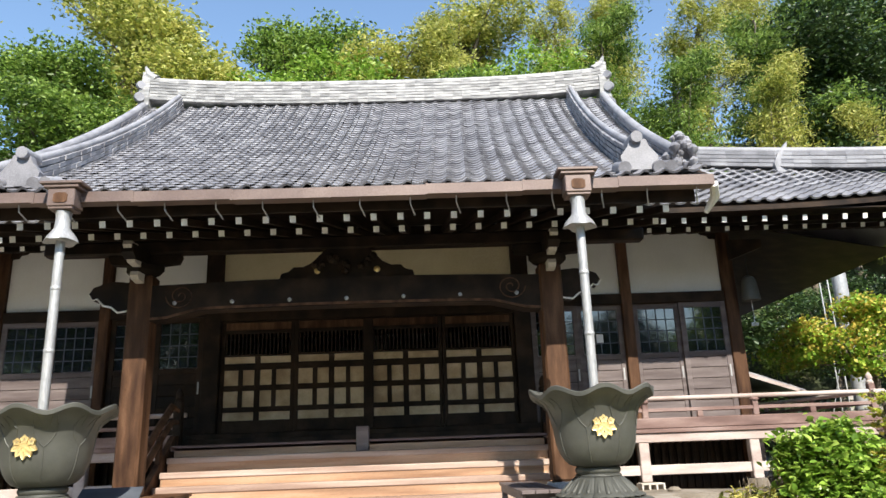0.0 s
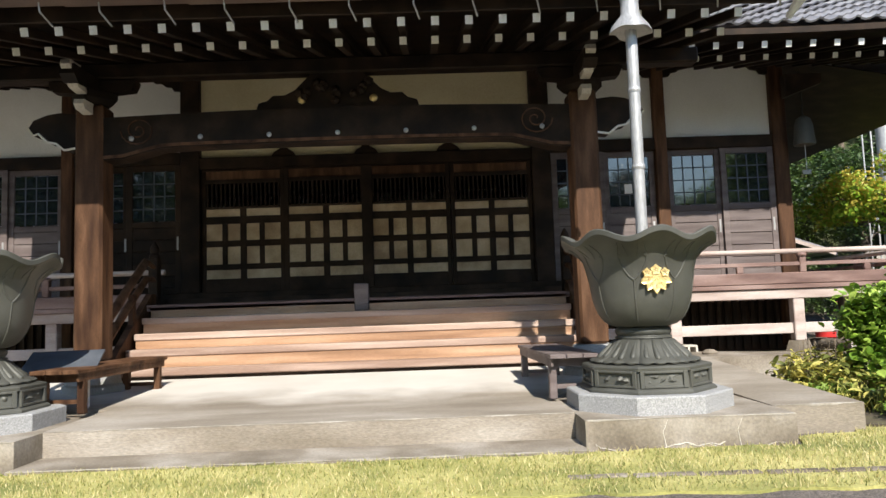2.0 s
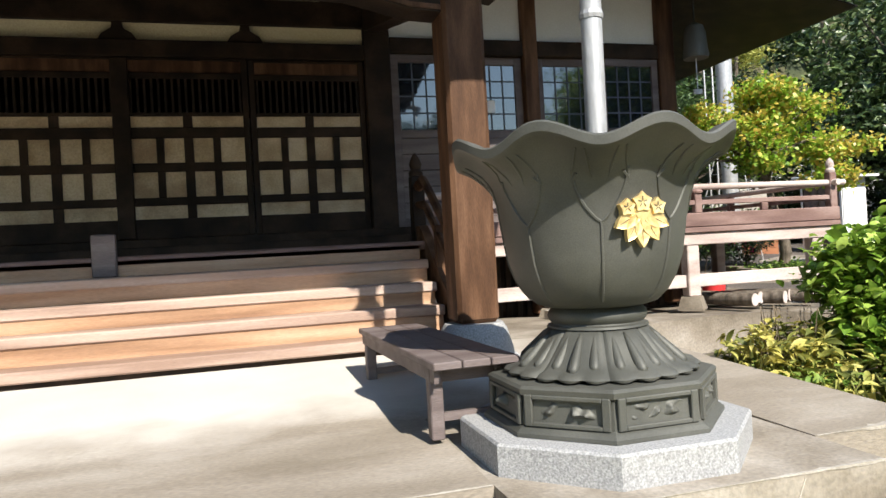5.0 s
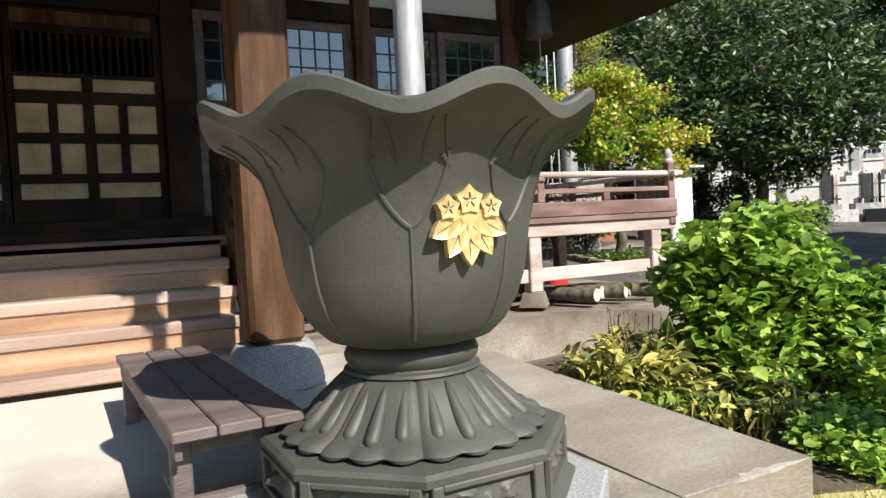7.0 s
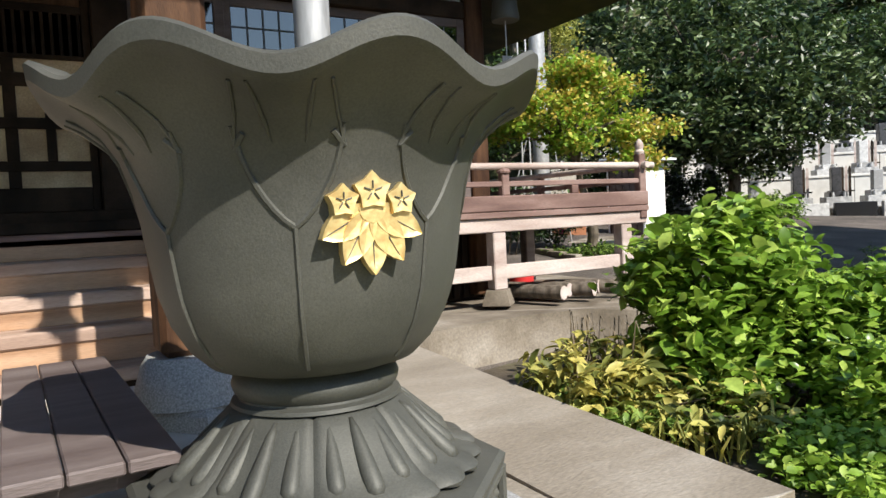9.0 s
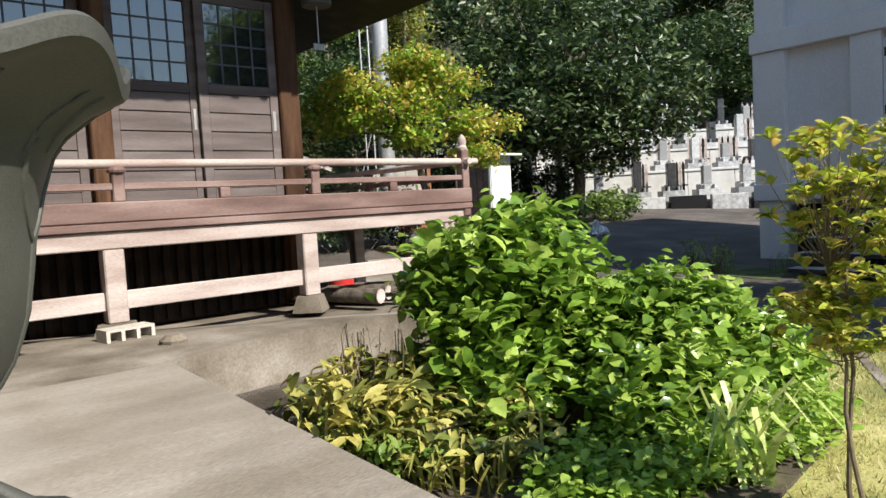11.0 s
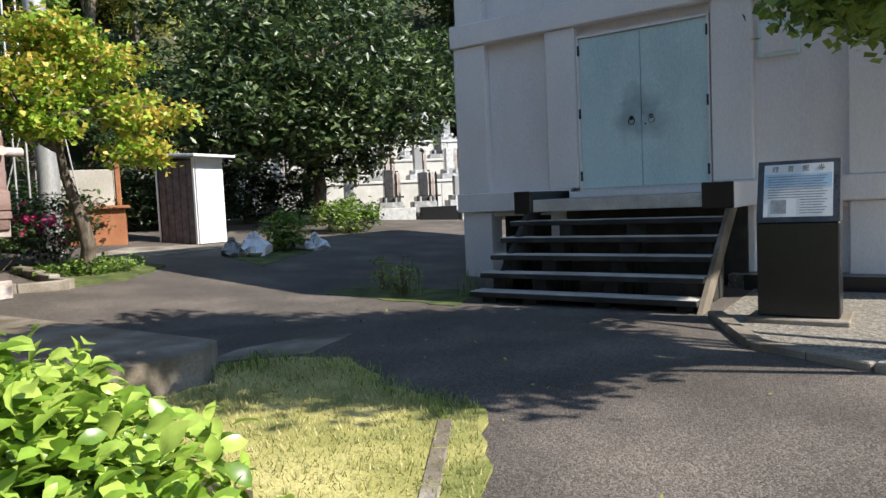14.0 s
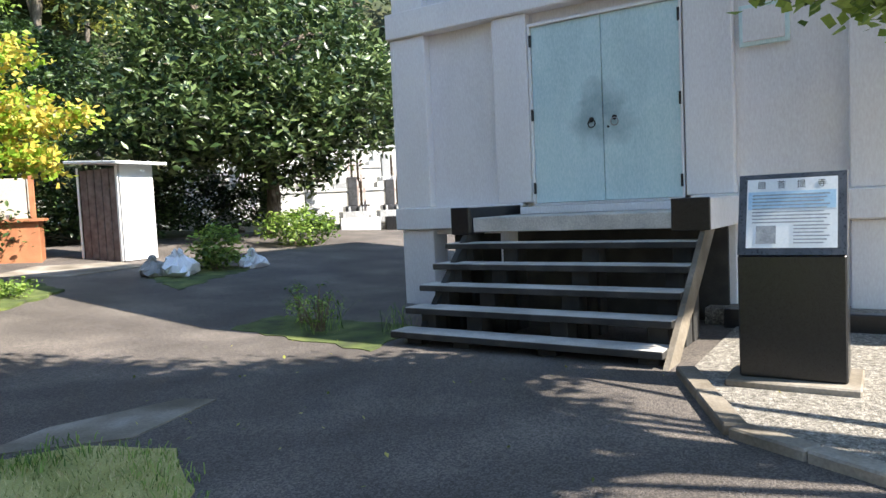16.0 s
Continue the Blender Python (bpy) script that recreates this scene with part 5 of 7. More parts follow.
    def leaf_shape(length, width, ang, at0):
        geo = Geo()
        rows = []
        nn = 7
        for q in range(nn):
            w = q / (nn - 1)
            hw = width * (math.sin(math.pi * min(1.0, w * 0.86 + 0.14)) ** 0.8)
            rows.append((w * length, max(hw, 0.0008)))
        vs, fs = [], []
        for y, hw in rows:
            for u, z in ((-1, 0.012), (0, 0.006), (1, 0.012)):
                vs.append((u * hw, y, z))
            for u in (-1, 1):
                vs.append((u * hw, y, -0.012))
        for q in range(nn - 1):
            o, p = q * 5, (q + 1) * 5
            fs += [(o, o + 1, p + 1, p), (o + 1, o + 2, p + 2, p + 1), (o + 3, o, p, p + 3), (o + 2, o + 4, p + 4, p + 2)]
        # local: x across, y along, z out of the face; face looks along -y of the basis
        m = basis @ Matrix.Translation((at0[0], 0, at0[1])) @ Matrix.Rotation(math.pi / 2, 4, "X") @ Matrix.Rotation(ang, 4, "Z")
        geo.add([m @ Vector(v) for v in vs], fs)
        return geo
    for ang, ln in ((math.pi, 0.13), (math.pi - 0.52, 0.122), (math.pi + 0.52, 0.122), (math.pi - 1.08, 0.118), (math.pi + 1.08, 0.118)):
        lf = part("leaf", leaf_shape(ln, 0.034, ang, (0.012 * math.sin(-ang), 0.02 + 0.012 * math.cos(ang))), GOLD, em, smooth=True)
        lm = basis @ Matrix.Translation((0.012 * math.sin(-ang), 0, 0.02 + 0.012 * math.cos(ang))) @ Matrix.Rotation(math.pi / 2, 4, "X") @ Matrix.Rotation(ang, 4, "Z")
        part("vein", Geo().tube([lm @ Vector((0, ln * w, 0.0075)) for w in (0.1, 0.5, 0.9)], [0.002, 0.0016, 0.0008], 5), BRONZE, lf, "dark engraved midrib")
    for dx, dz, r in ((0, 0.055, 0.043), (-0.066, 0.036, 0.036), (0.066, 0.036, 0.036)):
        fl = Geo()
        pts = []
        for q in range(10):
            a = math.pi / 2 + q * math.pi / 5
            rr = r if q % 2 == 0 else r * 0.7
            pts.append((dx + rr * math.cos(a), dz + rr * math.sin(a)))
        front = [basis @ Vector((u, -0.02, w)) for u, w in pts]
        back = [basis @ Vector((u, 0.02, w)) for u, w in pts]
        mid = basis @ Vector((dx, -0.017, dz))
        fl.add(front + back + [mid], [(20, q, (q + 1) % 10) for q in range(10)] + [(q, 10 + q, 10 + (q + 1) % 10, (q + 1) % 10) for q in range(10)])
        bl = part("blossom", fl, GOLD, em)
        for q in range(5):
            a = math.pi / 2 + q * math.pi * 2 / 5
            part("stamen", Geo().tube([basis @ Vector((dx + rr2 * math.cos(a), -0.0205, dz + rr2 * math.sin(a))) for rr2 in (r * 0.12, r * 0.5)], 0.0018, 5), BRONZE, bl, "fine dark engraved line")
    part("calyx", Geo().tube([basis @ Vector((0, -0.012, 0.018)), basis @ Vector((0, 0.012, 0.018))], 0.034, 14), GOLD, em)
    return k


EMBLEM_ANGLE = radians(-90)
KETTLE_TURN = 0.0
kettle((1.92, 8.15, 0.264), KETTLE_TURN)
kettle((-3.95, 8.16, 0.264), KETTLE_TURN)


# ---- benches ----
def bench(at, turn, mat, label, length=1.9, width=0.46):
    b = thing("bench", label, "bench", "benches beside the steps", at=at, turn=turn)
    n = 3
    for k in range(n):
        x0 = -width / 2 + width * k / n
        part("seat_plank", Geo().box(x0 + 0.003, -length / 2, 0.37, x0 + width / n - 0.003, length / 2, 0.41, 0.006), mat, b)
    for sy in (-1, 1):
        for sx in (-1, 1):
            part("leg", Geo().box(sx * (width / 2 - 0.05) - 0.035, sy * (length / 2 - 0.16) - 0.035, 0, sx * (width / 2 - 0.05) + 0.035, sy * (length / 2 - 0.16) + 0.035, 0.368, 0.006), mat, b)
        part("cross_rail", Geo().box(-width / 2 + 0.02, sy * (length / 2 - 0.16) - 0.02, 0.29, width / 2 - 0.02, sy * (length / 2 - 0.16) + 0.02, 0.367), mat, b)
        part("foot_rail", Geo().box(-width / 2 + 0.03, sy * (length / 2 - 0.16) - 0.018, 0.09, width / 2 - 0.03, sy * (length / 2 - 0.16) + 0.018, 0.13), mat, b)
    for sx in (-1, 1):
        part("apron", Geo().box(sx * (width / 2 - 0.03) - 0.012, -length / 2 + 0.05, 0.30, sx * (width / 2 - 0.03) + 0.012, length / 2 - 0.05, 0.368), mat, b)
    return b


BENCH_R = bench((1.30, 9.25, terrace_z(9.25) - 0.005), 2, WOOD_PANEL, "low dark brown slatted wooden bench in shade")
BENCH_L = bench((-3.35, 9.35, terrace_z(9.35) - 0.005), -3, WOOD_BROWN, "low sunlit brown wooden bench on the terrace")
# tilted blue grey board by the far kettle
st = thing("leaning_board", "small dark blue sloped board on a stand", "stand", at=(-3.62, 9.0, terrace_z(9.0)), turn=12)
part("board", Geo().box(-0.34, -0.22, -0.012, 0.34, 0.22, 0.012, 0.006, m=pose(0, 0, 0.48, 24)), FRAME_BLUE, st)
for sx in (-0.2, 0.2):
    part("leg", Geo().box(sx - 0.02, 0.06, 0, sx + 0.02, 0.1, 0.495, 0.004), WHITE_PAINT, st)
    part("leg", Geo().box(sx - 0.02, -0.16, 0, sx + 0.02, -0.12, 0.405, 0.004), WHITE_PAINT, st)

# bell shaped lantern under the corner eave
bell = thing("hanging_bell", "dark green bronze bell hanging at the hall corner", "bell", at=(6.2, 13.1, 0))
part("body", Geo().lathe([(0.16, 3.62), (0.17, 3.66), (0.155, 3.75), (0.14, 3.95), (0.11, 4.05), (0.03, 4.1)], 24, (0, 0, 0)), BRONZE, bell, smooth=True)
part("hanger", Geo().tube([(0, 0, 4.08), (0, 0, 4.85)], 0.012, 6), IRON, bell)
part("clapper", Geo().tube([(0, 0, 3.64), (0, 0, 3.2)], 0.008, 6), PIPE, bell)
part("clapper_plate", Geo().box(-0.07, -0.01, 3.14, 0.07, 0.01, 3.21, 0.004), PIPE, bell)


# ---- storehouse ----
STORE_TURN, SIGN_TURN = -2.0, 0.0
store = thing("storehouse", "pale plastered raised storehouse with pilasters and blue steel doors", "storehouse", at=(14.62, 9.3, 0), turn=STORE_TURN)
# local frame: x runs into the building, y along the front
def sbox(name, x0, y0, z0, x1, y1, z1, mat, c=0.008, label="", parent=None):
    return part(name, Geo().box(x0, y0, z0, x1, y1, z1, c), mat, parent or store, label)


DY0, DY1 = -0.90, 0.90
sbox("wall", 0.14, 0.92, 1.05, 0.34, 2.98, 6.2, WALL_WHITE)
sbox("wall", 0.14, -7.0, 1.05, 0.34, -0.92, 6.2, WALL_WHITE)
sbox("wall", 0.14, -0.92, 3.56, 0.34, 0.92, 6.2, WALL_WHITE)
sbox("side_wall", 0.34, 2.78, 1.05, 8.0, 2.98, 6.2, WALL_WHITE)
sbox("side_wall", 0.34, -7.0, 1.05, 8.0, -6.8, 6.2, WALL_WHITE)
sbox("back_wall", 7.8, -6.8, 1.05, 8.0, 2.78, 6.2, WALL_WHITE)
sbox("floor_slab", 0.1, -7.0, 1.0, 8.0, 3.0, 1.06, WALL_WHITE)
sbox("storehouse_roof", -0.9, -7.8, 6.2, 8.8, 3.8, 6.45, TILE, 0.02)
for y0, y1 in ((2.47, 3.0), (0.94, 1.42), (-1.45, -0.95), (-3.05, -2.5), (-5.0, -4.5)):
    sbox("pilaster", 0.0, y0, 1.38, 0.137, y1, 3.70, WALL_WHITE, 0.012)
    sbox("upper_pilaster", 0.0, y0, 4.06, 0.137, y1, 6.0, WALL_WHITE, 0.012)
    sbox("pier", 0.02, y0, 0.02, 0.36, y1, 1.07, WALL_WHITE, 0.012)
sbox("side_pilaster", 0.0, 2.99, 1.38, 0.45, 3.05, 3.70, WALL_WHITE, 0.008)
sbox("base_moulding", -0.05, 1.06, 1.075, 0.137, 3.06, 1.378, WALL_WHITE, 0.015)
sbox("base_moulding", -0.05, -7.0, 1.075, 0.137, -1.0, 1.378, WALL_WHITE, 0.015)
sbox("side_moulding", 0.137, 2.985, 1.075, 8.0, 3.06, 1.378, WALL_WHITE, 0.015)
sbox("upper_beam", -0.06, -7.0, 3.705, 0.137, 3.08, 4.055, WALL_WHITE, 0.015)
sbox("side_beam", 0.137, 2.985, 3.705, 8.0, 3.08, 4.055, WALL_WHITE, 0.015)
sbox("low_wall", 0.16, -7.0, 0.02, 0.3, -1.2, 1.0, WALL_WHITE, 0.0)
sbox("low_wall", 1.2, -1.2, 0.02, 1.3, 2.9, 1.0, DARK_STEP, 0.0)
sbox("plinth_edge", -0.5, -7.0, 0.0, -0.35, -1.42, 0.22, BLACK_STONE, 0.01)
sbox("gravel_strip", -0.35, -7.0, 0.0, 0.16, -1.2, 0.20, GRAVEL, 0.0)
# doors
df = new("steel_door")
df.parent = store
tagged(df, "pair of closed pale blue painted steel doors")
fr = Geo().box(0.02, DY0 - 0.03, 1.36, 0.16, DY0, 3.56, 0.004).box(0.02, DY1, 1.36, 0.16, DY1 + 0.03, 3.56, 0.004).box(0.02, DY0, 3.525, 0.16, DY1, 3.56, 0.004).box(0.0, DY0, 1.33, 0.2, DY1, 1.362, 0.004)
part("door_frame", fr, WALL_WHITE, df)
for y0, y1 in ((DY0 + 0.004, -0.004), (0.004, DY1 - 0.004)):
    part("leaf", Geo().box(0.055, y0, 1.368, 0.105, y1, 3.52, 0.004), DOOR_BLUE, df)
for y in (DY0, DY1):
    for z in (1.55, 2.45, 3.35):
        part("hinge", Geo().tube([(0.03, y, z - 0.07), (0.03, y, z + 0.07)], 0.018, 8), IRON, df)
for y in (-0.14, 0.14):
    rp = [(0.045, y + 0.045 * math.sin(a), 2.275 + 0.045 * math.cos(a)) for a in [2 * math.pi * k / 12 for k in range(13)]]
    part("ring_handle", Geo().tube(rp, 0.007, 6), IRON if y > 0 else PIPE, df)
    part("handle_plate", Geo().lathe([(0.03, 0), (0.03, 0.012)], 12), IRON, df).matrix_basis = Matrix.Translation((0.054, y, 2.32)) @ Matrix.Rotation(-math.pi / 2, 4, "Y")
part("keyhole", Geo().lathe([(0.014, 0), (0.014, 0.01)], 10), INK_BLACK, df).matrix_basis = Matrix.Translation((0.054, -0.06, 2.22)) @ Matrix.Rotation(-math.pi / 2, 4, "Y")
# vent hatch
vt = new("vent_hatch")
vt.parent = store
part("hatch_frame", Geo().box(0.09, -1.98, 2.9, 0.138, -1.5, 3.32, 0.006), DOOR_BLUE, vt)
part("hatch_leaf", Geo().box(0.07, -1.94, 2.94, 0.088, -1.54, 3.28, 0.006), WALL_WHITE, vt)

steps = thing("storehouse_steps", "open dark stone steps up to the storehouse doors", "stairs", at=(14.62, 9.3, 0), turn=STORE_TURN)
for k in range(5):
    x, z = -2.46 + 0.262 * k, 0.17 + 0.20 * k
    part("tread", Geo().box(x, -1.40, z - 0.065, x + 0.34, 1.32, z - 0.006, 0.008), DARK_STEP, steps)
    # thin pale sheet, the sun on the tread put in as colour
    part("tread_top", Geo().box(x + 0.004, -1.395, z - 0.005, x + 0.30, 1.315, z, 0.0), STEP_TOP, steps, "pale tread surface with sunlight in its colour")
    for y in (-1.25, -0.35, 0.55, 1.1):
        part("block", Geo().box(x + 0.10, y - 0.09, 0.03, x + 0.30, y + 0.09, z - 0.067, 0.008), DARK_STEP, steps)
part("landing", Geo().box(-1.22, -1.15, 1.08, -0.06, 1.06, 1.24, 0.01), STEP_TOP, steps)
# added dark sheet, stands for the shade seen through the open steps
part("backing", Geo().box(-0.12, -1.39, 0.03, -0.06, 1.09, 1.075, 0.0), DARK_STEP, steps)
part("sill", Geo().box(-0.3, -0.95, 1.242, -0.052, 0.95, 1.33, 0.008), WALL_WHITE, steps)
for y0, y1 in ((1.062, 1.30), (-1.50, -1.152)):
    part("cheek_front", Geo().box(-1.30, y0, 1.06, -1.262, y1, 1.36, 0.006), BLACK_STONE, steps)
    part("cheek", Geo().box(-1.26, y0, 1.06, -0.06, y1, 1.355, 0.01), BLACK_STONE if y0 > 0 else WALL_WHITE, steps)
# stringers differ by light: sunward one pale, far one dark
part("stringer", Geo().prism([(-2.5, 0.02), (-2.2, 0.02), (-0.9, 1.06), (-1.26, 1.06)], -1.45, -1.402, "y"), CONCRETE, steps)
part("stringer", Geo().prism([(-2.3, 0.02), (-2.0, 0.02), (-0.9, 1.06), (-1.26, 1.06)], 1.10, 1.17, "y"), DARK_STEP, steps)

# ---- notice stone ----
SIGN_Y, SIGN_X = 7.05, 11.85
sign = thing("notice_stone", "black polished stone stand with a printed white notice board", "notice board", at=(SIGN_X, SIGN_Y, 0.05), turn=SIGN_TURN)
sign.scale = (1, 0.9, 0.97)
part("foot", Geo().box(-0.12, -0.46, -0.03, 0.5, 0.46, 0.05, 0.012), CONCRETE, sign, "rough concrete footing")
part("pedestal", Geo().box(0.0, -0.37, 0.052, 0.34, 0.37, 0.93, 0.012), BLACK_STONE, sign)
tb = Geo().prism([(0.0, 0.932), (0.34, 0.932), (0.34, 1.50), (0.17, 1.50)], -0.37, 0.37, "y")
tablet = part("tablet", tb, STONE_DARK, sign)
slope = math.degrees(math.atan2(0.17, 0.568))
face = pose(0.0, 0, 0.932, 0, slope, 0)


def on_face(name, y0, z0, y1, z1, mat, lift, label="", d=0.004):
    return part(name, Geo().box(-lift - d, y0, z0, -lift, y1, z1, m=face), mat, sign, label)


on_face("board", -0.31, 0.05, 0.31, 0.555, BOARD, 0.002, "white printed board")
on_face("blue_band", -0.30, 0.33, 0.30, 0.46, BOARD_BLUE, 0.0065, "printed blue sky", 0.0005)
for k in range(15):
    z = 0.435 - k * 0.025
    y1 = -0.02 if z < 0.23 else 0.27
    on_face("text_line", -0.26 + 0.02 * (k % 3), z - 0.005, y1, z + 0.004, INK, 0.0075, "", 0.0005)
on_face("picture", 0.10, 0.08, 0.24, 0.21, INK, 0.0075, "small grey printed picture", 0.0005)
# heading characters
for k, ch in enumerate("證菩提寺"):
    cu = bpy.data.curves.new("heading", "FONT")
    cu.body, cu.size, cu.align_x, cu.extrude = ch, 0.062, "CENTER", 0.0004
    cu.materials.append(INK_BLACK)
    to = new("heading", cu)
    to.parent = sign
    to.matrix_basis = face @ Matrix.Translation((-0.0078, 0.205 - 0.137 * k, 0.487)) @ Matrix.Rotation(-math.pi / 2, 4, "Z") @ Matrix.Rotation(math.pi / 2, 4, "X")

# ---- flue, shed and yard clutter ----
flue = thing("metal_flue", "tall shiny steel flue pipe with a ladder and stays", "chimney", at=(12.35, 20.4, 0))
part("pipe", Geo().tube([(0, 0, 0.3), (0, 0, 6.6)], 0.2, 20), PIPE, flue, smooth=True)
for z in (1.8, 3.2, 4.6, 6.0):
    part("band", Geo().lathe([(0.215, -0.03), (0.215, 0.03)], 20, (0, 0, z)), PIPE, flue)
part("cap", Geo().lathe([(0.2, 6.6), (0.26, 6.68), (0.24, 6.75), (0.02, 6.9)], 16), PIPE, flue, smooth=True)
for dx in (-0.62, -0.38):
    part("ladder_rail", Geo().tube([(dx - 0.1, -0.2, 0.3), (dx + 0.02, 0, 6.4)], 0.022, 6), PIPE, flue)
for k in range(16):
    part("rung", Geo().tube([(-0.68 + 0.006 * k, -0.1, 0.6 + 0.36 * k), (-0.22, 0.0, 0.6 + 0.36 * k)], 0.014, 5), IRON, flue)
for e in ((0.6, -0.4), (-1.1, 0.4)):
    part("stay", Geo().tube([(0.1, 0, 4.7), (e[0], e[1], 0.3)], 0.016, 5), PIPE, flue)

shed = thing("garden_shed", "small white shed with an open dark plank side", "shed", at=(15.9, 20.6, 0.54), turn=5)
shed.scale = (0.76, 0.9, 1.03)
part("white_side", Geo().box(-0.55, -0.62, 0, 0.55, -0.56, 1.98, 0.006), WHITE_PAINT, shed, "bright white painted board wall")
for k in range(5):
    part("plank", Geo().box(-0.62, -0.56 + k * 0.26, 0.0, -0.58, -0.56 + k * 0.26 + 0.23, 1.9, 0.005), WOOD_PANEL, shed)
part("back", Geo().box(0.5, -0.555, 0, 0.55, 0.8, 1.9), WOOD_DARK, shed)
part("far_side", Geo().box(-0.57, 0.74, 0, 0.495, 0.8, 1.9), WOOD_DARK, shed)
part("corner_post", Geo().box(-0.66, -0.64, 0, -0.625, -0.565, 1.96, 0.004), WHITE_PAINT, shed)
part("corner_post", Geo().box(-0.66, 0.745, 0, -0.625, 0.8, 1.96, 0.004), WHITE_PAINT, shed)
part("shed_roof", Geo().box(-0.95, -0.85, 2.0, 0.75, 1.0, 2.06, 0.01, m=pose(0, 0, 0, 3, 0, 0)), WHITE_PAINT, shed)


def rubbish_bag(at, r, mat, label, seed):
    rnd = random.Random(seed)
    geo = Geo()

    def lump(a, i, rr, z):
        return (rr * (1 + 0.22 * math.sin(3 * a + seed + i) + 0.1 * math.sin(7 * a + i * 2) + rnd.uniform(-0.12, 0.12)), z * (1 + 0.1 * math.sin(5 * a)) + (rnd.uniform(-0.12, 0.12) * r if i else 0))
    geo.lathe([(r * 0.7, 0), (r, r * 0.25), (r * 0.95, r * 0.6), (r * 0.6, r * 0.95), (r * 0.2, r * 1.1), (r * 0.28, r * 1.3), (r * 0.1, r * 1.4)], 20, at, lump)
    solid("rubbish_bag", geo, mat, label, "bag", "bags by the path")


rubbish_bag((14.95, 17.55, ground_z(14.95, 17.5)), 0.33, PLASTIC_BAG, "crumpled white plastic rubbish bag by the path", 1)
rubbish_bag((14.65, 17.85, ground_z(14.6, 17.8)), 0.26, PLASTIC_GREY, "dark grey rubbish bag beside the shed", 2)
rubbish_bag((16.6, 17.4, ground_z(16.6, 17.4)), 0.26, PLASTIC_BAG, "white plastic bag in the weeds", 3)

# orange painted stall at the back
stall = thing("orange_stand", "orange painted timber stand with pale boards", "stand", at=(13.9, 22.0, 0.6), turn=-35)
part("base", Geo().box(-0.9, -0.35, 0, 0.9, 0.35, 0.85, 0.01), ORANGE, stall)
part("top", Geo().box(-1.0, -0.45, 0.852, 1.0, 0.45, 0.92, 0.01), ORANGE, stall)
part("pale_board", Geo().box(-0.85, -0.25, 0.922, 0.7, 0.25, 1.75, 0.01), CONCRETE_PALE, stall)
part("post", Geo().box(0.75, -0.3, 0.922, 0.85, -0.2, 1.9, 0.006), ORANGE, stall)

# low tiled outbuilding seen past the veranda
outb = thing("small_outbuilding", "low tiled outbuilding behind the veranda", "outbuilding", at=(9.0, 23.6, 0.5), turn=0)
part("wall", Geo().box(-2.0, -1.2, 0, 2.0, 1.5, 1.9, 0.01), WOOD_DARK, outb)
part("roof", Geo().prism([(-2.6, 1.85), (0, 2.75), (2.6, 1.85), (2.6, 1.97), (0, 2.9), (-2.6, 1.97)], -1.7, 2.0), TILE, outb)
part("verge", Geo().prism([(-2.65, 1.80), (0, 2.7), (2.65, 1.80), (2.65, 1.9), (0, 2.82), (-2.65, 1.9)], -1.78, -1.702), WOOD_GREY, outb, "weathered verge board")
part("ridge", Geo().tube([(0, -1.75, 2.93), (0, 2.0, 2.93)], 0.1, 8), TILE_LIGHT, outb)

# cut logs beneath the veranda, and two hollow blocks
for k in range(5):
    y = 12.35 + 0.17 * (k % 2)
    x = 6.25 + 0.22 * k
    lg = thing("cut_log", "short pale sawn log lying under the veranda", "log", "logs under the veranda", at=(x, y, terrace_z(12.4) + 0.085), turn=20 + 5 * k)
    part("log", Geo().tube([(0, -0.05, 0), (0.02, 0.75, 0)], [0.085, 0.08], 10), BARK, lg, smooth=True)
    part("sawn_end", Geo().tube([(0, -0.056, 0), (0, -0.051, 0)], 0.08, 10), WOOD_GREY, lg)
for k in range(1):
    bl = thing("hollow_block", "pale hollow concrete block on the apron", "concrete block", at=(3.72, 12.35, terrace_z(12.2)), turn=8)
    gb = Geo()
    gb.box(-0.2, -0.1, 0, 0.2, 0.1, 0.02).box(-0.2, -0.1, 0.13, 0.2, 0.1, 0.15)
    for x in (-0.2, -0.08, 0.045, 0.17):
        gb.box(x, -0.1, 0.02, x + 0.03, 0.1, 0.13)
    part("block", gb, CONCRETE_PALE, bl)
solid("red_bucket", Geo().lathe([(0.13, 0), (0.16, 0.3), (0.17, 0.31), (0.15, 0.3), (0.12, 0.02)], 20, (6.35, 13.2, terrace_z(13))), RED, "red plastic bucket under the veranda", "bucket", smooth=True)
# post stones near the veranda foot
for x, y in ((3.9, 11.75),):
    solid("stone", Geo().lathe([(0.1, 0), (0.11, 0.04), (0.06, 0.08)], 9, (x, y, terrace_z(11.7))), CONCRETE, "small stone on the apron", "stone")


# ---- graveyard ----
def gravestone(at, turn, h, dark=False):
    mat = STONE_DARK if dark else STONE_GREY
    gst = thing("gravestone", "dark polished gravestone on stepped bases" if dark else "grey granite gravestone on stepped bases", "gravestone", "gravestones on the slope", at=at, turn=turn)
    part("base", Geo().box(-0.45, -0.45, -0.2, 0.45, 0.45, 0.22, 0.01), STONE_GREY, gst)
    part("step", Geo().box(-0.32, -0.32, 0.222, 0.32, 0.32, 0.42, 0.01), mat, gst)
    part("stone", Geo().box(-0.17, -0.17, 0.422, 0.17, 0.17, 0.42 + h, 0.02), mat, gst)
    for sx in (-0.2, 0.2):
        part("vase", Geo().lathe([(0.05, 0), (0.05, 0.16), (0.06, 0.18)], 8, (sx, -0.38, 0.222)), STONE_GREY, gst)
    return gst


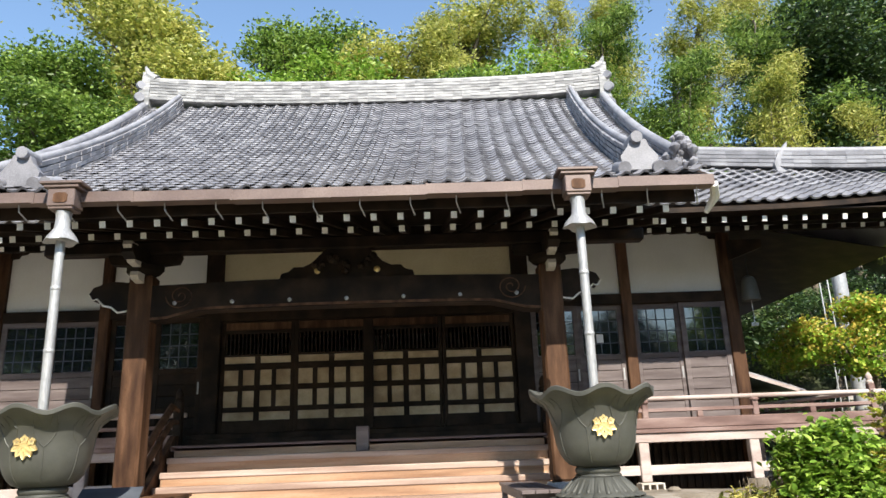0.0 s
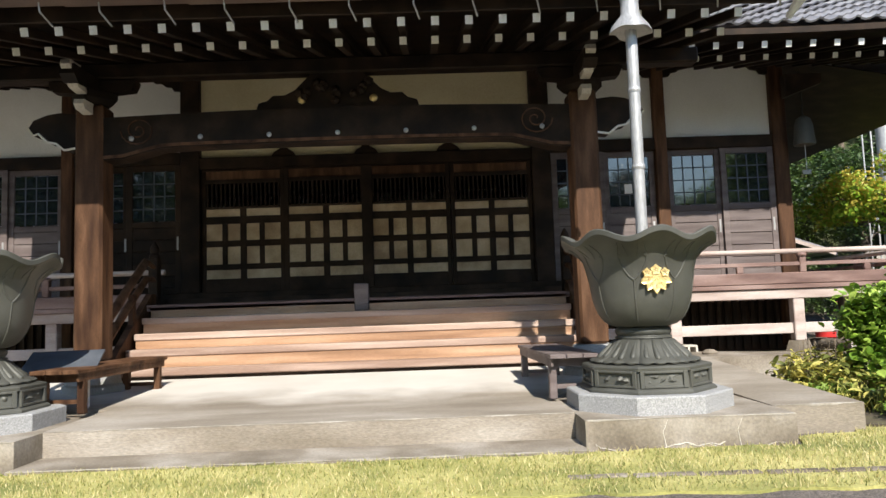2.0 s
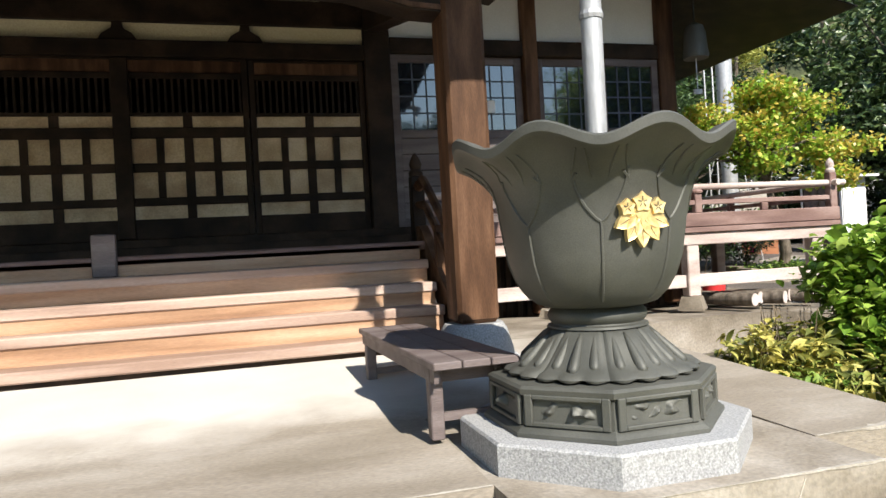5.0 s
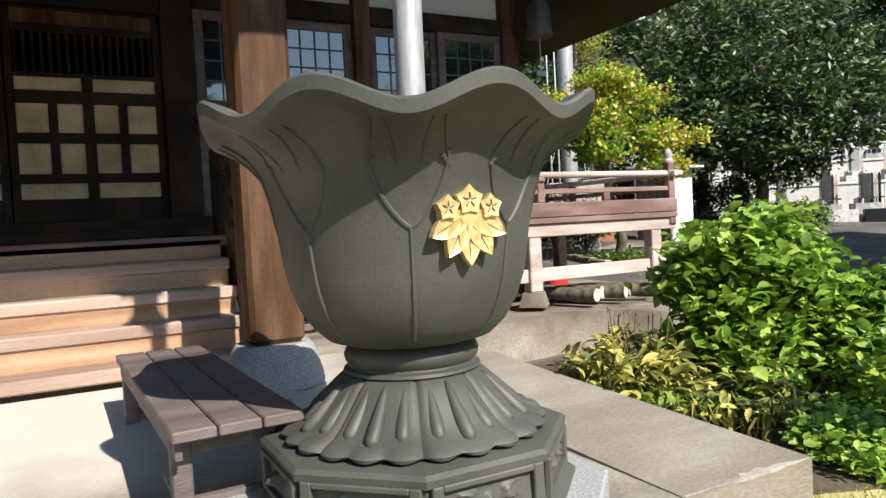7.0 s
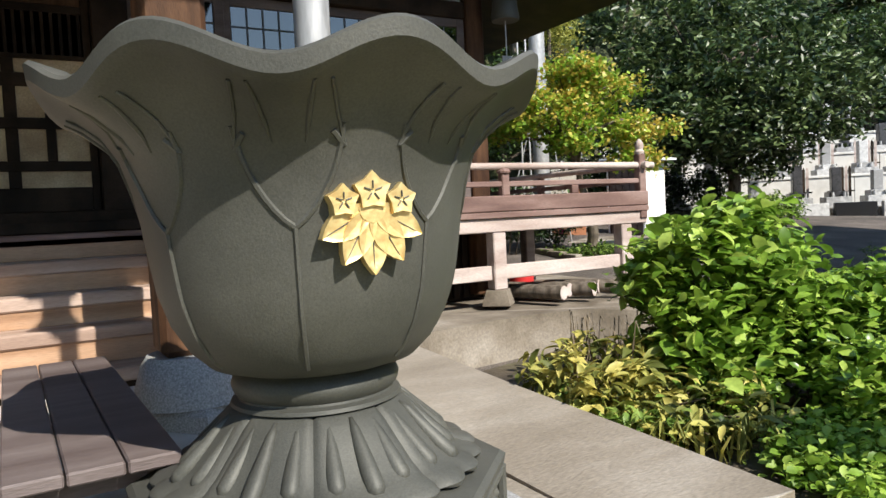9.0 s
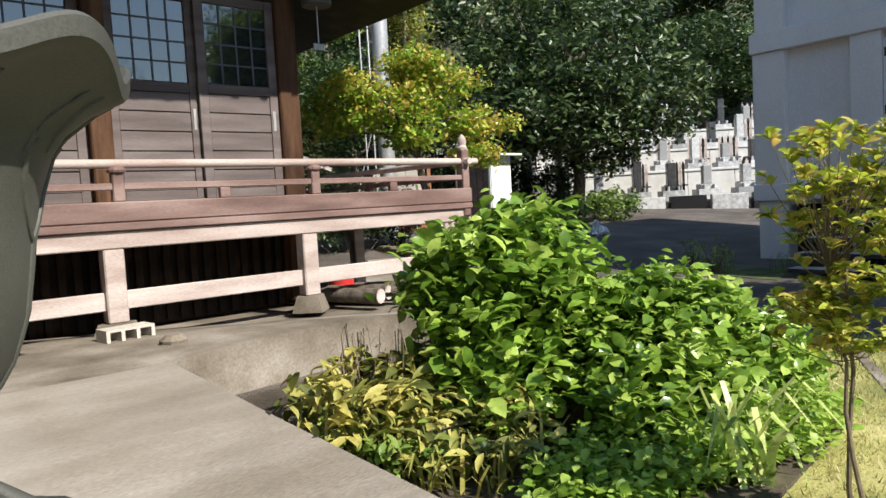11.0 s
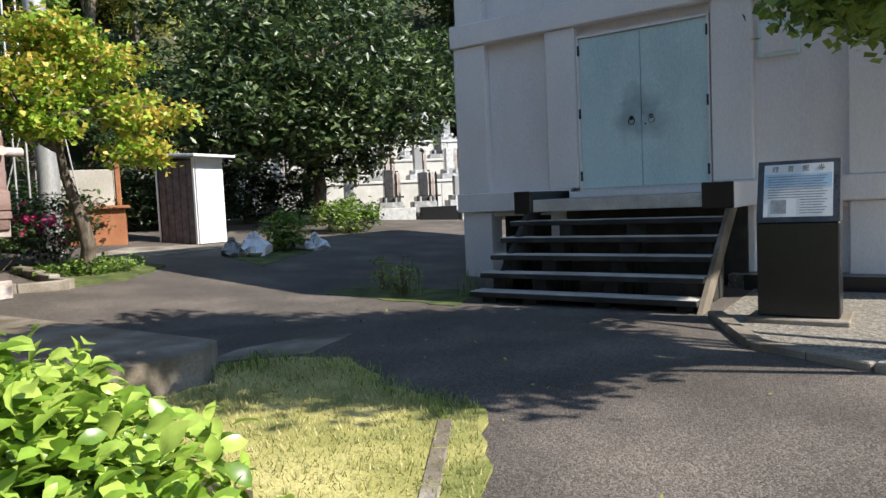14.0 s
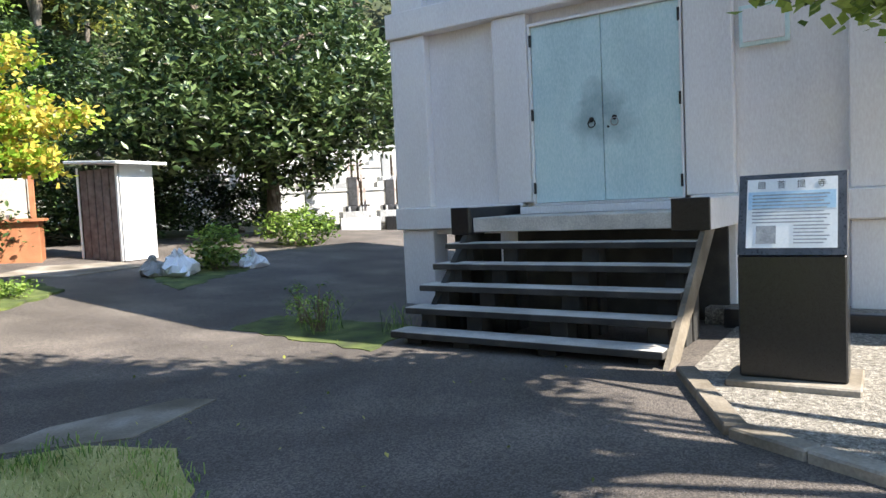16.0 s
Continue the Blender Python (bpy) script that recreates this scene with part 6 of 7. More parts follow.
def grave_tablets(at, turn, n):
    tt = thing("wooden_grave_tablets", "row of tall narrow weathered wooden grave tablets", "grave tablets", at=at, turn=turn)
    for k in range(n):
        part("tablet", Geo().prism([(k * 0.13, 0), (k * 0.13 + 0.1, 0), (k * 0.13 + 0.1, 1.5), (k * 0.13 + 0.08, 1.56), (k * 0.13 + 0.05, 1.62), (k * 0.13 + 0.02, 1.56), (k * 0.13, 1.5)], -0.01, 0.01), WOOD_DARK if k % 2 else WOOD_GREY, tt)
    part("rack", Geo().box(-0.1, 0.012, 0.6, n * 0.13 + 0.1, 0.05, 0.66), WOOD_DARK, tt)


gv = random.Random(11)
GA = -42


def grave_pos(u, w):
    """u along the terraces, w up the slope; seen down the path from the yard."""
    c, s = math.cos(radians(GA)), math.sin(radians(GA))
    return 27.0 + u * c + w * -s, 22.5 + u * s + w * c


for row, (w, z, n, u0) in enumerate(((0.0, 0.9, 9, -5.0), (3.0, 2.05, 12, -9.0), (6.0, 3.1, 13, -10.0), (9.0, 4.2, 13, -10.0))):
    if row:
        # retaining wall with a coping
        x0, y0 = grave_pos(-12, w - 1.2)
        wl = thing("retaining_wall", "sunlit pale stone retaining wall of the graveyard", "wall", kind="structure", at=(x0, y0, 0), turn=GA)
        for k in range(13):
            part("block", Geo().box(k * 2.0, 0, z - 1.4, k * 2.0 + 1.985, 0.3, z + 0.05, 0.015), STONE_PALE, wl)
        part("coping", Geo().box(0, -0.05, z + 0.052, 26, 0.35, z + 0.16, 0.015), STONE_PALE, wl)
        part("fill", Geo().box(0, 0.31, z - 1.4, 26, 3.0, z + 0.02), GRAVEL, wl)
    else:
        x0, y0 = grave_pos(-6, -1.1)
        wl = thing("grave_plot_kerb", "dark stone kerb around the lower graves", "kerb", kind="structure", at=(x0, y0, 0), turn=GA)
        for k in range(8):
            part("block", Geo().box(k * 1.6, 0, 0.2, k * 1.6 + 1.4, 0.25, 1.1, 0.015), STONE_GREY if k % 2 else BLACK_STONE, wl)
        part("fill", Geo().box(0, 0.26, 0.2, 13, 2.9, 0.88), GRAVEL, wl)
    for k in range(n):
        u = u0 + k * 1.45 + gv.uniform(-0.2, 0.2)
        x, y = grave_pos(u, w + gv.uniform(-0.1, 0.4))
        gravestone((x, y, z + 0.2), GA + gv.uniform(-4, 4), gv.uniform(0.6, 1.15), gv.random() < 0.2)
        if gv.random() < 0.45:
            x, y = grave_pos(u, w + 0.9)
            grave_tablets((x, y, z), GA, gv.randint(4, 7))
# stone stair by the tree
sst = thing("stone_stairs", "narrow pale stone steps up to the graves", "stairs", at=(22.6, 27.0, 0.9), turn=-35)
for k in range(7):
    part("step", Geo().box(-0.9, k * 0.35, k * 0.2 - 0.5, 0.9, k * 0.35 + 0.36, k * 0.2 + 0.2, 0.012), STONE_PALE, sst)
part("parapet", Geo().prism([(-0.1, -0.4), (2.4, -0.4), (2.4, 1.9), (-0.1, 0.6)], -1.1, -0.92, "x"), STONE_PALE, sst)


# ---- plants ----
def leaf_cards(centers, sizes, seed, aspect=0.45, droop=0.0, fold=0.25, up=0.25):
    """Small folded leaves at given places, randomly turned."""
    rs = np.random.RandomState(seed)
    n = len(centers)
    d = rs.normal(size=(n, 3))
    d[:, 2] = d[:, 2] * 0.6 - droop
    d /= np.linalg.norm(d, axis=1)[:, None]
    nr = rs.normal(size=(n, 3))
    nr[:, 2] = np.abs(nr[:, 2]) + up
    nr -= d * (nr * d).sum(1)[:, None]
    nr /= np.linalg.norm(nr, axis=1)[:, None]
    s = np.cross(d, nr)
    L = sizes[:, None]
    c = centers
    base, tip = c - d * L * 0.5, c + d * L * 0.5
    l1 = c + s * L * aspect * 0.5 + nr * L * fold * 0.3 - d * L * 0.06
    r1 = c - s * L * aspect * 0.5 + nr * L * fold * 0.3 - d * L * 0.06
    v = np.stack([base, l1, tip, r1], 1).reshape(-1, 3)
    q = np.arange(n)[:, None] * 4
    f = np.concatenate([q + np.array([0, 1, 2]), q + np.array([0, 2, 3])], 0) if fold else q + np.array([0, 1, 2, 3])
    return v, f


def leaf_blades(centers, sizes, seed, aspect=0.6, droop=0.0, up=0.9):
    """Larger folded leaves with a rounded outline: base, two pairs of side points, tip and midrib."""
    rs = np.random.RandomState(seed)
    n = len(centers)
    d = rs.normal(size=(n, 3))
    d[:, 2] = d[:, 2] * 0.45 - droop
    d /= np.linalg.norm(d, axis=1)[:, None]
    nr = rs.normal(size=(n, 3)) * 0.6
    nr[:, 2] = np.abs(nr[:, 2]) + up
    nr -= d * (nr * d).sum(1)[:, None]
    nr /= np.linalg.norm(nr, axis=1)[:, None]
    s = np.cross(d, nr)
    L = sizes[:, None]
    rows = []
    for along, half, lift in ((-0.5, 0.0, 0.0), (-0.22, 0.42, 0.05), (0.1, 0.5, 0.06), (0.36, 0.26, 0.0), (0.52, 0.0, -0.08)):
        mid = centers + d * L * along + nr * L * (lift - 0.05)
        if half == 0.0:
            rows.append([mid])
        else:
            rows.append([mid + s * L * aspect * half + nr * L * 0.07, mid, mid - s * L * aspect * half + nr * L * 0.07])
    flat = [p for r in rows for p in r]
    v = np.stack(flat, 1).reshape(-1, 3)
    tris = np.array([(0, 2, 1), (0, 3, 2), (1, 2, 5), (1, 5, 4), (2, 3, 6), (2, 6, 5), (4, 5, 8), (4, 8, 7), (5, 6, 9), (5, 9, 8), (7, 8, 10), (8, 9, 10)])
    f = (np.arange(n)[:, None, None] * 11 + tris[None]).reshape(-1, 3)
    return v, f


def cards_mesh(name, v, f, mat):
    me = bpy.data.meshes.new(name)
    me.vertices.add(len(v))
    me.vertices.foreach_set("co", v.astype(np.float32).ravel())
    k = f.shape[1]
    me.loops.add(f.size)
    me.loops.foreach_set("vertex_index", f.astype(np.int32).ravel())
    me.polygons.add(len(f))
    me.polygons.foreach_set("loop_start", np.arange(0, f.size, k, dtype=np.int32))
    me.polygons.foreach_set("loop_total", np.full(len(f), k, dtype=np.int32))
    me.materials.append(mat)
    me.update(calc_edges=True)
    return me


def clumps(seed, blobs, per, spread_r, shell=0.75):
    """Leaf places gathered in clumps inside blobs (centre, radii, number of clumps)."""
    rs = np.random.RandomState(seed)
    out = []
    tips = []
    for c, r, k in blobs:
        d = rs.normal(size=(k, 3))
        d /= np.linalg.norm(d, axis=1)[:, None]
        rad = shell + (1 - shell) * rs.rand(k, 1)
        rad *= 0.8 + 0.35 * rs.rand(k, 1)
        p = np.array(c) + d * np.array(r) * rad
        tips.append(p)
        off = rs.normal(size=(k, per, 3)) * spread_r * np.array([1, 1, 0.6])
        out.append((p[:, None, :] + off).reshape(-1, 3))
    return np.concatenate(out), np.concatenate(tips)


def limb_geo(base, tips, rnd, trunk_r, top, count, sway=0.5, low=3):
    """A tapered bent trunk and limbs toward some clumps."""
    geo = Geo()
    base, top = Vector(base), Vector(top)
    pts = [base.lerp(top, k / 7) + Vector((rnd.uniform(-1, 1), rnd.uniform(-1, 1), 0)) * trunk_r * (sway if 0 < k else 0) for k in range(8)]
    geo.tube(pts, [trunk_r * (1.25 if k == 0 else 1 - 0.1 * k) for k in range(8)], 10)
    for t in rnd.sample(range(len(tips)), min(count, len(tips))):
        e = Vector(tips[t])
        s = pts[rnd.randint(low, 7)]
        m = s.lerp(e, 0.5) + Vector((0, 0, (e - s).length * 0.12))
        geo.tube([s, s.lerp(m, 0.6), m, e], [trunk_r * 0.42, trunk_r * 0.3, trunk_r * 0.2, trunk_r * 0.06], 6)
    return geo


def tree(at, label, blobs, leaf, size, per, spread_r, seed, trunk_r=0.2, top=None, limbs=24, aspect=0.5, droop=0.1, shell=0.7, group="", sway=0.5, low=3):
    t = thing("tree", label, "tree", group, at=at)
    rnd = random.Random(seed)
    places, tips = clumps(seed, blobs, per, spread_r, shell)
    rs = np.random.RandomState(seed + 1)
    sizes = size * (0.7 + 0.6 * rs.rand(len(places)))
    v, f = leaf_cards(places, sizes, seed + 2, aspect, droop)
    crown = new("crown", cards_mesh("crown", v, f, leaf))
    crown.parent = t
    top = top or (blobs[0][0][0] * 0.6, blobs[0][0][1] * 0.6, blobs[0][0][2])
    part("trunk", limb_geo((0, 0, -0.3), tips, rnd, trunk_r, top, limbs, sway, low), BARK, t, smooth=True)
    return t


def wood_tree(seed, h, w, leaf, label, size=0.25):
    rnd = random.Random(seed)
    blobs = []
    for k in range(9):
        a = rnd.uniform(0, 6.28)
        r = rnd.uniform(0.2, 0.75) * w
        z = rnd.uniform(0.42, 0.92) * h
        blobs.append(((r * math.cos(a), r * math.sin(a), z), (w * rnd.uniform(0.32, 0.55), w * rnd.uniform(0.32, 0.55), h * rnd.uniform(0.09, 0.16)), 34))
    blobs.append(((0, 0, h * 0.9), (w * 0.4, w * 0.4, h * 0.12), 40))
    return tree((0, 0, 0), label, blobs, leaf, size, 44, 0.38, seed, 0.28, (0, 0, h * 0.75), 26)


def feather_tree(seed, h, leaf, label):
    """Tall bamboo like tree with feathery drooping plumes."""
    rnd = random.Random(seed)
    blobs = []
    for k in range(14):
        z = h * (0.35 + 0.65 * k / 13)
        w = 1.5 * (1.15 - k / 15)
        blobs.append(((rnd.uniform(-0.9, 0.9), rnd.uniform(-0.9, 0.9), z), (w, w, h * 0.06), 22))
    return tree((0, 0, 0), label, blobs, leaf, 0.27, 38, 0.34, seed, 0.12, (0.3, 0.2, h * 0.97), 20, 0.22, 0.7, 0.4)


kinds = [
    wood_tree(21, 9.5, 4.2, LEAF_MID, "broad leafy green tree on the wooded hill"),
    wood_tree(22, 9.0, 4.0, LEAF_BRIGHT, "fresh light green leafy tree on the hill"),
    wood_tree(23, 11.0, 4.2, LEAF_OLIVE, "olive yellow leafy tree on the wooded hill"),
    feather_tree(24, 13.0, LEAF_OLIVE, "tall feathery yellowish bamboo on the hill"),
    wood_tree(25, 10.0, 4.4, LEAF_DARK, "dark evergreen tree at the wood edge"),
    feather_tree(26, 12.0, LEAF_MID, "tall feathery green bamboo on the hill"),
]
# where each kind stands: kind, x, y, size
WOODS = [
    (1, -20.5, 28, 0.95), (0, -17, 33, 1.0), (2, -13.5, 35, 1.15), (0, -22, 37, 1.1), (2, -10.0, 33, 1.0), (1, -5.6, 33.5, 1.05), (2, -2.4, 37, 0.95), (1, -2.2, 31.5, 0.85),
    (3, 1.2, 36, 0.9), (0, 4.3, 34, 0.9), (1, 5.2, 35.5, 0.95), (3, 8.2, 37, 0.9), (5, 10.3, 34, 1.05), (3, 12.0, 38, 1.05), (5, 13.5, 33, 1.1), (0, 12.0, 30.5, 0.75), (3, 17.0, 38, 1.15),
    (0, 17.4, 33, 0.8), (3, 20.5, 36, 1.1), (5, 22.0, 41, 1.2), (3, 24.0, 34.5, 1.0), (0, 25.0, 38, 1.0), (4, 20.5, 31.5, 0.72), (5, 15.0, 29.5, 0.62), (4, 11.5, 28.0, 0.7), (4, 26.5, 38, 1.0),
    (4, 17.5, 27.5, 0.66), (4, 31, 36, 1.0), (4, 36, 33, 1.05), (4, 41, 28, 1.1), (4, 44, 22, 1.1), (4, 46, 15, 1.1), (0, 38, 38, 1.2), (4, 33, 42, 1.2), (0, 46, 32, 1.2), (4, 50, 24, 1.2),
    (0, -28, 30, 1.1), (2, -30, 38, 1.2), (1, -26, 22, 1.0), (0, -8, 40, 1.1), (4, 36, 44, 1.4), (4, 43, 40, 1.4), (0, 49, 40, 1.4), (4, 40, 48, 1.5), (4, 52, 33, 1.4), (4, 30, 40, 1.2), (4, 27, 42, 1.25), (0, 55, 18, 1.4), (0, 34, 52, 1.5), (3, 24, 46, 1.3), (0, -22, -24, 1.15), (4, -14, -25, 1.1), (0, -7, -23, 1.1), (4, 0, -26, 1.2), (0, 7, -24, 1.15), (4, 14, -25, 1.15), (0, 21, -24, 1.1), (4, 28, -22, 1.1), (2, 3, 42, 1.1), (0, 29, 44, 1.2), (2, -18, 41, 1.2), (4, 14.5, 25.0, 0.55), (4, 22.5, 35, 1.0),
    # unseen trees left of the yard, added to dim skylight and window reflections
    (4, -13.5, -4, 1.0), (0, -18, -9, 1.1), (4, -18, 2, 1.1), (4, -16.5, 9, 1.0), (0, -12, -13, 1.05), (4, -21, 14, 1.1),
]
used = set()
tr = random.Random(5)
for k, x, y, s in WOODS:
    z = ground_z(x, y)
    m = pose(x, y, z, 0, 0, tr.uniform(0, 360))
    if k not in used:
        used.add(k)
        o = kinds[k]
        o.matrix_basis = m
        o.scale = (s * 1.08, s * 1.08, s * 0.9)
    else:
        o = copy_thing(kinds[k], m)
        o.scale = (s * 1.08, s * 1.08, s * 0.9)
    tagged(o, group="trees of the wooded hill")

# big evergreen before the graves
tree((22.0, 22.2, 0.6), "large dark glossy evergreen tree shading the path", [((0, 0, 5.2), (4.0, 4.0, 2.6), 240), ((-1.6, -1.2, 3.6), (2.6, 2.6, 1.5), 130), ((1.8, -1.5, 3.9), (2.6, 2.4, 1.6), 130), ((0.2, -0.6, 2.5), (1.5, 1.5, 1.0), 60), ((-3.2, 0.2, 3.4), (2.0, 2.0, 1.6), 110), ((-3, 1, 6.4), (2.4, 2.4, 2), 80), ((2.5, 2, 7), (3, 3, 2), 90)],
     LEAF_EVERGREEN, 0.27, 34, 0.30, 31, 0.26, (0.2, 0.1, 5.5), 40, 0.42)
# maple by the path
tree((11.62, 17.42, 0.3), "small maple with yellow and orange leaves by the path", [((-1.17, 0.08, 2.95), (1.3, 1.3, 0.42), 85), ((-0.22, -0.12, 3.5), (0.95, 0.9, 0.4), 71), ((0.43, -0.52, 2.7), (0.85, 0.8, 0.34), 55), ((-2.17, 0.58, 2.75), (0.8, 0.8, 0.32), 46), ((0.23, -0.72, 2.0), (0.55, 0.5, 0.22), 25), ((-0.97, -0.32, 2.35), (0.7, 0.6, 0.2), 25), ((-0.75, -0.1, 3.85), (0.7, 0.7, 0.3), 40), ((-1.9, 0.2, 3.3), (0.8, 0.8, 0.35), 44)],
     LEAF_MAPLE, 0.10, 32, 0.13, 41, 0.15, (-0.85, 0.1, 2.45), 16, 0.8, 0.2, 0.5, sway=1.3, low=6)
# ginkgo overhead at the yard
tree((11.2, 1.9, 0.02), "ginkgo with low hanging leafy branches over the yard", [((0.0, 2.8, 4.7), (1.75, 1.5, 0.8), 230), ((-1.5, 3.9, 5.0), (1.3, 1.1, 0.6), 120), ((0.0, 1.8, 5.8), (1.9, 1.9, 1.2), 220), ((0.5, 3.8, 3.6), (0.8, 0.8, 0.4), 36), ((-0.4, 1.6, 4.6), (1.35, 0.65, 0.45), 110), ((-1.25, 2.1, 5.0), (0.85, 1.0, 0.5), 110), ((-0.3, 5.1, 5.2), (1.0, 1.1, 0.5), 120), ((-1.8, 4.5, 5.2), (1.0, 1.0, 0.5), 110), ((0.5, 4.65, 2.78), (0.75, 0.55, 0.26), 50), ((1.5, 4.2, 2.85), (0.7, 0.5, 0.26), 44)],
     LEAF_MID, 0.11, 30, 0.18, 51, 0.2, (0.1, 0.9, 4.8), 30, 0.95, 0.2, 0.5)


def bush(name, at, label, category, blobs, leaf, size, per, spread_r, seed, aspect=0.6, stems=14, droop=0.1, shell=0.6):
    b = thing(name, label, category, at=at)
    places, tips = clumps(seed, blobs, per, spread_r, shell)
    places[:, 2] = np.maximum(places[:, 2], 0.03)
    rs = np.random.RandomState(seed)
    v, f = leaf_blades(places, size * (0.6 + 0.8 * rs.rand(len(places))), seed + 1, aspect, droop)
    o = new("leaves", cards_mesh("leaves", v, f, leaf))
    o.parent = b
    rnd = random.Random(seed)
    st = Geo()
    for k in range(stems):
        e = Vector(tips[rnd.randrange(len(tips))])
        s = Vector((e.x * 0.25, e.y * 0.25, 0))
        st.tube([s, s.lerp(e, 0.5) + Vector((rnd.uniform(-0.03, 0.03), rnd.uniform(-0.03, 0.03), 0.05)), e], [0.012, 0.009, 0.004], 5)
    part("woody_base", st, TWIG, b)
    return b


bush("hydrangea", (5.0, 9.2, 0.06), "full hydrangea bush with large bright green leaves", "shrub",
     [((0, 0, 0.80), (0.62, 0.58, 0.48), 230), ((-0.30, -0.15, 0.42), (0.45, 0.42, 0.3), 70), ((0.3, -0.2, 0.5), (0.45, 0.4, 0.35), 70)], LEAF_HYDRANGEA, 0.102, 21, 0.08, 61, 0.62, 20)
bush("hydrangea", (5.74, 8.62, 0.06), "lower spreading hydrangea with green leaves", "shrub",
     [((0, 0, 0.47), (0.55, 0.52, 0.36), 190), ((-0.5, -0.3, 0.3), (0.4, 0.4, 0.24), 80), ((0.3, -0.4, 0.35), (0.4, 0.35, 0.28), 60)], LEAF_HYDRANGEA, 0.085, 24, 0.085, 62, 0.6, 18)
bush("leafy_herbs", (4.75, 8.05, 0.06), "low green leafy herbs in the bed", "plants",
     [((0, 0, 0.12), (0.62, 0.38, 0.09), 150), ((0.5, 0.1, 0.2), (0.4, 0.4, 0.13), 80), ((-0.45, -0.1, 0.09), (0.3, 0.3, 0.07), 50)], LEAF_BRIGHT, 0.05, 20, 0.06, 63, 0.7, 10)
bush("leafy_herbs", (5.55, 7.85, 0.06), "low green leafy herbs beside the lawn", "plants",
     [((0, 0, 0.12), (0.55, 0.28, 0.10), 120), ((0.55, 0.3, 0.12), (0.35, 0.35, 0.1), 60)], LEAF_BRIGHT, 0.05, 18, 0.06, 98, 0.7, 10)

# sapling close to the path: two stems, twigs that end in rosettes of narrow arched leaves
def arched_leaves(bases, dirs, lengths, seed, aspect):
    """Narrow leaves that leave a twig tip and arch over toward their points."""
    rs = np.random.RandomState(seed)
    n = len(bases)
    d = dirs / np.linalg.norm(dirs, axis=1)[:, None]
    side = np.cross(d, np.array([0, 0, 1.0]) + rs.normal(size=(n, 3)) * 0.25)
    side /= np.linalg.norm(side, axis=1)[:, None] + 1e-6
    nr = np.cross(side, d)
    L = lengths[:, None]
    flat = []
    for along, half, drop in ((0.0, 0.0, 0.0), (0.28, 0.40, 0.02), (0.58, 0.50, 0.09), (0.84, 0.28, 0.22), (1.0, 0.0, 0.34)):
        mid = bases + d * L * along * 0.96 - np.array([0, 0, 1.0]) * L * drop
        if half == 0.0:
            flat.append(mid)
        else:
            flat += [mid + side * L * aspect * half + nr * L * 0.06, mid, mid - side * L * aspect * half + nr * L * 0.06]
    v = np.stack(flat, 1).reshape(-1, 3)
    tris = np.array([(0, 2, 1), (0, 3, 2), (1, 2, 5), (1, 5, 4), (2, 3, 6), (2, 6, 5), (4, 5, 8), (4, 8, 7), (5, 6, 9), (5, 9, 8), (7, 8, 10), (8, 9, 10)])
    return v, (np.arange(n)[:, None, None] * 11 + tris[None]).reshape(-1, 3)


sap = thing("sapling", "slender young tree with yellow green and reddish leaves", "sapling", at=(4.72, 7.10, 0.05))
rnd = random.Random(9)
stems = []
for k, (bx, by, tx, ty, tz) in enumerate(((0.02, 0.09, -0.04, 0.08, 1.30), (0.06, -0.05, 0.03, -0.06, 1.36), (-0.03, 0.02, -0.14, 0.10, 1.05))):
    b0, tops = Vector((bx, by, 0)), Vector((tx, ty, tz))
    pts = [b0.lerp(tops, q / 6) + Vector((rnd.uniform(-0.012, 0.012), rnd.uniform(-0.012, 0.012), 0)) for q in range(7)]
    part("stem", Geo().tube(pts, [0.011 - 0.0012 * q for q in range(7)], 7), TWIG, sap, smooth=True)
    stems.append((b0, tops))
tips = []
for q in range(180):
    a, w = rnd.uniform(0, 6.28), rnd.random() ** 0.6
    r = 0.34 * math.sqrt(rnd.random()) * (0.62 + 0.62 * w - 0.5 * max(0.0, w - 0.6))
    tips.append(Vector((r * math.cos(a) - 0.03, r * math.sin(a), 0.70 + 0.83 * w)))
for q in range(26):
    tips.append(Vector((0.28 + rnd.uniform(-0.14, 0.1), -0.24 + rnd.uniform(-0.12, 0.14), rnd.uniform(0.45, 0.92))))
for q in range(24):
    tips.append(Vector((-0.18 + rnd.uniform(-0.14, 0.1), 0.14 + rnd.uniform(-0.12, 0.12), rnd.uniform(0.78, 0.98))))
sg = Geo()
lb, ld, ll = [], [], []
for e in tips:
    b0, tops = min(stems, key=lambda st: (st[0].lerp(st[1], 0.7) - e).xy.length + rnd.uniform(0, 0.08))
    s = b0.lerp(tops, max(0.3, min(0.99, (e.z - rnd.uniform(0.03, 0.14)) / tops.z)))
    m = s.lerp(e, 0.55) - Vector((0, 0, 0.02))
    sg.tube([s, m, e], [0.0028, 0.002, 0.001], 5)
    way = (e - m).normalized()
    for w in range(rnd.randint(10, 16)):
        a = rnd.uniform(0, 6.28)
        lb.append(tuple(e - way * rnd.uniform(0, 0.05)))
        ld.append(tuple(way * 0.45 + Vector((math.cos(a), math.sin(a), rnd.uniform(0.15, 0.9)))))
        ll.append(rnd.uniform(0.04, 0.085))
tagged(part("twiggy_crown", sg, TWIG, sap, smooth=True), "many thin brown twigs", kind="stuff")
v, f = arched_leaves(np.array(lb), np.array(ld), np.array(ll), 71, 0.42)
o = new("leaves", cards_mesh("leaves", v, f, LEAF_SAPLING))
o.parent = sap
tagged(o, "narrow arched yellow green leaves with reddish tips", kind="stuff")


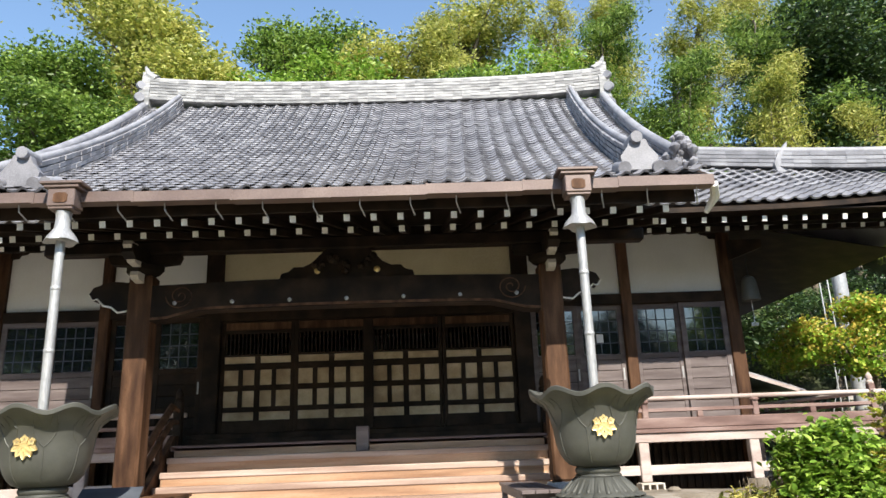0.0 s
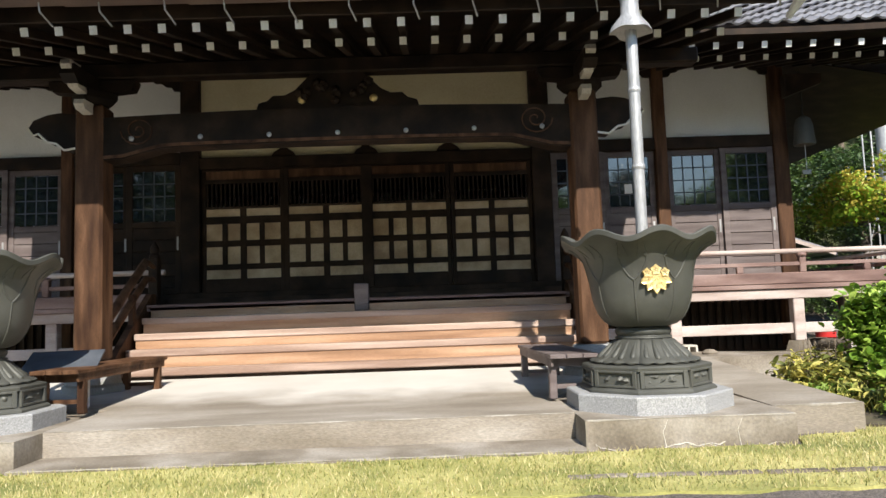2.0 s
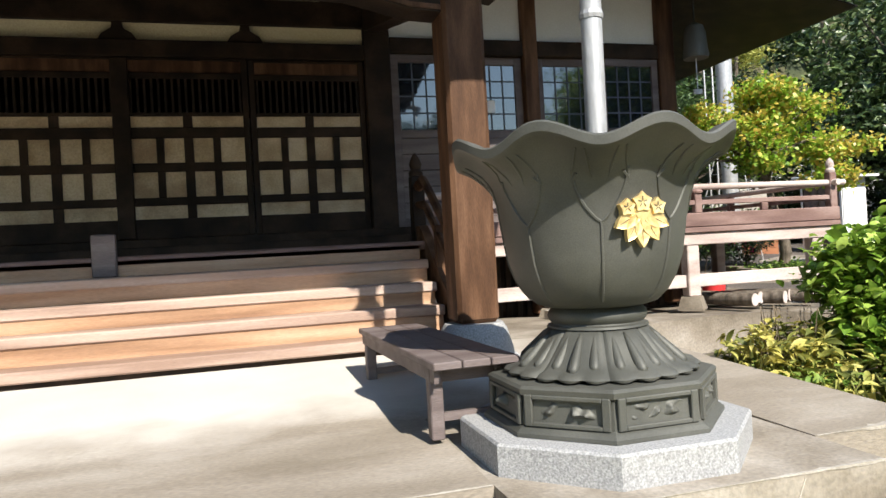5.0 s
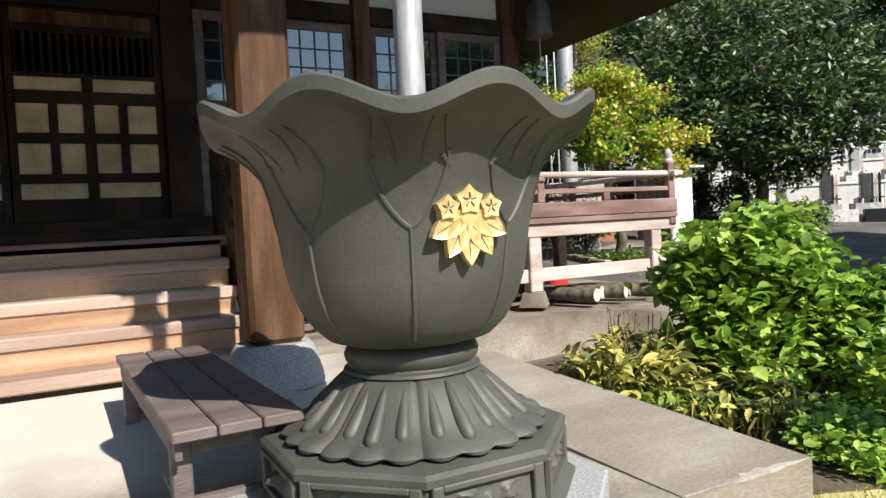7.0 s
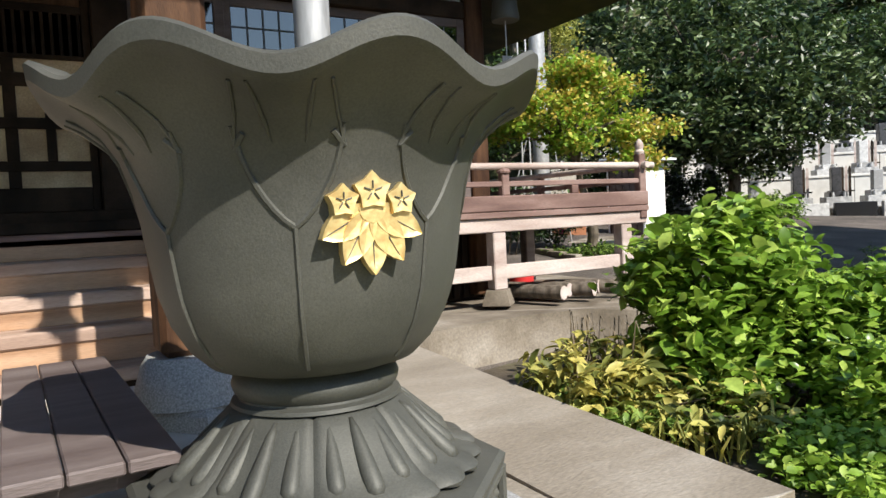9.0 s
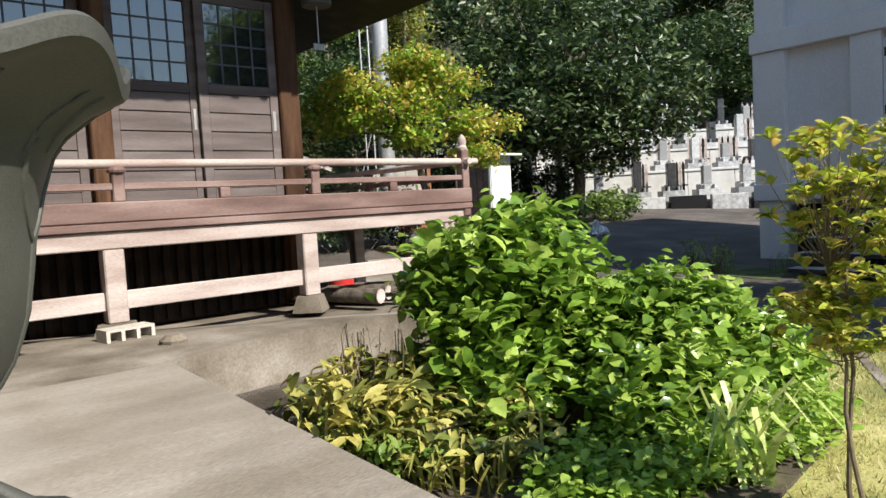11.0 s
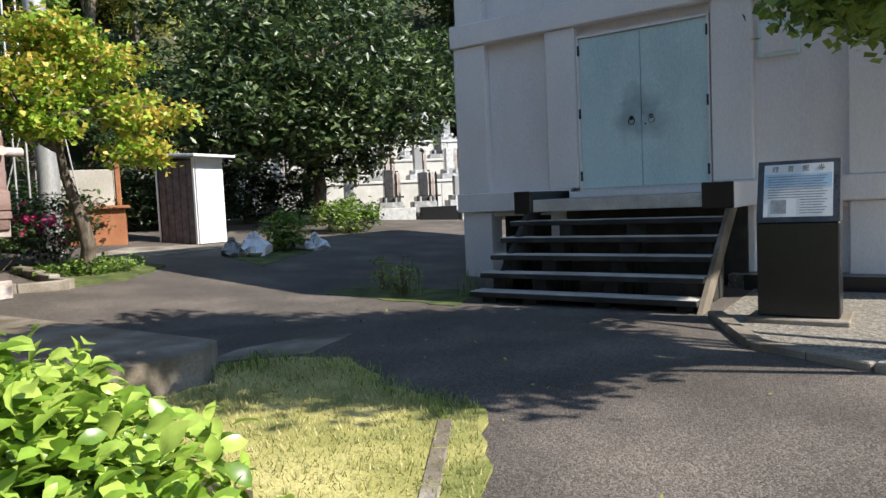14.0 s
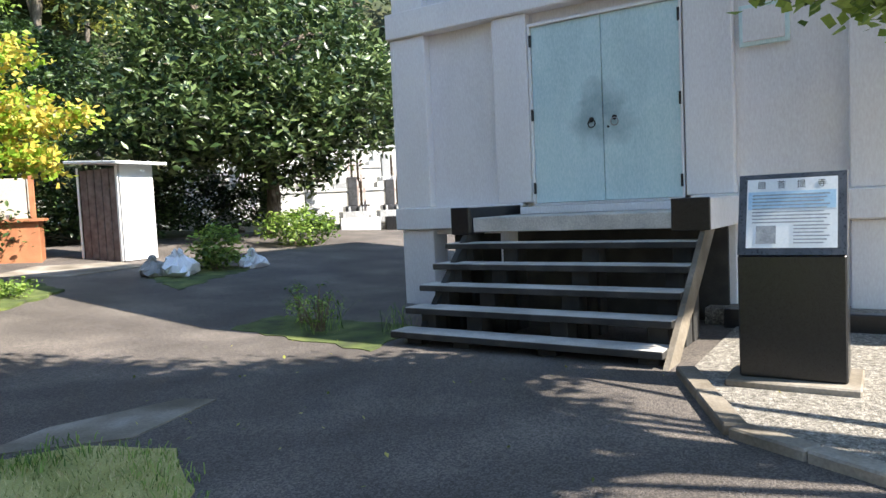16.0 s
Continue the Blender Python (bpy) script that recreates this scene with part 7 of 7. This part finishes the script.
def blades(name, at, label, category, n, radius, height, width, mat, seed, lean=0.5, kind=""):
    """A tuft of bent strap leaves."""
    rnd = random.Random(seed)
    geo = Geo()
    for k in range(n):
        a, r = rnd.uniform(0, 6.28), radius * math.sqrt(rnd.random())
        p = Vector((at[0] + r * math.cos(a), at[1] + r * math.sin(a), at[2]))
        h = height * rnd.uniform(0.5, 1.1)
        b = rnd.uniform(0, 6.28)
        out = Vector((math.cos(b), math.sin(b), 0))
        side = Vector((-out.y, out.x, 0)) * width * rnd.uniform(0.7, 1.2)
        ln = lean * rnd.uniform(0.3, 1.2) * h
        p1 = p + out * ln * 0.3 + Vector((0, 0, h * 0.6))
        p2 = p + out * ln * 0.75 + Vector((0, 0, h * 0.95))
        p3 = p + out * ln * 1.3 + Vector((0, 0, h * 0.9 - ln * 0.3))
        geo.add([p - side * 0.5, p + side * 0.5, p1 - side * 0.5, p1 + side * 0.5, p2 - side * 0.35, p2 + side * 0.35, p3], [(0, 1, 3, 2), (2, 3, 5, 4), (4, 5, 6)])
    return tagged(part(name, geo, mat, None, smooth=False, recalc=False), label, category, kind=kind)


blades("bamboo_grass", (4.05, 9.35, 0.06), "yellowing dwarf bamboo grass at the terrace edge", "grass", 170, 0.42, 0.34, 0.02, LEAF_SASA, 81, 0.7, "stuff")
blades("bamboo_grass", (4.25, 8.7, 0.06), "yellowing dwarf bamboo grass at the terrace edge", "grass", 110, 0.36, 0.26, 0.018, LEAF_SASA, 82, 0.7, "stuff")
bush("dwarf_bamboo", (4.15, 9.25, 0.06), "dwarf bamboo with broad yellowing leaves at the terrace edge", "bamboo", [((0, 0.1, 0.28), (0.48, 0.5, 0.22), 130), ((0.15, -0.5, 0.2), (0.4, 0.4, 0.14), 70)], LEAF_SASA, 0.12, 6, 0.07, 88, 0.34, 60)
bush("low_shrub", (4.2, 9.15, 0.06), "low dull green foliage under the bamboo grass", "shrub", [((0, 0, 0.16), (0.5, 0.65, 0.12), 130)], LEAF_MID, 0.07, 8, 0.06, 90, 0.5, 20)
blades("dry_stalks", (4.3, 9.5, 0.06), "dry brown upright stalks among the grass", "grass", 90, 0.35, 0.62, 0.008, TWIG, 83, 0.25, "stuff")
blades("strap_lily", (5.0, 7.75, 0.06), "clump of long arching pale green strap leaves", "plant", 34, 0.14, 0.42, 0.035, LEAF_LILY, 84, 1.0, "stuff")
blades("strap_lily", (5.55, 7.95, 0.06), "clump of long arching pale green strap leaves", "plant", 30, 0.14, 0.36, 0.032, LEAF_LILY, 85, 1.0, "stuff")
blades("weeds", (12.55, 11.9, 0.04), "wispy green weeds by the storehouse", "weeds", 46, 0.26, 0.42, 0.006, LEAF_MID, 86, 0.9, "stuff")
bush("weed_plant", (12.55, 11.95, 0.04), "thin leafy weed beside the storehouse steps", "weeds", [((0, 0, 0.28), (0.26, 0.26, 0.24), 26)], LEAF_MID, 0.06, 7, 0.04, 96, 0.4, 12)
bush("weed_plant", (12.95, 12.6, 0.04), "thin leafy weed beside the storehouse steps", "weeds", [((0, 0, 0.3), (0.2, 0.3, 0.26), 22)], LEAF_MID, 0.06, 7, 0.04, 97, 0.4, 10)
blades("weeds", (12.75, 11.0, 0.04), "wispy green weeds beside the steps", "weeds", 40, 0.2, 0.32, 0.006, LEAF_MID, 87, 0.9, "stuff")
bush("weed_shrub", (16.0, 17.7, 0.28), "leafy green shrub beside the shed", "shrub", [((0, 0, 0.5), (0.55, 0.5, 0.45), 90)], LEAF_MID, 0.10, 14, 0.10, 65, 0.6, 10)
bush("weed_shrub", (20.5, 19.8, 0.5), "leafy shrub below the evergreen", "shrub", [((0, 0, 0.5), (1.2, 0.9, 0.5), 110)], LEAF_MID, 0.12, 14, 0.14, 66, 0.6, 10)
bush("azalea", (10.2, 19.0, 0.35), "azalea with a few magenta flowers behind the veranda", "shrub", [((0, 0, 0.8), (1.4, 0.9, 0.5), 120)], LEAF_DARK, 0.09, 18, 0.12, 67, 0.5, 10)
bush("azalea_flowers", (10.2, 18.8, 0.35), "magenta azalea blossoms over dark leaves", "flowers", [((0.2, -0.3, 0.95), (1.2, 0.7, 0.35), 22)], FLOWER, 0.09, 6, 0.06, 68, 0.8, 2)
bush("hedge", (18.6, 24.4, 0.7), "tall dark evergreen hedge below the graves", "hedge", [((0, 0, 1.2), (2.2, 1.2, 1.2), 260), ((-2.2, 1.2, 1.0), (1.6, 1.0, 1.0), 140)], LEAF_DARK, 0.13, 22, 0.2, 91, 0.5, 10)
bush("hedge", (21.3, 25.2, 1.0), "dense dark evergreen planting at the foot of the graves", "hedge", [((0, 0, 1.1), (1.9, 1.0, 1.1), 230), ((-1.8, 0.9, 1.3), (1.5, 1.0, 1.2), 170), ((1.5, -1.2, 0.7), (1.0, 0.8, 0.8), 90)], LEAF_DARK, 0.13, 22, 0.2, 92, 0.5, 10)
bush("leafy_herbs", (11.5, 17.7, 0.33), "low leafy ground cover around the maple", "plants", [((0, 0, 0.12), (0.9, 0.7, 0.12), 110)], LEAF_MID, 0.07, 12, 0.08, 93, 0.6, 6)
bush("azalea", (11.75, 19.3, 0.4), "dark azalea bush beside the maple", "shrub", [((0, 0, 0.75), (0.75, 0.6, 0.65), 130)], LEAF_DARK, 0.08, 18, 0.11, 94, 0.5, 10)
bush("azalea_flowers", (11.5, 19.0, 0.4), "magenta azalea blossoms over dark leaves", "flowers", [((0, 0, 0.8), (0.7, 0.5, 0.4), 16)], FLOWER, 0.08, 6, 0.06, 95, 0.8, 2)
bush("hedge", (11.0, 22.0, 0.5), "dark clipped hedge behind the maple", "hedge", [((0, 0, 0.9), (4.5, 1.0, 0.8), 300)], LEAF_DARK, 0.12, 22, 0.2, 69, 0.5, 10)

tf = random.Random(44)
for k in range(9):
    w = k / 8
    x, y = 8.3 + 0.75 * w + tf.uniform(-0.06, 0.06), 8.45 + 1.75 * w + tf.uniform(-0.08, 0.08)
    blades("weeds", (x, y, 0.05), "green tuft of weeds at the lawn edge", "weeds", 40, 0.16, 0.06, 0.006, LEAF_MID, 120 + k, 0.9, "stuff")
for k in range(5):
    x, y = 8.35 + 0.13 * k, 10.75 - 0.05 * k + tf.uniform(-0.1, 0.1)
    blades("weeds", (x, y, 0.05), "green tuft of weeds at the lawn edge", "weeds", 46, 0.2, 0.07, 0.007, LEAF_MID, 140 + k, 0.9, "stuff")

# fallen leaves on the asphalt
fr = random.Random(77)
places = np.array([(fr.uniform(6.5, 13.0), fr.uniform(4.5, 12.5), 0.045) for _ in range(130)])
v, f = leaf_cards(places, 0.035 * (0.5 + np.random.RandomState(8).rand(len(places))), 9, 0.6, 0.0, 0.1, 3.0)
tagged(new("fallen_leaves", cards_mesh("fallen_leaves", v, f, LEAF_SASA)), "small pale fallen leaves scattered on the asphalt", "leaves", kind="stuff")

# grass on the lawn
rs = random.Random(31)


def in_poly(x, y, poly):
    inside = False
    for (x0, y0), (x1, y1) in zip(poly, poly[1:] + poly[:1]):
        if (y0 > y) != (y1 > y) and x < (x1 - x0) * (y - y0) / (y1 - y0) + x0:
            inside = not inside
    return inside


gb = Geo()
count = 0
while count < 26000:
    x, y = rs.uniform(-4.5, 9.2), rs.uniform(6.0, 10.95)
    if not in_poly(x, y, LAWN) or in_poly(x, y, BED):
        continue
    count += 1
    z = ground_z(x, y) + 0.03
    a, h = rs.uniform(0, 6.28), rs.uniform(0.012, 0.045)
    w = 0.004
    gb.add([(x - w * math.cos(a), y - w * math.sin(a), z), (x + w * math.cos(a), y + w * math.sin(a), z), (x + rs.uniform(-1, 1) * h * 0.7, y + rs.uniform(-1, 1) * h * 0.7, z + h)], [(0, 1, 2)])
tagged(part("grass", gb, GRASS_BLADE, None, recalc=False), "short dry tipped lawn grass", "grass", kind="stuff")

# ---- roof tiles ----
for job in LATER:
    job()
